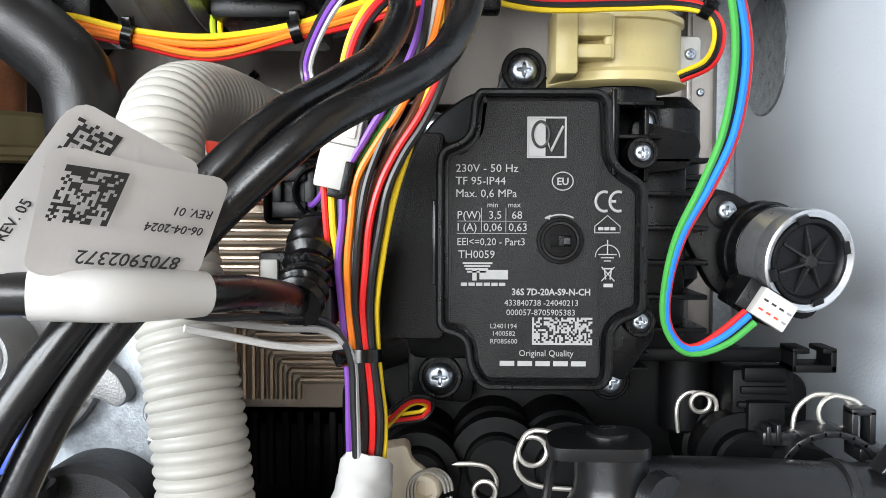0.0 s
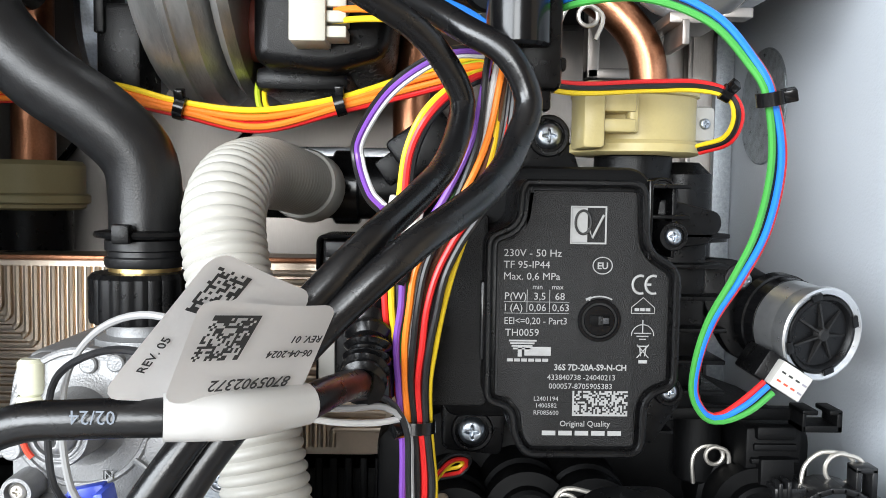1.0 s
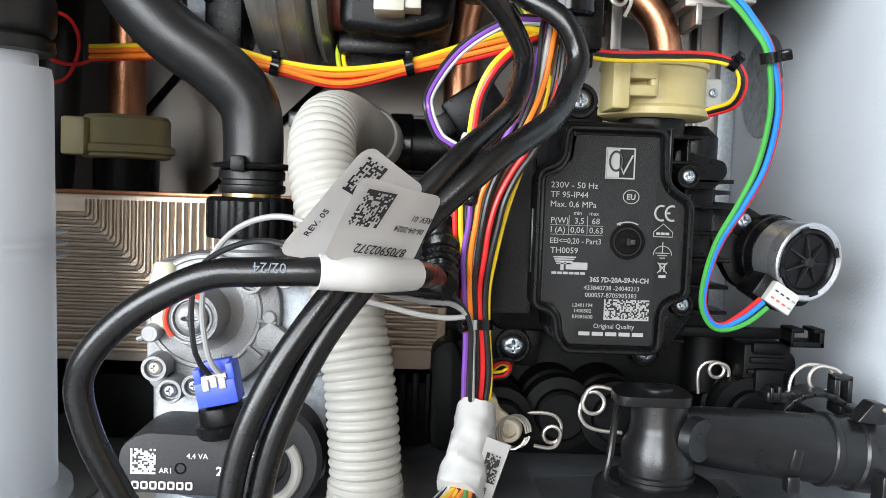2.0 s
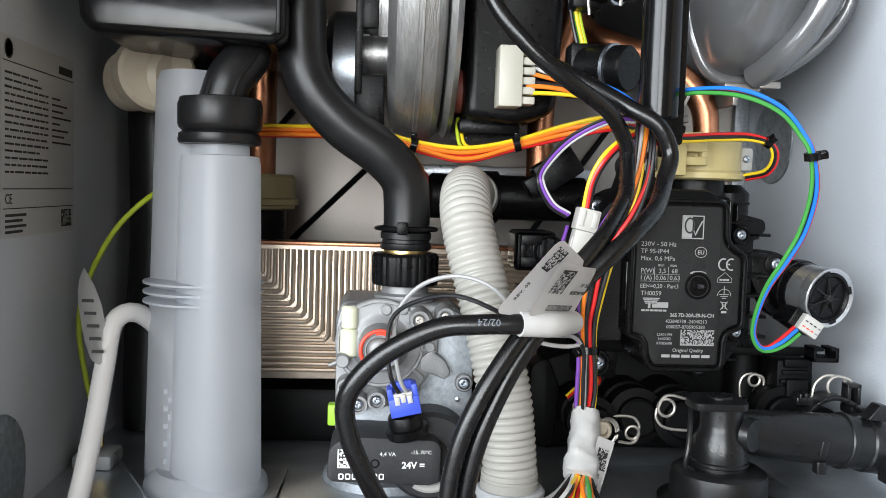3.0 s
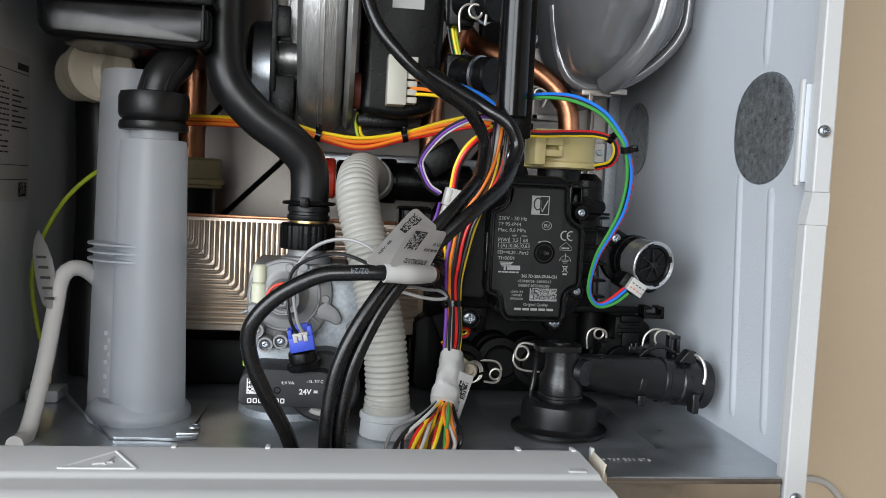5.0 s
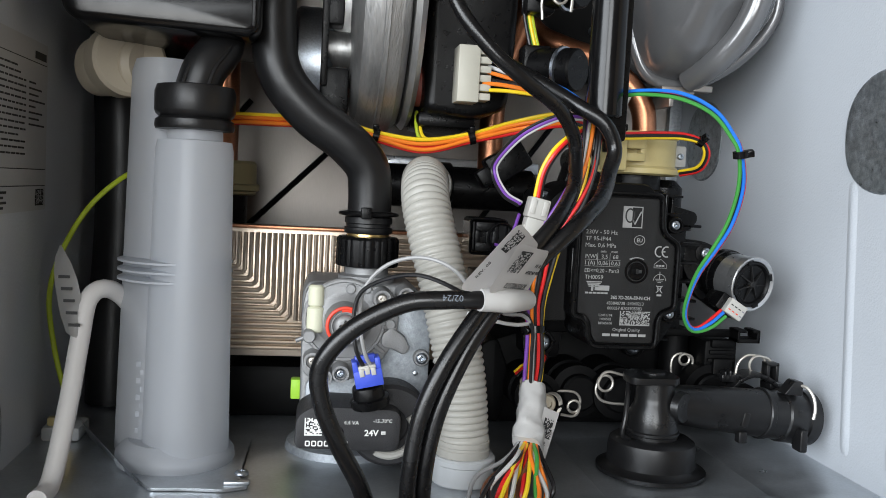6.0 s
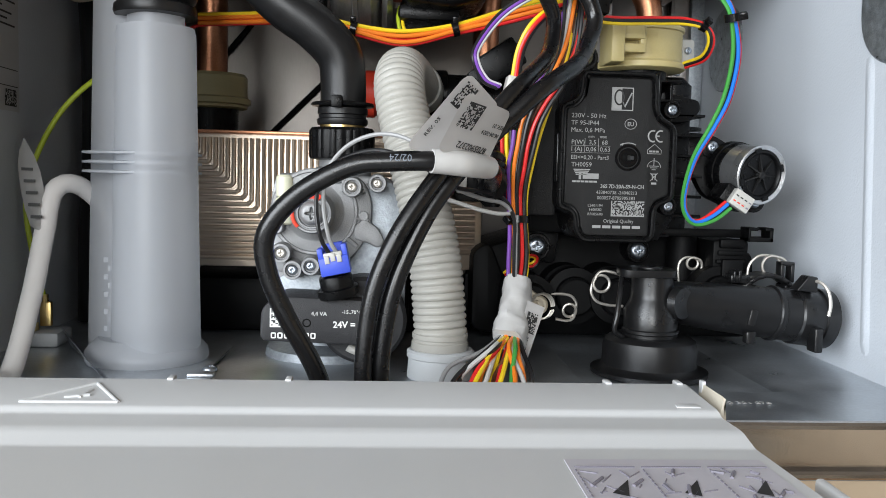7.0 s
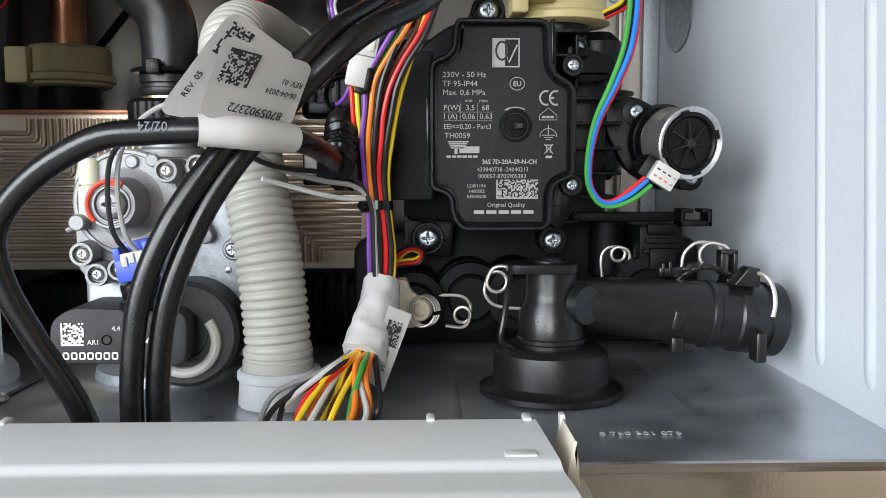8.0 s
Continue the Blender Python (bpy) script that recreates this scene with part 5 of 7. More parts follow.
# ---- gas valve ----
def gas_valve():
    t = thing("gas_valve", (-0.107, 0.29, ZF), "cast aluminium gas valve with a black solenoid and blue plug", "valve")
    out = rounded([(-0.1385, 1.4060), (-0.0760, 1.4060), (-0.0740, 1.4700), (-0.0820, 1.4800), (-0.1365, 1.4810), (-0.1395, 1.4740)], 0.004)
    part("casting", prism(out, 0.2625, 0.310, 0.002, 3), M_alu, t)
    part("steel_plate", prism(rounded([(-0.1360, 1.3995), (-0.0735, 1.3995), (-0.0730, 1.4700), (-0.0830, 1.4790), (-0.0960, 1.4720), (-0.1080, 1.4400), (-0.1360, 1.4300)], 0.004), 0.2588, 0.2615, 0.0006), M_zinc, t, "bluish zinc front plate")
    part("neck", lathe([(0.0135, 0), (0.0150, 0.001), (0.0150, 0.0040), (0.0115, 0.0050), (0.0115, 0.009)], (-0.1065, 0.277, 1.4795), (0, 0, 1), 32), M_alu, t)
    # stepped cover with the regulator's tube
    cx, cz = -0.1180, 1.4625
    cover = rounded([(-0.1385, 1.4330), (-0.1130, 1.4310), (-0.0975, 1.4420), (-0.0905, 1.4560), (-0.0905, 1.4700), (-0.0960, 1.4800), (-0.1365, 1.4805), (-0.1390, 1.4700)], 0.007)
    part("cover", prism(cover, 0.2540, 0.2630, 0.0012), M_alu, t)
    part("cover_dish", lathe([(0.0212, 0.004), (0.0212, 0.0006), (0.0205, 0), (0.0194, 0), (0.0190, 0.0010), (0.0150, 0.0012), (0.0120, -0.0006), (0.0100, -0.0020), (0.0001, -0.0020)], (cx, 0.2532, cz), (0, 1, 0), 48), M_alu, t)
    tube = part("regulator", lathe([(0.0104, 0.019), (0.0100, 0.014), (0.0096, 0.002), (0.0090, 0), (0.0082, 0), (0.0078, 0.0008), (0.0074, 0.0008), (0.0070, 0.0002), (0.0064, 0.0002), (0.0060, 0.0018), (0.0001, 0.0018)], (cx, 0.2355, cz), (0, 1, 0), 48), M_alu, t)
    screw(tube, (cx, 0.2375, cz), 0.0056, material=M_alu, name="adjusting_screw")
    part("paint_mark", sweep([(cx + 0.0088 * math.cos(a), 0.2354, cz + 0.0088 * math.sin(a)) for a in (radians(60 + 11 * i) for i in range(16))], 0.0009, 8, 0.001), M_red, t, "red paint mark round the cap")
    part("paint_mark", sweep([(cx + 0.0075 * math.cos(a), 0.2360, cz + 0.0075 * math.sin(a)) for a in (radians(62 + 11 * i) for i in range(5))], 0.0008, 8, 0.001), M_red, t)
    # radial webs and small studs on the cover
    for a in (-38, -8, 24, 205, 232):
        ca, sa = math.cos(radians(a)), math.sin(radians(a))
        part("web", rod((cx + 0.0200 * ca, 0.2536, cz + 0.0200 * sa), (cx + 0.0262 * ca, 0.2536, cz + 0.0262 * sa), 0.0011, seg=8), M_alu, t)
    for x, z in ((-0.1075, 1.4790), (-0.0945, 1.4610), (-0.1155, 1.4785)):
        part("stud", lathe([(0.0026, 0.003), (0.0026, 0.0004), (0.0021, 0), (0.0001, 0)], (x, 0.2525, z), (0, 1, 0), 20), M_alu, t)
    part("cover_ear", prism(rounded([(-0.0990, 1.4560), (-0.0940, 1.4600), (-0.0870, 1.4550), (-0.0840, 1.4490), (-0.0870, 1.4455), (-0.0920, 1.4480), (-0.0990, 1.4500)], 0.002), 0.2520, 0.2600, 0.0010), M_alu, t)
    for x, z, r in ((-0.1000, 1.4750, 0.0047), (-0.1330, 1.4430, 0.0047), (-0.1275, 1.4350, 0.0046), (-0.1190, 1.4370, 0.0044), (-0.0880, 1.4770, 0.0043)):
        boss = part("boss", lathe([(r * 1.08, 0.016), (r, 0.001), (r * 0.94, 0), (r * 0.72, 0), (r * 0.68, 0.0025), (0.0001, 0.0025)], (x, 0.2440, z), (0, 1, 0), 28), M_alu, t)
        screw(boss, (x, 0.2462, z), r * 0.52, material=M_wire if z > 1.44 else M_steel)
    part("stud", lathe([(0.0034, 0.015), (0.0032, 0.0006), (0.0027, 0), (0.0001, 0)], (-0.1352, 0.2460, 1.4550), (0, 1, 0), 24), M_alu, t)
    for x, z in ((-0.0775, 1.4435), (-0.0775, 1.4075)):
        lug = part("plate_lug", lathe([(0.0044, 0.004), (0.0044, 0.0008), (0.0038, 0), (0.0001, 0)], (x, 0.2560, z), (0, 1, 0), 20), M_alu, t)
        screw(lug, (x, 0.2558, z), 0.0030)
    part("rivet", lathe([(0.0016, 0.0006), (0.0013, -0.0004), (0.0001, -0.0008)], (-0.0800, 0.2588, 1.4350), (0, 1, 0), 14), M_steel, t)
    part("test_nipple", merge(rod((-0.1325, 0.2545, 1.4690), (-0.1325, 0.2545, 1.4800), 0.0040, seg=20, bevel=0.001), rod((-0.1325, 0.2545, 1.4560), (-0.1325, 0.2545, 1.4690), 0.0044, seg=20, bevel=0.0008)), M_yellowish, t, "cream test nipple")
    lettering("IN", (-0.1120, 0.2530, 1.4445), 0.0036, M_alu, t, deep=0.0003)
    lettering("OUT", (-0.0985, 0.2532, 1.4710), 0.0036, M_alu, t, turn=pose(0, 0, 0, 90) @ pose(0, 0, 0, 0, 0, 150), deep=0.0003)
    # solenoid
    m = Matrix.Translation((-0.1145, 0.235, 1.4135)) @ Matrix.Rotation(radians(2), 4, "Y")
    body = prism(rounded([(-0.0255, -0.0085), (-0.0235, -0.0105), (0.0250, -0.0105), (0.0250, 0.0105), (-0.0180, 0.0105), (-0.0255, 0.0050)], 0.006), -0.006, 0.024, 0.0012)
    sol = part("solenoid", moved(body, m), M_solenoid, t, "black solenoid block with pale print")
    part("coil_drum", lathe([(0.0001, 0.001), (0.0085, 0.001), (0.0090, 0.0), (0.0190, 0.0), (0.0208, 0.002), (0.0208, 0.034), (0.019, 0.036)], (-0.0935, 0.2405, 1.4120), (0, 1, 0), 44), M_solenoid, t)
    part("coil_ring", sweep([(-0.0935 + 0.0122 * math.cos(a), 0.2402, 1.4095 + 0.0122 * math.sin(a)) for a in (radians(-125 + 11 * i) for i in range(16))], 0.0021, 10, 0.001), M_white, t, "white coil ring")

    def say(body, x, z, size, bold=0.0):
        lettering(body, (x, 0.22885, z), size, M_printw, sol, "LEFT", bold=bold)

    say("4,4 VA", -0.1170, 1.4160, 0.0026)
    say("-15..70°C", -0.1030, 1.4170, 0.0024)
    say("AR1", -0.1262, 1.4108, 0.0026)
    say("24V =", -0.1070, 1.4105, 0.0042, bold=0.0001)
    part("emblem", merge(*[frame_ring(rounded([(-0.1352 + 0.0030 * i, 1.4052), (-0.1328 + 0.0030 * i, 1.4052), (-0.1328 + 0.0030 * i, 1.4080), (-0.1352 + 0.0030 * i, 1.4080)], 0.0007, 3), 0.0006, 0.2286, 0.2292) for i in range(7)]), M_printw, sol, smooth=0)
    part("code_panel", code_cells(0.0084, 0.0086, 13, 13, Matrix.Translation((-0.1357, 0.2287, 1.4104)) @ pose(0, 0, 0, 90), 71), M_printw, sol, smooth=0)
    # shallow recess, its shade put into the colour
    part("screw_recess", lathe([(0.0020, 0.001), (0.0020, -0.0002), (0.0015, -0.0002), (0.0012, 0.0008), (0.0001, 0.0008)], (-0.1190, 0.2290, 1.4125), (0, 1, 0), 16), M_recess_shade, sol)
    part("plug_base", lathe([(0.0092, 0), (0.0095, 0.001), (0.0095, 0.004), (0.0078, 0.0045), (0.0078, 0.0090), (0.0072, 0.0100)], (-0.1045, 0.232, 1.4250), (-0.2, -0.1, 1), 28), M_black, t)
    mb = Matrix.Translation((-0.1068, 0.2290, 1.4415)) @ Matrix.Rotation(radians(-12), 4, "Y")
    plug = part("blue_plug", moved(merge(box((-0.0068, -0.005, -0.0062), (0.0068, 0.006, 0.0022), 0.0006), box((-0.0068, -0.004, 0.0015), (-0.0042, 0.006, 0.0068), 0.0006), box((0.0042, -0.004, 0.0015), (0.0068, 0.006, 0.0072), 0.0006), box((-0.0050, 0.002, 0.0015), (0.0050, 0.006, 0.0080), 0.0006)), mb), M_blue, t, "blue plastic plug")
    part("contact_block", moved(merge(box((-0.0042, -0.0046, 0.0015), (0.0042, 0.0025, 0.0042), 0.0003), *[box((-0.0040 + 0.0028 * i, -0.0056, -0.0006 + 0.0008 * (i % 2)), (-0.0018 + 0.0028 * i, -0.0040, 0.0030 + 0.0008 * (i % 2)), 0.0002) for i in range(3)]), mb), M_white, plug)
    # foot on the base sheet
    part("foot", lathe([(0.033, 0), (0.032, 0.004), (0.020, 0.007), (0.018, 0.015)], (-0.1130, 0.294, ZF), (0, 0, 1), 40), M_zinc, t, "dull pressed steel foot")
    part("green_cap", box((-0.1440, 0.292, 1.4120), (-0.1385, 0.300, 1.4230), 0.001), M_lime, t, "lime green plastic cap")


M_yellowish = mat("pale_green_nylon", (0.60, 0.60, 0.46), 0.4, bump=0.05)
M_printw = mat("white_print", (0.72, 0.72, 0.70), 0.6, bump=0.0)
gas_valve()


def thin_wires():
    g = [(-0.1050, 0.2265, 1.4445), (-0.1090, 0.2235, 1.4520), (-0.1120, 0.2255, 1.4680), (-0.1100, 0.2260, 1.4830), (-0.1000, 0.2220, 1.4945), (-0.0850, 0.2150, 1.4990), (-0.0700, 0.2100, 1.4940), (-0.0560, 0.215, 1.4780), (-0.0400, 0.232, 1.4715), (-0.0280, 0.244, 1.4690), (-0.0215, 0.248, 1.4620), (-0.0205, 0.2495, 1.4480), (-0.0200, 0.250, 1.4300)]
    k = [(-0.1085, 0.2265, 1.4440), (-0.1130, 0.2225, 1.4530), (-0.1150, 0.2240, 1.4680), (-0.1120, 0.2220, 1.4810), (-0.1000, 0.2140, 1.4890), (-0.0860, 0.2060, 1.4915), (-0.0700, 0.2020, 1.4860), (-0.0550, 0.212, 1.4770), (-0.0400, 0.230, 1.4745), (-0.0280, 0.244, 1.4715), (-0.0220, 0.2475, 1.4620), (-0.0212, 0.249, 1.4480), (-0.0205, 0.250, 1.4300)]
    w = [(-0.060, 0.226, 1.4720), (-0.050, 0.232, 1.4690), (-0.040, 0.238, 1.4660), (-0.030, 0.246, 1.4640), (-0.022, 0.252, 1.4640)]
    for pts, c, lab in ((g, "grey", "thin grey wire looping to the gas valve plug"), (k, "black", "thin black wire looping to the gas valve plug"), (w, "white", "thin white wire crossing to the bundle")):
        tagged(part("valve_wire", sweep(pts, 0.0010, 8, 0.003), WIRE[c]), lab, "wire")


thin_wires()


# ---- plate heat exchanger ----
def exchanger():
    t = thing("plate_heat_exchanger", (-0.12, 0.37, 1.427), "champagne steel plate heat exchanger with pressed ridges", "heat exchanger")
    x0, x1, z0, z1, y = -0.216, -0.0275, 1.4265, 1.5035, 0.3362
    out = rounded([(x0, z0), (x1, z0), (x1, z1), (x0, z1)], 0.010, 6)
    part("front_plate", prism(out, y + 0.0012, y + 0.006, 0.0008), M_exch, t)
    for i in range(9):
        part("plate", prism(inset(out, 0.0012), y + 0.0068 + 0.005 * i, y + 0.0108 + 0.005 * i, 0.0008), M_exch, t)
    part("rolled_edge", box((x0 + 0.010, y - 0.001, z1 - 0.0012), (x1 - 0.010, y + 0.004, z1 + 0.0008), 0.0005), M_copper, t, "copper-coloured brazed edge")
    P, n = 0.0034, 12
    xa, za = -0.1842, 1.4862
    xc, zc = x0 + x1, z0 + z1

    def ridge(pts):
        part("ridge", sweep([(px, y + 0.0004, pz) for px, pz in pts], 0.00128, 8, 0.0025), M_exch, t)

    def bend(i):
        cx, cz, r = xa + P * i, za - P * i, 0.0022 + 0.0002 * i
        arc = [(cx - r + r * math.cos(a), cz + r - r * math.sin(a)) for a in (math.pi / 2 * k / 5 for k in range(6))]
        return [(cx, z1 - 0.0035), (cx, (z1 + cz + r) / 2)] + arc + [((cx + x0) / 2, cz), (x0 + 0.004, cz)]

    # two families of nested bends, turned half round to each other
    for i in range(-2, n):
        pts = bend(i)
        ridge(pts)
        ridge([(xc - px, zc - pz) for px, pz in pts])
    for k in range(1, 6):
        z = za - P * (n - 1 + k)
        if z > z0 + 0.002:
            ridge([(x0 + 0.004, z), (-0.16, z), (-0.120, z)])
            ridge([(xc - x0 - 0.004, zc - z), (xc + 0.16, zc - z), (xc + 0.120, zc - z)])
    for k in range(1, 13):
        x = xa + P * (n - 1 + k)
        ridge([(x, z1 - 0.0035), (x, 1.47), (x, z0 + 0.022)])


exchanger()


# ---- fan ----
def fan():
    t = thing("combustion_fan", (-0.09, 0.345, 1.56), "cast aluminium combustion fan with a black motor", "fan")
    c = Vector((-0.1180, 0.345, 1.6530))
    part("volute", lathe([(0.060, 0), (0.078, 0.001), (0.0865, 0.004), (0.0900, 0.009), (0.0905, 0.0140), (0.0915, 0.0145), (0.0915, 0.0170), (0.0905, 0.0175), (0.0895, 0.024), (0.085, 0.028), (0.060, 0.031)], c, (1, 0, 0), 72), M_aluD, t)
    part("motor_disc", lathe([(0.085, 0), (0.088, 0.003), (0.085, 0.006), (0.05, 0.0065)], c + Vector((0.030, 0, 0)), (1, 0, 0), 48), M_aluD, t)
    part("spacer", rod((-0.087, 0.330, 1.590), (-0.070, 0.330, 1.590), 0.012, seg=24, bevel=0.001), M_brick, t, "brown-red insulating spacer")
    part("motor_block", prism(rounded([(-0.0770, 1.5735), (-0.0500, 1.5710), (-0.0300, 1.5770), (-0.0270, 1.6130), (-0.0250, 1.72), (-0.0770, 1.72)], 0.006), 0.300, 0.385, 0.005, 3), M_black, t)
    part("motor_foot", box((-0.079, 0.315, 1.566), (-0.045, 0.380, 1.575), 0.003), M_black, t)
    part("sticker", box((-0.060, 0.2992, 1.640), (-0.040, 0.2999, 1.662)), M_label, t, smooth=0)
    con = part("connector", box((-0.0620, 0.2830, 1.5785), (-0.0500, 0.3010, 1.6090), 0.0008), M_cream2, t, "cream-white six-way connector")
    for i in range(6):
        part("wire_way", merge(box((-0.0505, 0.2845, 1.5800 + 0.0049 * i), (-0.0435, 0.2975, 1.5838 + 0.0049 * i), 0.0005)), M_cream2, con)
    part("inlet_frame", merge(box((-0.1350, 0.312, 1.585), (-0.1312, 0.335, 1.700), 0.0008), box((-0.1320, 0.312, 1.6190), (-0.1230, 0.330, 1.6390), 0.0015), box((-0.1350, 0.314, 1.5640), (-0.1190, 0.340, 1.5960), 0.002), box((-0.1330, 0.318, 1.5560), (-0.1240, 0.330, 1.5660), 0.001)), M_black, t)
    part("inlet_pipe", merge(rod((-0.134, 0.345, 1.610), (-0.112, 0.345, 1.610), 0.0105, seg=32, bevel=0.001), box((-0.128, 0.350, 1.612), (-0.112, 0.356, 1.700), 0.001)), M_aluD, t)
    part("silver_cover", lathe([(0.032, 0), (0.036, 0.004), (0.036, 0.020), (0.030, 0.024)], (-0.152, 0.370, 1.602), (1, 0, 0), 40), M_steel, t)
    harness("motor_lead", "white, orange, yellow and blue leads from the fan connector", [(-0.046, 0.288, 1.594, 2.6), (-0.036, 0.281, 1.591, 2.0), (-0.022, 0.272, 1.588, 1.4), (-0.008, 0.266, 1.583, 1.0), (0.003, 0.263, 1.576, 0.9)], ["yellow", "orange", "black", "orange", "white", "blue"], 0.0030, 0.0011, 0.12, 31)
    harness("earth_lead", "green and yellow earth leads rising beside the manifold", [(-0.002, 0.285, 1.578, 1), (-0.012, 0.287, 1.594, 1), (-0.020, 0.292, 1.615, 1), (-0.024, 0.297, 1.645, 1), (-0.024, 0.30, 1.70, 1)], ["lime", "yellow", "green", "black"], 0.0022, 0.0011, 0.1, 32)


M_cream2 = mat("aged_white_nylon", (0.44, 0.425, 0.36), 0.42, var=0.06, bump=0.05)
M_aluD = mat("aged_cast_aluminium", (0.44, 0.44, 0.435), 0.42, 0.85, var=0.5, scale=70, bump=0.7, fine=500, stretch=(1.6, 0.35, 0.35))
fan()


def manifold():
    t = thing("manifold_tube", (0.0095, 0.25, 1.572), "upright black plastic manifold tube", "tube")
    part("tube", rod((0.0085, 0.2475, 1.5715), (0.0085, 0.2475, 1.72), 0.0092, seg=36, bevel=0.001), M_blackg, t)
    part("bracket", merge(box((0.0085, 0.246, 1.560), (0.0210, 0.262, 1.72), 0.002), box((0.012, 0.250, 1.5545), (0.0185, 0.258, 1.566), 0.001), box((0.0185, 0.248, 1.5655), (0.0225, 0.253, 1.5695), 0.001)), M_black, t)
    for z in (1.598, 1.642):
        part("stub", rod((0.001, 0.272, z), (-0.017, 0.292, z + 0.002), 0.0115, seg=28, bevel=0.001), M_black, t)
        part("stub_ring", lathe([(0.0118, 0), (0.0126, 0.0004), (0.0126, 0.0022), (0.0118, 0.0026)], (-0.0045, 0.278, z + 0.0005), (-0.67, 0.74, 0.07), 28), M_steel, t, "silver clamp ring")
        part("stub_block", box((-0.026, 0.285, z - 0.013), (-0.010, 0.300, z + 0.014), 0.002), M_black, t)


manifold()


# ---- grey moulded hood at the upper right ----
def hood():
    t = thing("flue_hood", (0.105, 0.36, 1.605), "glossy grey moulded plastic hood with a rounded rim", "hood")
    out = rounded([(0.056, 1.78), (0.0575, 1.655), (0.0620, 1.629), (0.0720, 1.6115), (0.0880, 1.6065), (0.1080, 1.6105), (0.1300, 1.6240), (0.1480, 1.6450), (0.1520, 1.78)], 0.012)
    bm = bmesh.new()
    rings = []
    for f, yy in ((0.0, 0.302), (0.30, 0.304), (0.55, 0.309), (0.60, 0.3135), (0.80, 0.322), (0.92, 0.335), (0.985, 0.350), (0.99, 0.357), (1.0, 0.358), (1.0, 0.44)):
        rings.append([bm.verts.new((0.100 + (p[0] - 0.100) * max(f, 0.01), yy, 1.70 + (p[1] - 1.70) * max(f, 0.01))) for p in out])
    for a, b in zip(rings, rings[1:]):
        for k in range(len(out)):
            bm.faces.new((a[k], a[(k + 1) % len(out)], b[(k + 1) % len(out)], b[k]))
    bmesh.ops.recalc_face_normals(bm, faces=bm.faces[:])
    part("shell", bm, M_hood, t, smooth=70)
    rim = [(0.0590, 0.362, 1.662), (0.0635, 0.361, 1.632), (0.073, 0.360, 1.6115), (0.090, 0.358, 1.6055), (0.110, 0.356, 1.6095), (0.132, 0.352, 1.624), (0.1485, 0.348, 1.645), (0.1525, 0.346, 1.67), (0.1525, 0.345, 1.75)]
    part("rim_band", sweep(rim, 0.0042, 14, 0.004), M_hood, t)
    band = [(0.0960, 0.346, 1.6070), (0.1030, 0.328, 1.6160), (0.1130, 0.316, 1.6320), (0.1200, 0.309, 1.6550), (0.1240, 0.306, 1.7000), (0.1250, 0.306, 1.7400)]
    part("rim_fold", sweep(band, 0.0080, 18, 0.003), M_hood, t)
    part("bracket", merge(box((0.078, 0.345, 1.5985), (0.100, 0.375, 1.6030), 0.0008), box((0.083, 0.344, 1.590), (0.086, 0.372, 1.600), 0.0006), box((0.097, 0.340, 1.600), (0.1095, 0.350, 1.6040), 0.0006)), M_back, t, "bent dull steel bracket")
    part("rear_plate", prism(rounded([(0.018, 1.612), (0.060, 1.612), (0.072, 1.630), (0.072, 1.740), (0.018, 1.740)], 0.004), 0.425, 0.440, 0.001), M_deep, t, "black rear mounting plate")
    part("rear_stay", merge(box((0.058, 0.412, 1.585), (0.064, 0.424, 1.640), 0.001), box((0.058, 0.412, 1.585), (0.082, 0.424, 1.590), 0.001)), M_back, t)
    for x, z in ((0.056, 1.648), (0.064, 1.625)):
        part("bolt", lathe([(0.0036, 0.004), (0.0036, 0.0006), (0.0030, 0), (0.0014, 0), (0.0012, 0.0010), (0.0001, 0.0010)], (x, 0.4215, z), (0, 1, 0), 20), M_steel, t)


hood()


# ---- copper pipes ----
def copper(label, pts, r):
    tagged(part("copper_pipe", sweep(pts, r, 20, 0.003), M_copper), label, "pipe", "copper pipes")


copper("bent copper pipe running down into the flow sensor", [(-0.01, 0.40, 1.66), (0.005, 0.385, 1.636), (0.022, 0.374, 1.626), (0.045, 0.369, 1.618), (0.064, 0.366, 1.604), (0.0735, 0.364, 1.589), (0.0755, 0.363, 1.570)], 0.0078)
copper("reddish copper pipe behind the wires", [(0.000, 0.385, 1.66), (-0.010, 0.382, 1.63), (-0.021, 0.378, 1.600), (-0.0235, 0.376, 1.575), (-0.0235, 0.376, 1.545)], 0.0080)
copper("upright copper pipe behind the trap bottle", [(-0.195, 0.400, 1.72), (-0.195, 0.400, 1.63), (-0.195, 0.400, 1.53)], 0.0095)


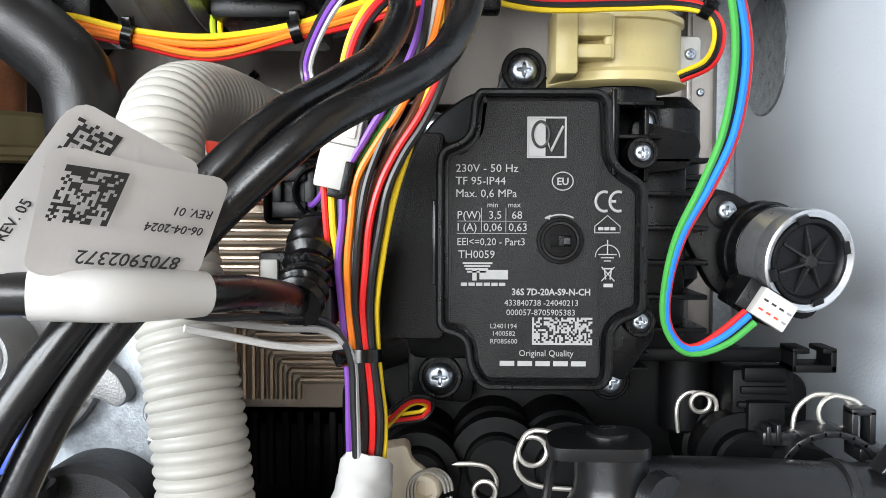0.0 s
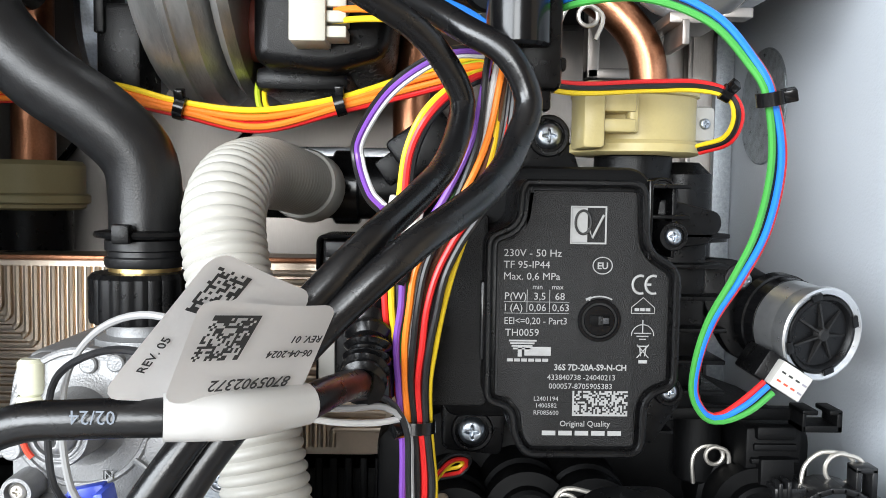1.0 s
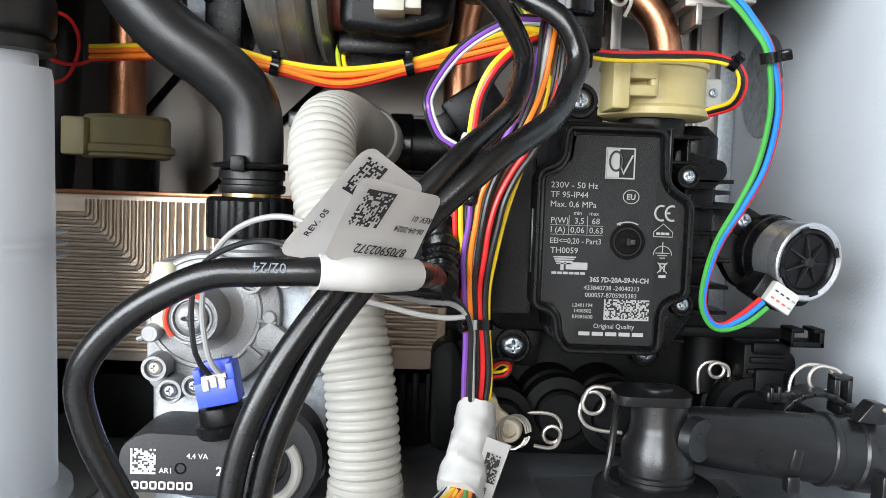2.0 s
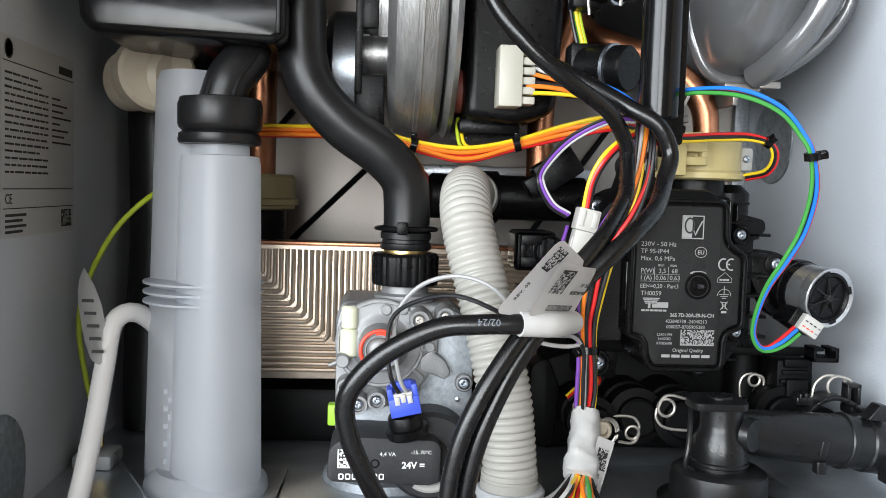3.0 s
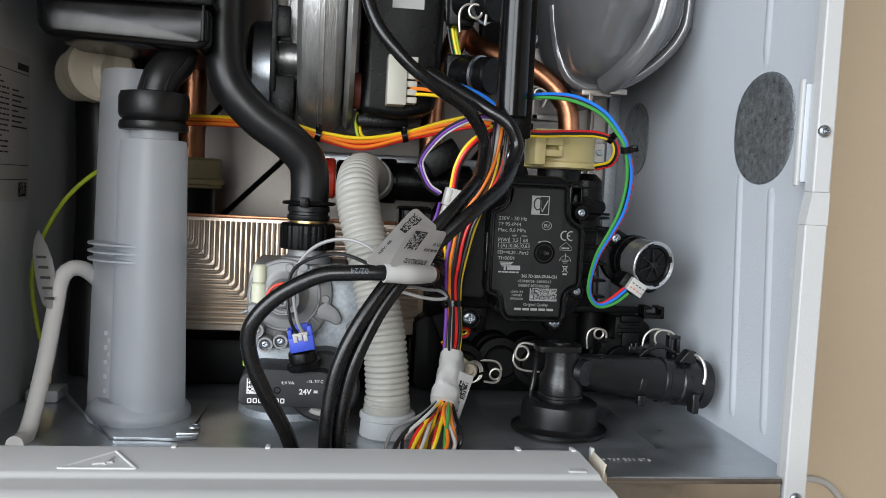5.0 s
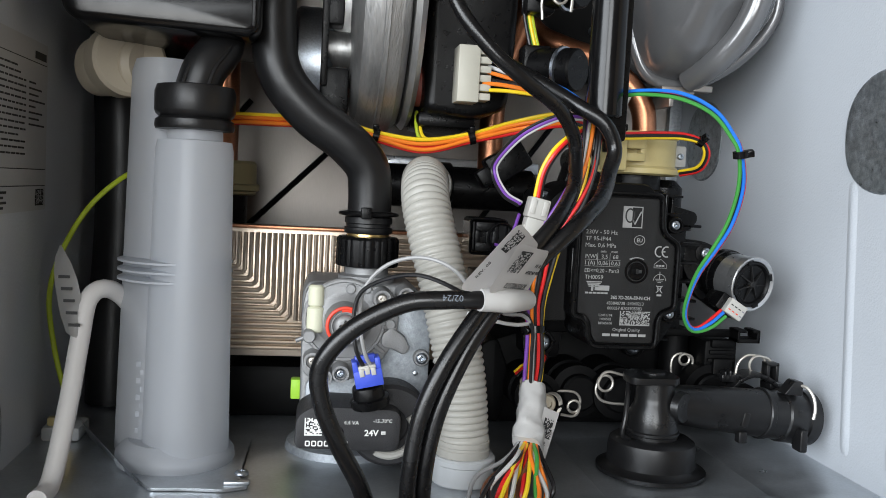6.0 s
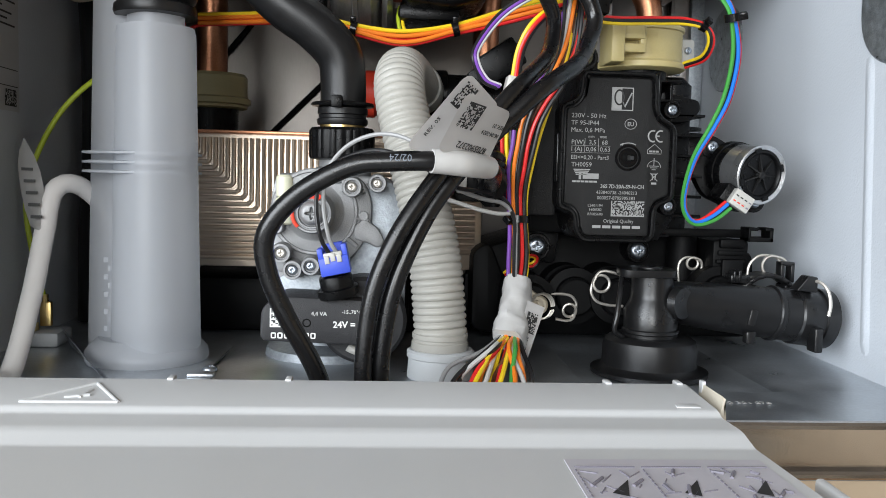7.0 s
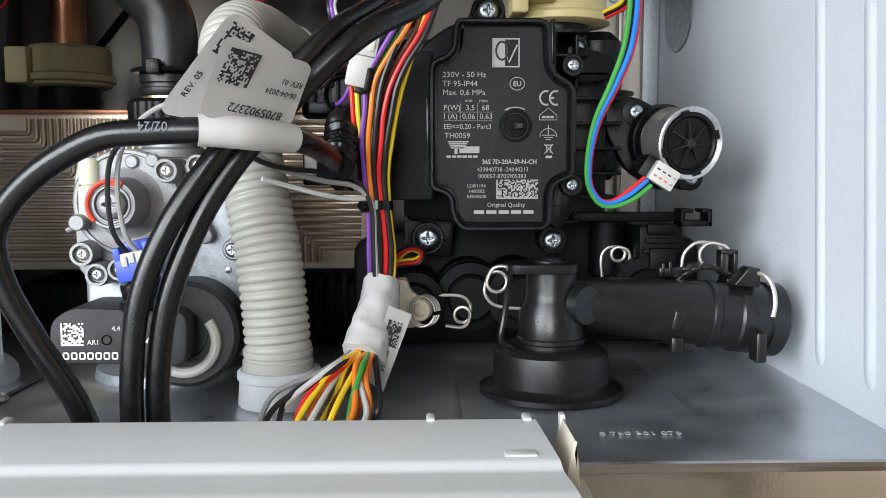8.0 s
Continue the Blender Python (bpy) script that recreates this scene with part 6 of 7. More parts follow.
def flow_sensor():
    t = thing("flow_sensor", (0.066, 0.35, 1.545), "yellowed translucent nylon flow sensor clamped on a black pipe", "sensor")
    c = (0.0660, 0.3490, 1.5460)
    part("drum", lathe([(0.0240, 0.004), (0.0240, 0.024), (0.0225, 0.0265), (0.0160, 0.0268)], c, (0, 0, 1), 44), M_yellow, t)
    part("flange", lathe([(0.0240, 0), (0.0262, 0.001), (0.0262, 0.0040), (0.0245, 0.0055)], c, (0, 0, 1), 44), M_yellow, t)
    part("flange", lathe([(0.0235, 0), (0.0252, 0.0008), (0.0252, 0.0028), (0.0235, 0.0034)], (0.066, 0.349, 1.5680), (0, 0, 1), 44), M_yellow, t)
    part("terminal_box", merge(box((0.0400, 0.3165, 1.5475), (0.0480, 0.345, 1.5720), 0.0015), box((0.0470, 0.3190, 1.5535), (0.0600, 0.335, 1.5585), 0.0010), box((0.0470, 0.3190, 1.5610), (0.0600, 0.335, 1.5690), 0.0010), box((0.0575, 0.3200, 1.5535), (0.0610, 0.335, 1.5690), 0.0010)), M_yellow, t)
    lug = part("side_lug", box((0.0860, 0.3440, 1.5520), (0.0975, 0.3500, 1.5660), 0.002), M_white, t)
    screw(lug, (0.0930, 0.3440, 1.5590), 0.0022)
    part("pipe_socket", rod((0.066, 0.349, 1.515), (0.066, 0.349, 1.5465), 0.0155, seg=32, bevel=0.001), M_black, t)
    part("side_socket", rod((0.0880, 0.356, 1.470), (0.0880, 0.356, 1.5440), 0.0120, seg=28, bevel=0.005), M_black, t)
    for z in (1.494, 1.502, 1.512):
        part("disc", lathe([(0.0125, 0), (0.0165, 0.0004), (0.0165, 0.0020), (0.0125, 0.0024)], (0.0890, 0.352, z), (0, 0, 1), 32), M_black, t)


flow_sensor()


def left_sensor():
    t = thing("pipe_clamp", (-0.195, 0.40, 1.50), "yellow nylon clamp on the copper pipe, coloured darker for shade", "clamp")
    part("drum", lathe([(0.0200, 0), (0.0220, 0.001), (0.0220, 0.020), (0.0205, 0.022)], (-0.1950, 0.400, 1.5200), (0, 0, 1), 40), M_yellow_shaded, t)
    part("flange", lathe([(0.0225, 0), (0.0240, 0.0008), (0.0240, 0.0040), (0.0225, 0.005)], (-0.1950, 0.400, 1.5225), (0, 0, 1), 40), M_yellow_shaded, t)
    part("ear", box((-0.2200, 0.376, 1.5210), (-0.2080, 0.392, 1.5400), 0.0015), M_yellow_shaded, t)
    part("socket", rod((-0.195, 0.400, 1.490), (-0.195, 0.400, 1.5210), 0.0165, seg=32, bevel=0.001), M_black, t)


left_sensor()


# ---- outlet elbow and pipe at the lower right ----
def outlet():
    t = thing("outlet_elbow", (0.0505, 0.257, ZF), "black plastic outlet elbow standing in a rubber grommet", "pipe fitting")
    c = (0.0505, 0.2570, ZF - 0.0022)
    part("grommet", lathe([(0.0200, 0.0012), (0.0290, 0.0012), (0.0292, 0.0034), (0.0248, 0.0046), (0.0236, 0.0058), (0.0234, 0.0150), (0.0226, 0.0182), (0.0200, 0.0200), (0.0150, 0.0202)], c, (0, 0, 1), 52), M_rubber, t, "black rubber floor grommet")
    part("upright", lathe([(0.0146, 0.018), (0.0146, 0.0195), (0.0136, 0.0200), (0.0136, 0.0216), (0.0142, 0.0222), (0.0142, 0.0236), (0.0134, 0.0242), (0.0136, 0.0330), (0.0108, 0.0385), (0.0104, 0.0420), (0.0104, 0.0505)], c, (0, 0, 1), 18), M_outlet, t)
    lidline = rounded([(0.0320, 0.2430), (0.0590, 0.2430), (0.0610, 0.2560), (0.0590, 0.2690), (0.0400, 0.2690), (0.0320, 0.2600)], 0.005)
    lb = prism(lidline, -0.0018, 0.0018, 0.0006)
    part("top_plate", moved(lb, Matrix.Translation((0, 0, 1.4362)) @ Matrix(((1, 0, 0, 0), (0, 0, 1, 0), (0, 1, 0, 0), (0, 0, 0, 1)))), M_outlet, t, "shiny black rounded lid")
    part("top_boss", rod((0.0495, 0.258, 1.4375), (0.0495, 0.258, 1.4390), 0.0060, seg=20, bevel=0.0006), M_outlet, t)
    part("side_arm", sweep([(0.0345, 0.2550, 1.4340), (0.0320, 0.2490, 1.4260), (0.0300, 0.2450, 1.4160), (0.0290, 0.2450, 1.4080), (0.0340, 0.2480, 1.4045)], 0.0013, 10, 0.002), M_outlet, t)
    a, b = Vector((0.0560, 0.2590, 1.4215)), Vector((0.1265, 0.2665, 1.4140))
    ax = (b - a).normalized()
    L = (b - a).length
    part("side_pipe", lathe([(0.0100, 0), (0.0102, 0.004), (0.0110, 0.012), (0.0122, 0.030), (0.0136, L - 0.002), (0.0138, L)], a, ax, 36), M_outlet, t)
    part("end_collar", lathe([(0.0140, 0), (0.0148, 0.0010), (0.0150, 0.010), (0.0146, 0.0110), (0.0146, 0.0130), (0.0156, 0.0135), (0.0156, 0.0200), (0.0130, 0.0220)], b, ax, 40), M_outlet, t)
    part("flat_facet", lathe([(0.0086, 0.004), (0.0078, 0), (0.0001, -0.0002)], (0.0640, 0.2480, 1.4215), (-0.75, 1, 0), 20), M_outlet, t)
    part("lug", box((0.0995, 0.2545, 1.4005), (0.1045, 0.2600, 1.4070), 0.0008), M_outlet, t)
    part("lug", moved(box((-0.0020, -0.0012, -0.0040), (0.0020, 0.0012, 0.0040), 0.0006), Matrix.Translation((0.1010, 0.2520, 1.4145)) @ Matrix.Rotation(radians(12), 4, "Y")), M_outlet, t)
    part("ear", box((0.1320, 0.2480, 1.3975), (0.1365, 0.2570, 1.4100), 0.0010), M_outlet, t)
    part("ear", prism(rounded([(0.1250, 1.4280), (0.1360, 1.4270), (0.1360, 1.4350), (0.1310, 1.4355)], 0.001), 0.2560, 0.2640, 0.0006), M_outlet, t)
    part("step_ring", lathe([(0.0136, 0), (0.0143, 0.0006), (0.0143, 0.0030), (0.0136, 0.0036)], b - ax * 0.012, ax, 40), M_outlet, t)
    # arched saddle over the pipe behind, with two slotted posts
    for k in range(9):
        a0 = radians(20 + 140 * k / 9)
        seg = moved(box((-0.0030, -0.0060, 0.0150), (0.0030, 0.0090, 0.0172), 0.0005), Matrix.Translation((0.1225, 0.2870, 1.4165)) @ Matrix.Rotation(radians(90) - a0 - radians(8), 4, "Y"))
        part("saddle_segment", seg, M_outlet, t)
    part("saddle_flange", merge(box((0.1020, 0.2840, 1.4280), (0.1130, 0.2960, 1.4325), 0.0008), box((0.1320, 0.2840, 1.4230), (0.1420, 0.2960, 1.4275), 0.0008)), M_outlet, t)
    part("saddle_post", merge(box((0.1290, 0.2830, 1.4290), (0.1310, 0.2900, 1.4395), 0.0004), box((0.1345, 0.2830, 1.4290), (0.1365, 0.2900, 1.4395), 0.0004), box((0.1290, 0.2830, 1.4380), (0.1365, 0.2900, 1.4400), 0.0004)), M_outlet, t)
    part("saddle_post", merge(box((0.1030, 0.2830, 1.4290), (0.1044, 0.2900, 1.4345), 0.0004), box((0.1060, 0.2830, 1.4290), (0.1074, 0.2900, 1.4350), 0.0004)), M_outlet, t)


outlet()


def spring_clip(at, size, turn, tilt=0):
    """A bent steel wire clip with one coil."""
    s = size
    loop = [((0.25 + 0.5 * math.cos(a)) * s, -0.012 * s * i, (0.30 + 0.5 * math.sin(a)) * s) for i, a in ((i, radians(100 - 30 * i)) for i in range(14))]
    pts = [(-0.85 * s, 0, -1.3 * s), (-0.95 * s, 0, -0.3 * s), (-0.85 * s, 0, 0.35 * s), (-0.45 * s, 0, 0.75 * s), (-0.1 * s, 0, 0.82 * s)] + loop + [(0.85 * s, -0.17 * s, 0.62 * s), (1.05 * s, -0.17 * s, 0.2 * s), (1.0 * s, -0.17 * s, -0.7 * s)]
    bm = sweep(pts, 0.00080, 8, 0.0012)
    moved(bm, Matrix.Translation(at) @ Matrix.Rotation(radians(turn), 4, "Y") @ Matrix.Rotation(radians(tilt), 4, "Z"))
    tagged(part("spring_clip", bm, M_wire), "bent steel wire spring clip with one coil", "clip", "spring clips")


spring_clip((0.0325, 0.2800, 1.4245), 0.0088, -80)
spring_clip((0.0140, 0.2900, 1.4130), 0.0070, 95)
spring_clip((0.1245, 0.2920, 1.4340), 0.0108, 0)
spring_clip((0.0880, 0.3100, 1.4340), 0.0066, 0)
spring_clip((-0.0140, 0.2700, 1.6330), 0.0080, 0)
spring_clip((0.0370, 0.3100, 1.5920), 0.0070, 20)
tagged(part("spring_clip", sweep([(0.1330, 0.2600, 1.4330), (0.1365, 0.2540, 1.4325), (0.1385, 0.2500, 1.4285), (0.1390, 0.2480, 1.4220), (0.1380, 0.2475, 1.4165)], 0.00095, 8, 0.0012), M_wire), "bent steel wire spring clip on the pipe collar", "clip", "spring clips")


# ---- black hydraulic block and fittings behind ----
def hydraulic_block():
    t = thing("hydraulic_block", (0.05, 0.34, ZF + 0.004), "black plastic hydraulic block with round fittings", "hydraulic block")
    part("rear_body", prism(rounded([(-0.030, 1.390), (0.135, 1.390), (0.135, 1.440), (0.100, 1.452), (0.000, 1.450), (-0.030, 1.440)], 0.006), 0.330, 0.400, 0.004), M_deep, t)
    for x, z, r, y0, y1 in ((-0.0055, 1.4165, 0.0135, 0.285, 0.34), (0.0200, 1.4180, 0.0155, 0.292, 0.35), (0.0420, 1.4190, 0.0150, 0.284, 0.35), (0.1000, 1.4200, 0.0160, 0.290, 0.35), (0.1180, 1.4120, 0.0140, 0.285, 0.35)):
        part("fitting", lathe([(r * 0.6, -0.001), (r * 0.68, 0), (r * 0.7, 0.004), (r, 0.0045), (r, 0.012), (r * 0.9, 0.0125), (r * 0.9, 0.02), (r, 0.021), (r, y1 - y0)], (x, y0, z), (0, 1, 0), 32), M_deep, t)
    part("bracket_arm", merge(box((0.0660, 0.300, 1.4515), (0.1180, 0.305, 1.4560), 0.001), box((0.1130, 0.290, 1.4500), (0.1145, 0.302, 1.4575), 0.0005), box((0.1130, 0.290, 1.4500), (0.1270, 0.302, 1.4525), 0.0005), box((0.1130, 0.290, 1.4560), (0.1185, 0.302, 1.4578), 0.0005), box((0.1225, 0.290, 1.4560), (0.1270, 0.302, 1.4578), 0.0005), box((0.1250, 0.290, 1.4500), (0.1270, 0.302, 1.4575), 0.0005)), M_deep, t)
    part("sensor_block", merge(box((0.0960, 0.296, 1.4330), (0.1160, 0.330, 1.4500), 0.0015), box((0.1000, 0.292, 1.4260), (0.1120, 0.300, 1.4400), 0.001), box((0.0985, 0.2945, 1.4420), (0.1135, 0.297, 1.4445), 0.0005), box((0.0975, 0.2940, 1.4375), (0.1145, 0.297, 1.4395), 0.0005), box((0.0990, 0.2935, 1.4460), (0.1130, 0.299, 1.4510), 0.0012)), M_deep, t)
    part("upright_stub", rod((0.0860, 0.318, 1.425), (0.0860, 0.318, 1.4520), 0.0085, seg=24, bevel=0.001), M_deep, t)
    part("left_arm", prism(rounded([(-0.034, 1.395), (-0.020, 1.392), (-0.016, 1.425), (-0.024, 1.445), (-0.034, 1.44)], 0.005), 0.32, 0.35, 0.002), M_deep, t)
    part("dark_base", box((-0.205, 0.345, ZF + 0.001), (-0.030, 0.420, 1.420), 0.006), M_deep, t)
    for i in range(9):
        part("grille_rib", box((-0.072 + 0.006 * i, 0.3415, 1.395), (-0.069 + 0.006 * i, 0.346, 1.424), 0.0006), M_deep, t)


hydraulic_block()


def cream_valve():
    t = thing("drain_valve", (-0.005, 0.285, 1.405), "cream plastic bayonet fitting on the hydraulic block", "fitting")
    part("body", prism(rounded([(-0.0165, 1.4270), (-0.0085, 1.4285), (-0.0065, 1.4230), (-0.0020, 1.4200), (-0.0010, 1.4130), (-0.0040, 1.4070), (-0.0130, 1.4060), (-0.0165, 1.4120)], 0.002), 0.281, 0.290, 0.0015), M_cream, t)
    part("hub", lathe([(0.0050, 0.004), (0.0050, 0), (0.0044, -0.001), (0.0030, -0.001), (0.0026, 0.002), (0.0001, 0.002)], (-0.0030, 0.2790, 1.4150), (0.25, 1, 0), 28), M_cream, t)
    for k in range(3):
        part("coil", sweep([(-0.0022 + 0.0010 * k + 0.0058 * math.cos(a), 0.2765 + 0.0012 * k, 1.4148 + 0.0066 * math.sin(a)) for a in (2 * math.pi * i / 22 for i in range(22))], 0.00055, 6, 0.0012), M_wire, t, "bent wire coil")
    harness("sensor_tail", "short yellow, red and black wires behind the bundle", [(-0.016, 0.272, 1.436, 1), (-0.008, 0.284, 1.441, 1), (-0.002, 0.292, 1.439, 1), (-0.004, 0.294, 1.4345, 1), (-0.014, 0.290, 1.4335, 1), (-0.020, 0.286, 1.430, 1)], ["yellow", "red", "black"], 0.0013, 0.0007, 0.2, 41)


cream_valve()


def sensor_plug():
    """Black flat connector behind the wires and the housing it sits on."""
    t = thing("black_connector", (-0.042, 0.27, 1.50), "black square electrical connector on a bracket", "connector")
    out = rounded([(-0.0520, 1.4965), (-0.0310, 1.4965), (-0.0310, 1.5165), (-0.0520, 1.5165)], 0.003)
    part("shell", prism(inset(out, 0.0018), 0.2800, 0.3050, 0.001), M_black, t)
    part("shroud", frame_ring(out, 0.0012, 0.2775, 0.3000), M_blackg, t)
    part("body", merge(box((-0.0490, 0.2755, 1.4985), (-0.0385, 0.2810, 1.5035), 0.0006), box((-0.0490, 0.2755, 1.5095), (-0.0385, 0.2810, 1.5145), 0.0006), box((-0.0490, 0.2765, 1.5030), (-0.0462, 0.2810, 1.5100), 0.0004), box((-0.0430, 0.2765, 1.5030), (-0.0412, 0.2810, 1.5100), 0.0004), box((-0.0395, 0.2770, 1.4990), (-0.0360, 0.2810, 1.5140), 0.0006)), M_black, t)
    part("dome", lathe([(0.0082, 0.012), (0.0082, 0.001), (0.0074, 0), (0.0068, 0.001), (0.0066, 0.004), (0.0001, 0.004)], (-0.0345, 0.2745, 1.5065), (0, 1, 0), 28), M_black, t)
    part("purple_wire", sweep([(-0.0385, 0.281, 1.5030), (-0.0360, 0.272, 1.5025), (-0.0325, 0.268, 1.5060), (-0.0300, 0.266, 1.5130), (-0.0290, 0.262, 1.5200)], 0.0009, 8, 0.002), WIRE["purple"], t)
    part("frame", merge(box((-0.0500, 0.262, 1.4690), (-0.0330, 0.290, 1.4890), 0.001)), M_black, t)
    part("clip", box((-0.0490, 0.2600, 1.4730), (-0.0440, 0.2640, 1.4870), 0.0005), M_white, t)


sensor_plug()


def red_loop():
    pts = [(-0.186, 0.340, 1.565), (-0.200, 0.345, 1.561), (-0.214, 0.350, 1.564), (-0.222, 0.352, 1.574), (-0.216, 0.352, 1.585), (-0.205, 0.350, 1.582), (-0.200, 0.348, 1.570), (-0.204, 0.346, 1.556), (-0.211, 0.346, 1.552)]
    tagged(part("red_wire", sweep(pts, 0.0009, 8, 0.002), WIRE["red"]), "thin red wire in a loose loop by the copper pipe", "wire")


red_loop()


def back_clutter():
    t = thing("rear_pipe", (-0.06, 0.40, 1.53), "black plastic pipe and sensor behind the drain hose", "pipe")
    part("tube", rod((-0.090, 0.392, 1.5320), (0.010, 0.392, 1.5320), 0.0140, seg=28, bevel=0.002), M_black, t)
    part("end_cap", rod((-0.0905, 0.392, 1.5320), (-0.0990, 0.392, 1.5320), 0.0148, seg=28, bevel=0.0015), M_red, t, "red plastic end cap")
    part("sleeve", rod((-0.058, 0.392, 1.5320), (-0.046, 0.392, 1.5320), 0.0165, seg=28, bevel=0.001), M_blackg, t)
    part("sensor", moved(merge(box((-0.012, -0.008, -0.008), (0.014, 0.008, 0.010), 0.002), box((-0.020, -0.006, -0.005), (-0.010, 0.006, 0.006), 0.001)), Matrix.Translation((-0.018, 0.350, 1.5480)) @ Matrix.Rotation(radians(-35), 4, "Y")), M_black, t)
    rail = thing("cross_rail", (-0.06, 0.46, 1.548), "dull steel cross rail on the back plate", "rail")
    part("strip", box((-0.120, 0.455, 1.5440), (0.030, 0.460, 1.5530), 0.001), M_galv, rail)
    for a, b in (((-0.185, 0.497, 1.495), (-0.105, 0.497, 1.575)), ((-0.235, 0.497, 1.530), (-0.185, 0.497, 1.590)), ((-0.01, 0.497, 1.50), (0.05, 0.497, 1.585))):
        tagged(part("black_strut", rod(a, b, 0.0022, seg=8), M_black), "thin black strut lying on the back plate", "strut", "black struts")
    fl = thing("corner_flange", (0.14, 0.49, ZF), "upright galvanised corner flange beside the back plate", "flange")
    part("web", box((0.1290, 0.490, ZF), (0.1320, 0.499, 1.745), 0.0006), M_back, fl)
    part("foot_strip", box((0.1460, 0.493, ZF), (0.1565, 0.499, 1.745), 0.0006), M_zinc, fl)
    for z in (1.565, 1.640):
        screw(fl, (0.139, 0.4995, z), 0.0022)


back_clutter()


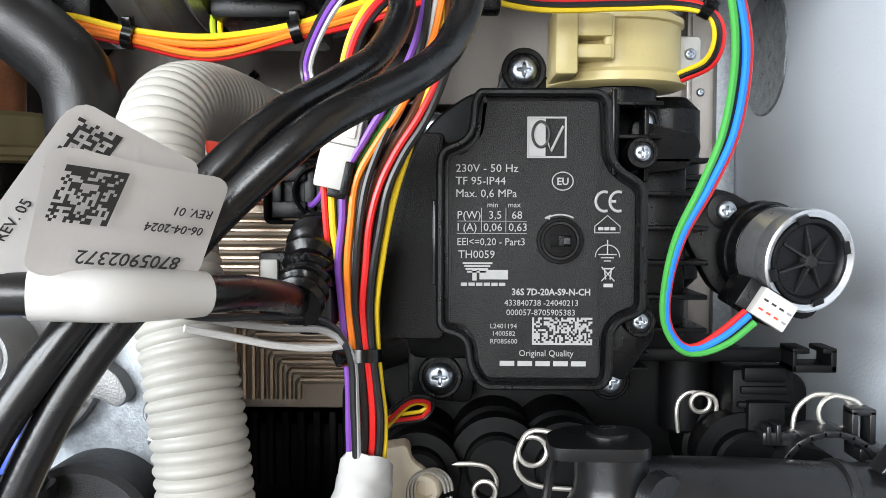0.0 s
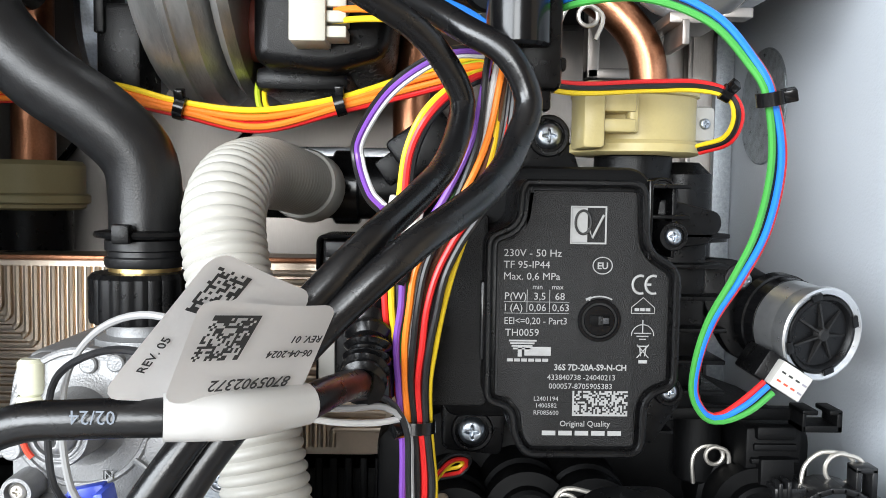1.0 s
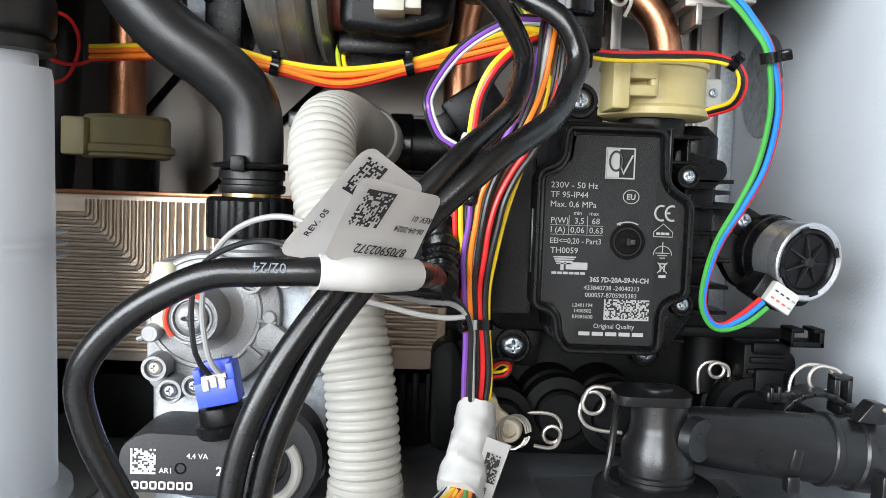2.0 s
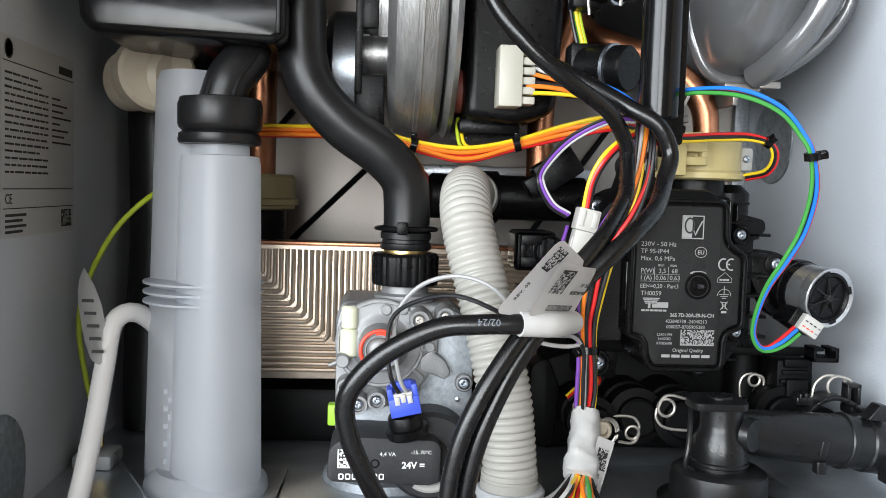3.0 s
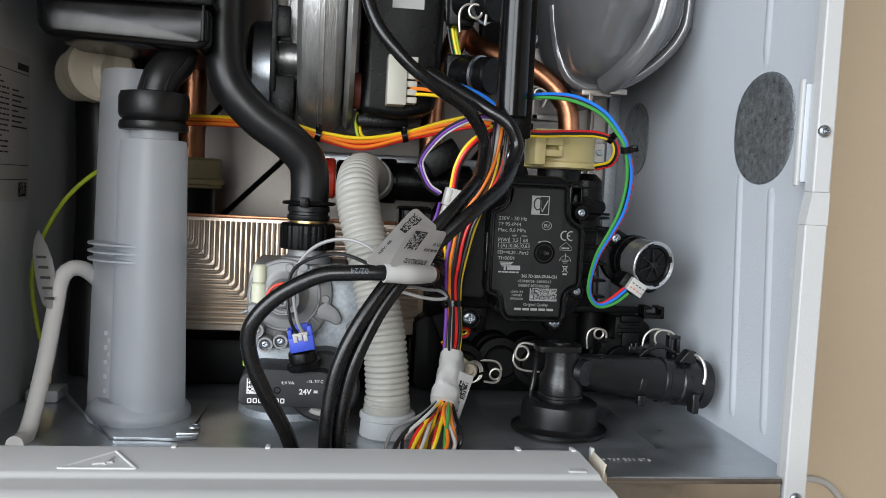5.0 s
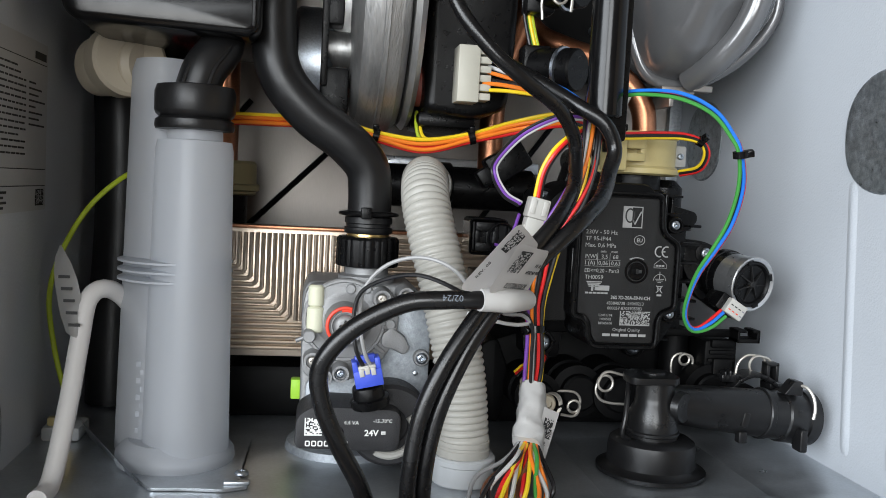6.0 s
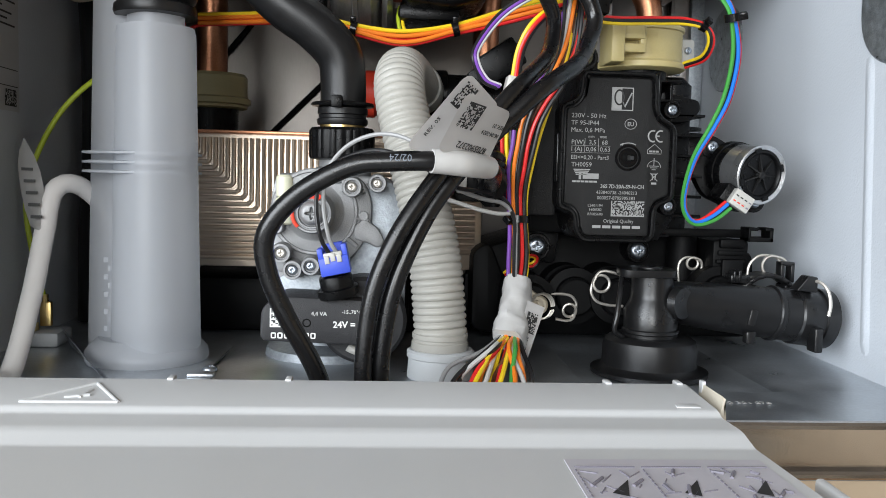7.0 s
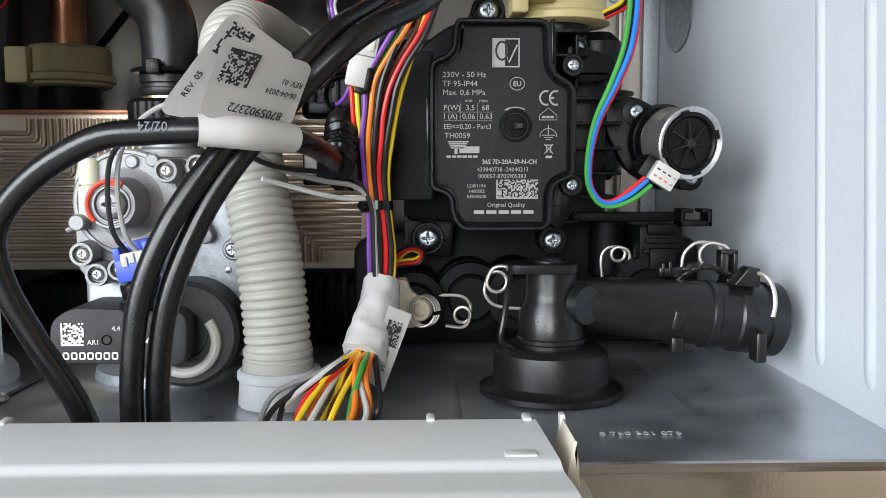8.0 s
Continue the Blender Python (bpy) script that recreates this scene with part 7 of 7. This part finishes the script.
# ---- at the left: white cable, earth wire, dark hoses, rating label ----
def left_side():
    t = thing("white_cable", (-0.25, 0.26, 1.39), "white round cable bent over, with a paper tag", "cable")
    part("sheath", sweep([(-0.222, 0.300, 1.440), (-0.2265, 0.286, 1.4600), (-0.2345, 0.268, 1.4725), (-0.2420, 0.258, 1.4690), (-0.2445, 0.252, 1.4480), (-0.2460, 0.240, 1.4200), (-0.2480, 0.222, 1.3900), (-0.249, 0.205, 1.3875)], 0.0046, 16, 0.003), M_tag, t)
    bm = bmesh.new()
    rows = []
    for k, w in enumerate((0.0008, 0.0042, 0.0060, 0.0064, 0.0064, 0.0060, 0.0046)):
        f = k / 6
        c = Vector((-0.2560 + 0.0095 * f, 0.2600 - 0.0115 * f, 1.4945 - 0.0430 * f))
        rows.append([bm.verts.new(c + Vector((u * w, 0.0028 * u * u * f - 0.002 * u, -0.3 * u * w))) for u in (-1, -0.5, 0, 0.5, 1)])
    for a, b in zip(rows, rows[1:]):
        for k in range(4):
            bm.faces.new((a[k], a[k + 1], b[k + 1], b[k]))
    bmesh.ops.solidify(bm, geom=bm.faces[:], thickness=0.0004)
    bmesh.ops.recalc_face_normals(bm, faces=bm.faces[:])
    tag = part("paper_tag", bm, M_label, t)
    for k in range(5):
        c = Vector((-0.2530 + 0.0018 * k, 0.2553 - 0.0021 * k, 1.4795 - 0.0055 * k))
        part("printed_bar", box(c - Vector((0.0026, 0.0002, 0.0007)), c + Vector((0.0026, 0.0002, 0.0007))), M_ink, tag, smooth=0)
    e = thing("earth_wire", (-0.265, 0.305, ZF), "yellow and green earth wire running down to a brass tab", "wire")
    part("sheath", sweep([(-0.232, 0.330, 1.532), (-0.239, 0.312, 1.528), (-0.256, 0.308, 1.510), (-0.2690, 0.306, 1.484), (-0.2735, 0.305, 1.461), (-0.2700, 0.305, 1.433), (-0.2640, 0.305, 1.409)], 0.0014, 10, 0.003), WIRE["lime"], e)
    part("terminal", merge(box((-0.2665, 0.3035, 1.3960), (-0.2605, 0.3065, 1.4090), 0.0006), rod((-0.2640, 0.305, 1.405), (-0.2640, 0.305, 1.413), 0.0017, seg=10)), M_brass, e, "brass push-on terminal")
    part("tab_block", merge(box((-0.2740, 0.295, ZF), (-0.2540, 0.318, ZF + 0.008), 0.002)), M_cup, e)
    part("yellow_mark", box((-0.2715, 0.2975, ZF + 0.008), (-0.2665, 0.303, ZF + 0.0125), 0.0008), M_yellow, e)
    for pts, r in (([(-0.262, 0.38, 1.66), (-0.256, 0.385, 1.58), (-0.254, 0.385, 1.50), (-0.256, 0.382, 1.44), (-0.256, 0.380, 1.387)], 0.016), ([(-0.232, 0.41, 1.66), (-0.232, 0.40, 1.55), (-0.236, 0.395, 1.47), (-0.236, 0.392, 1.387)], 0.012)):
        tagged(part("insulated_hose", sweep(pts, r, 18, 0.006), M_rubber), "dark foam-covered pipe at the side of the case", "pipe", "insulated pipes")
    lab = thing("rating_label", (XL, 0.265, 1.51), "silver rating label with rows of tiny print on the side sheet", "label")
    x = XL + 0.0003
    part("film", box((XL, 0.222, 1.5090), (x, 0.309, 1.5950)), M_plate, lab, smooth=0)
    rng = random.Random(5)
    x2 = x + 0.0002
    z = 1.588
    bms = []
    for row in range(15):
        zz = 1.5790 - 0.0030 * row
        y = 0.226
        while y < (0.272 if row not in (0, 1, 11) else 0.262):
            w = rng.uniform(0.003, 0.009)
            bms.append(box((x, y, zz), (x2, min(y + w, 0.274), zz + 0.0009)))
            y += w + 0.0015
        if 1 < row < 10:
            bms.append(box((x, 0.279, zz), (x2, 0.279 + rng.uniform(0.010, 0.026), zz + 0.0009)))
    part("print_block", merge(*bms), M_ink, lab, "rows of unreadable tiny print", smooth=0)
    part("printed_rule", merge(box((x, 0.224, 1.5840), (x2, 0.307, 1.5844)), box((x, 0.224, 1.5300), (x2, 0.307, 1.5304)), box((x, 0.224, 1.5215), (x2, 0.307, 1.5219))), M_ink, lab, smooth=0)
    part("emblem", box((x, 0.288, 1.5862), (x2, 0.306, 1.5900)), M_ink, lab, smooth=0)
    part("emblem", lathe([(0.0042, 0), (0.0042, 0.0002), (0.0034, 0.0002), (0.0034, 0)], (x, 0.230, 1.5895), (1, 0, 0), 20), M_ink, lab, smooth=0)
    part("print_block", merge(*[box((x, 0.226, 1.5110 + 0.0024 * i), (x2, 0.226 + 0.018 + 0.004 * (i % 2), 1.5122 + 0.0024 * i)) for i in range(4)]), M_ink, lab, smooth=0)
    part("code_panel", code_cells(0.014, 0.0085, 22, 13, Matrix.Translation((x2, 0.291, 1.5115)) @ pose(0, 0, 0, 90, 0, 90), 64), M_ink, lab, smooth=0)
    lettering("CE", (x2, 0.2255, 1.5238), 0.0062, M_ink, lab, turn=pose(0, 0, 0, 90, 0, 90))


left_side()
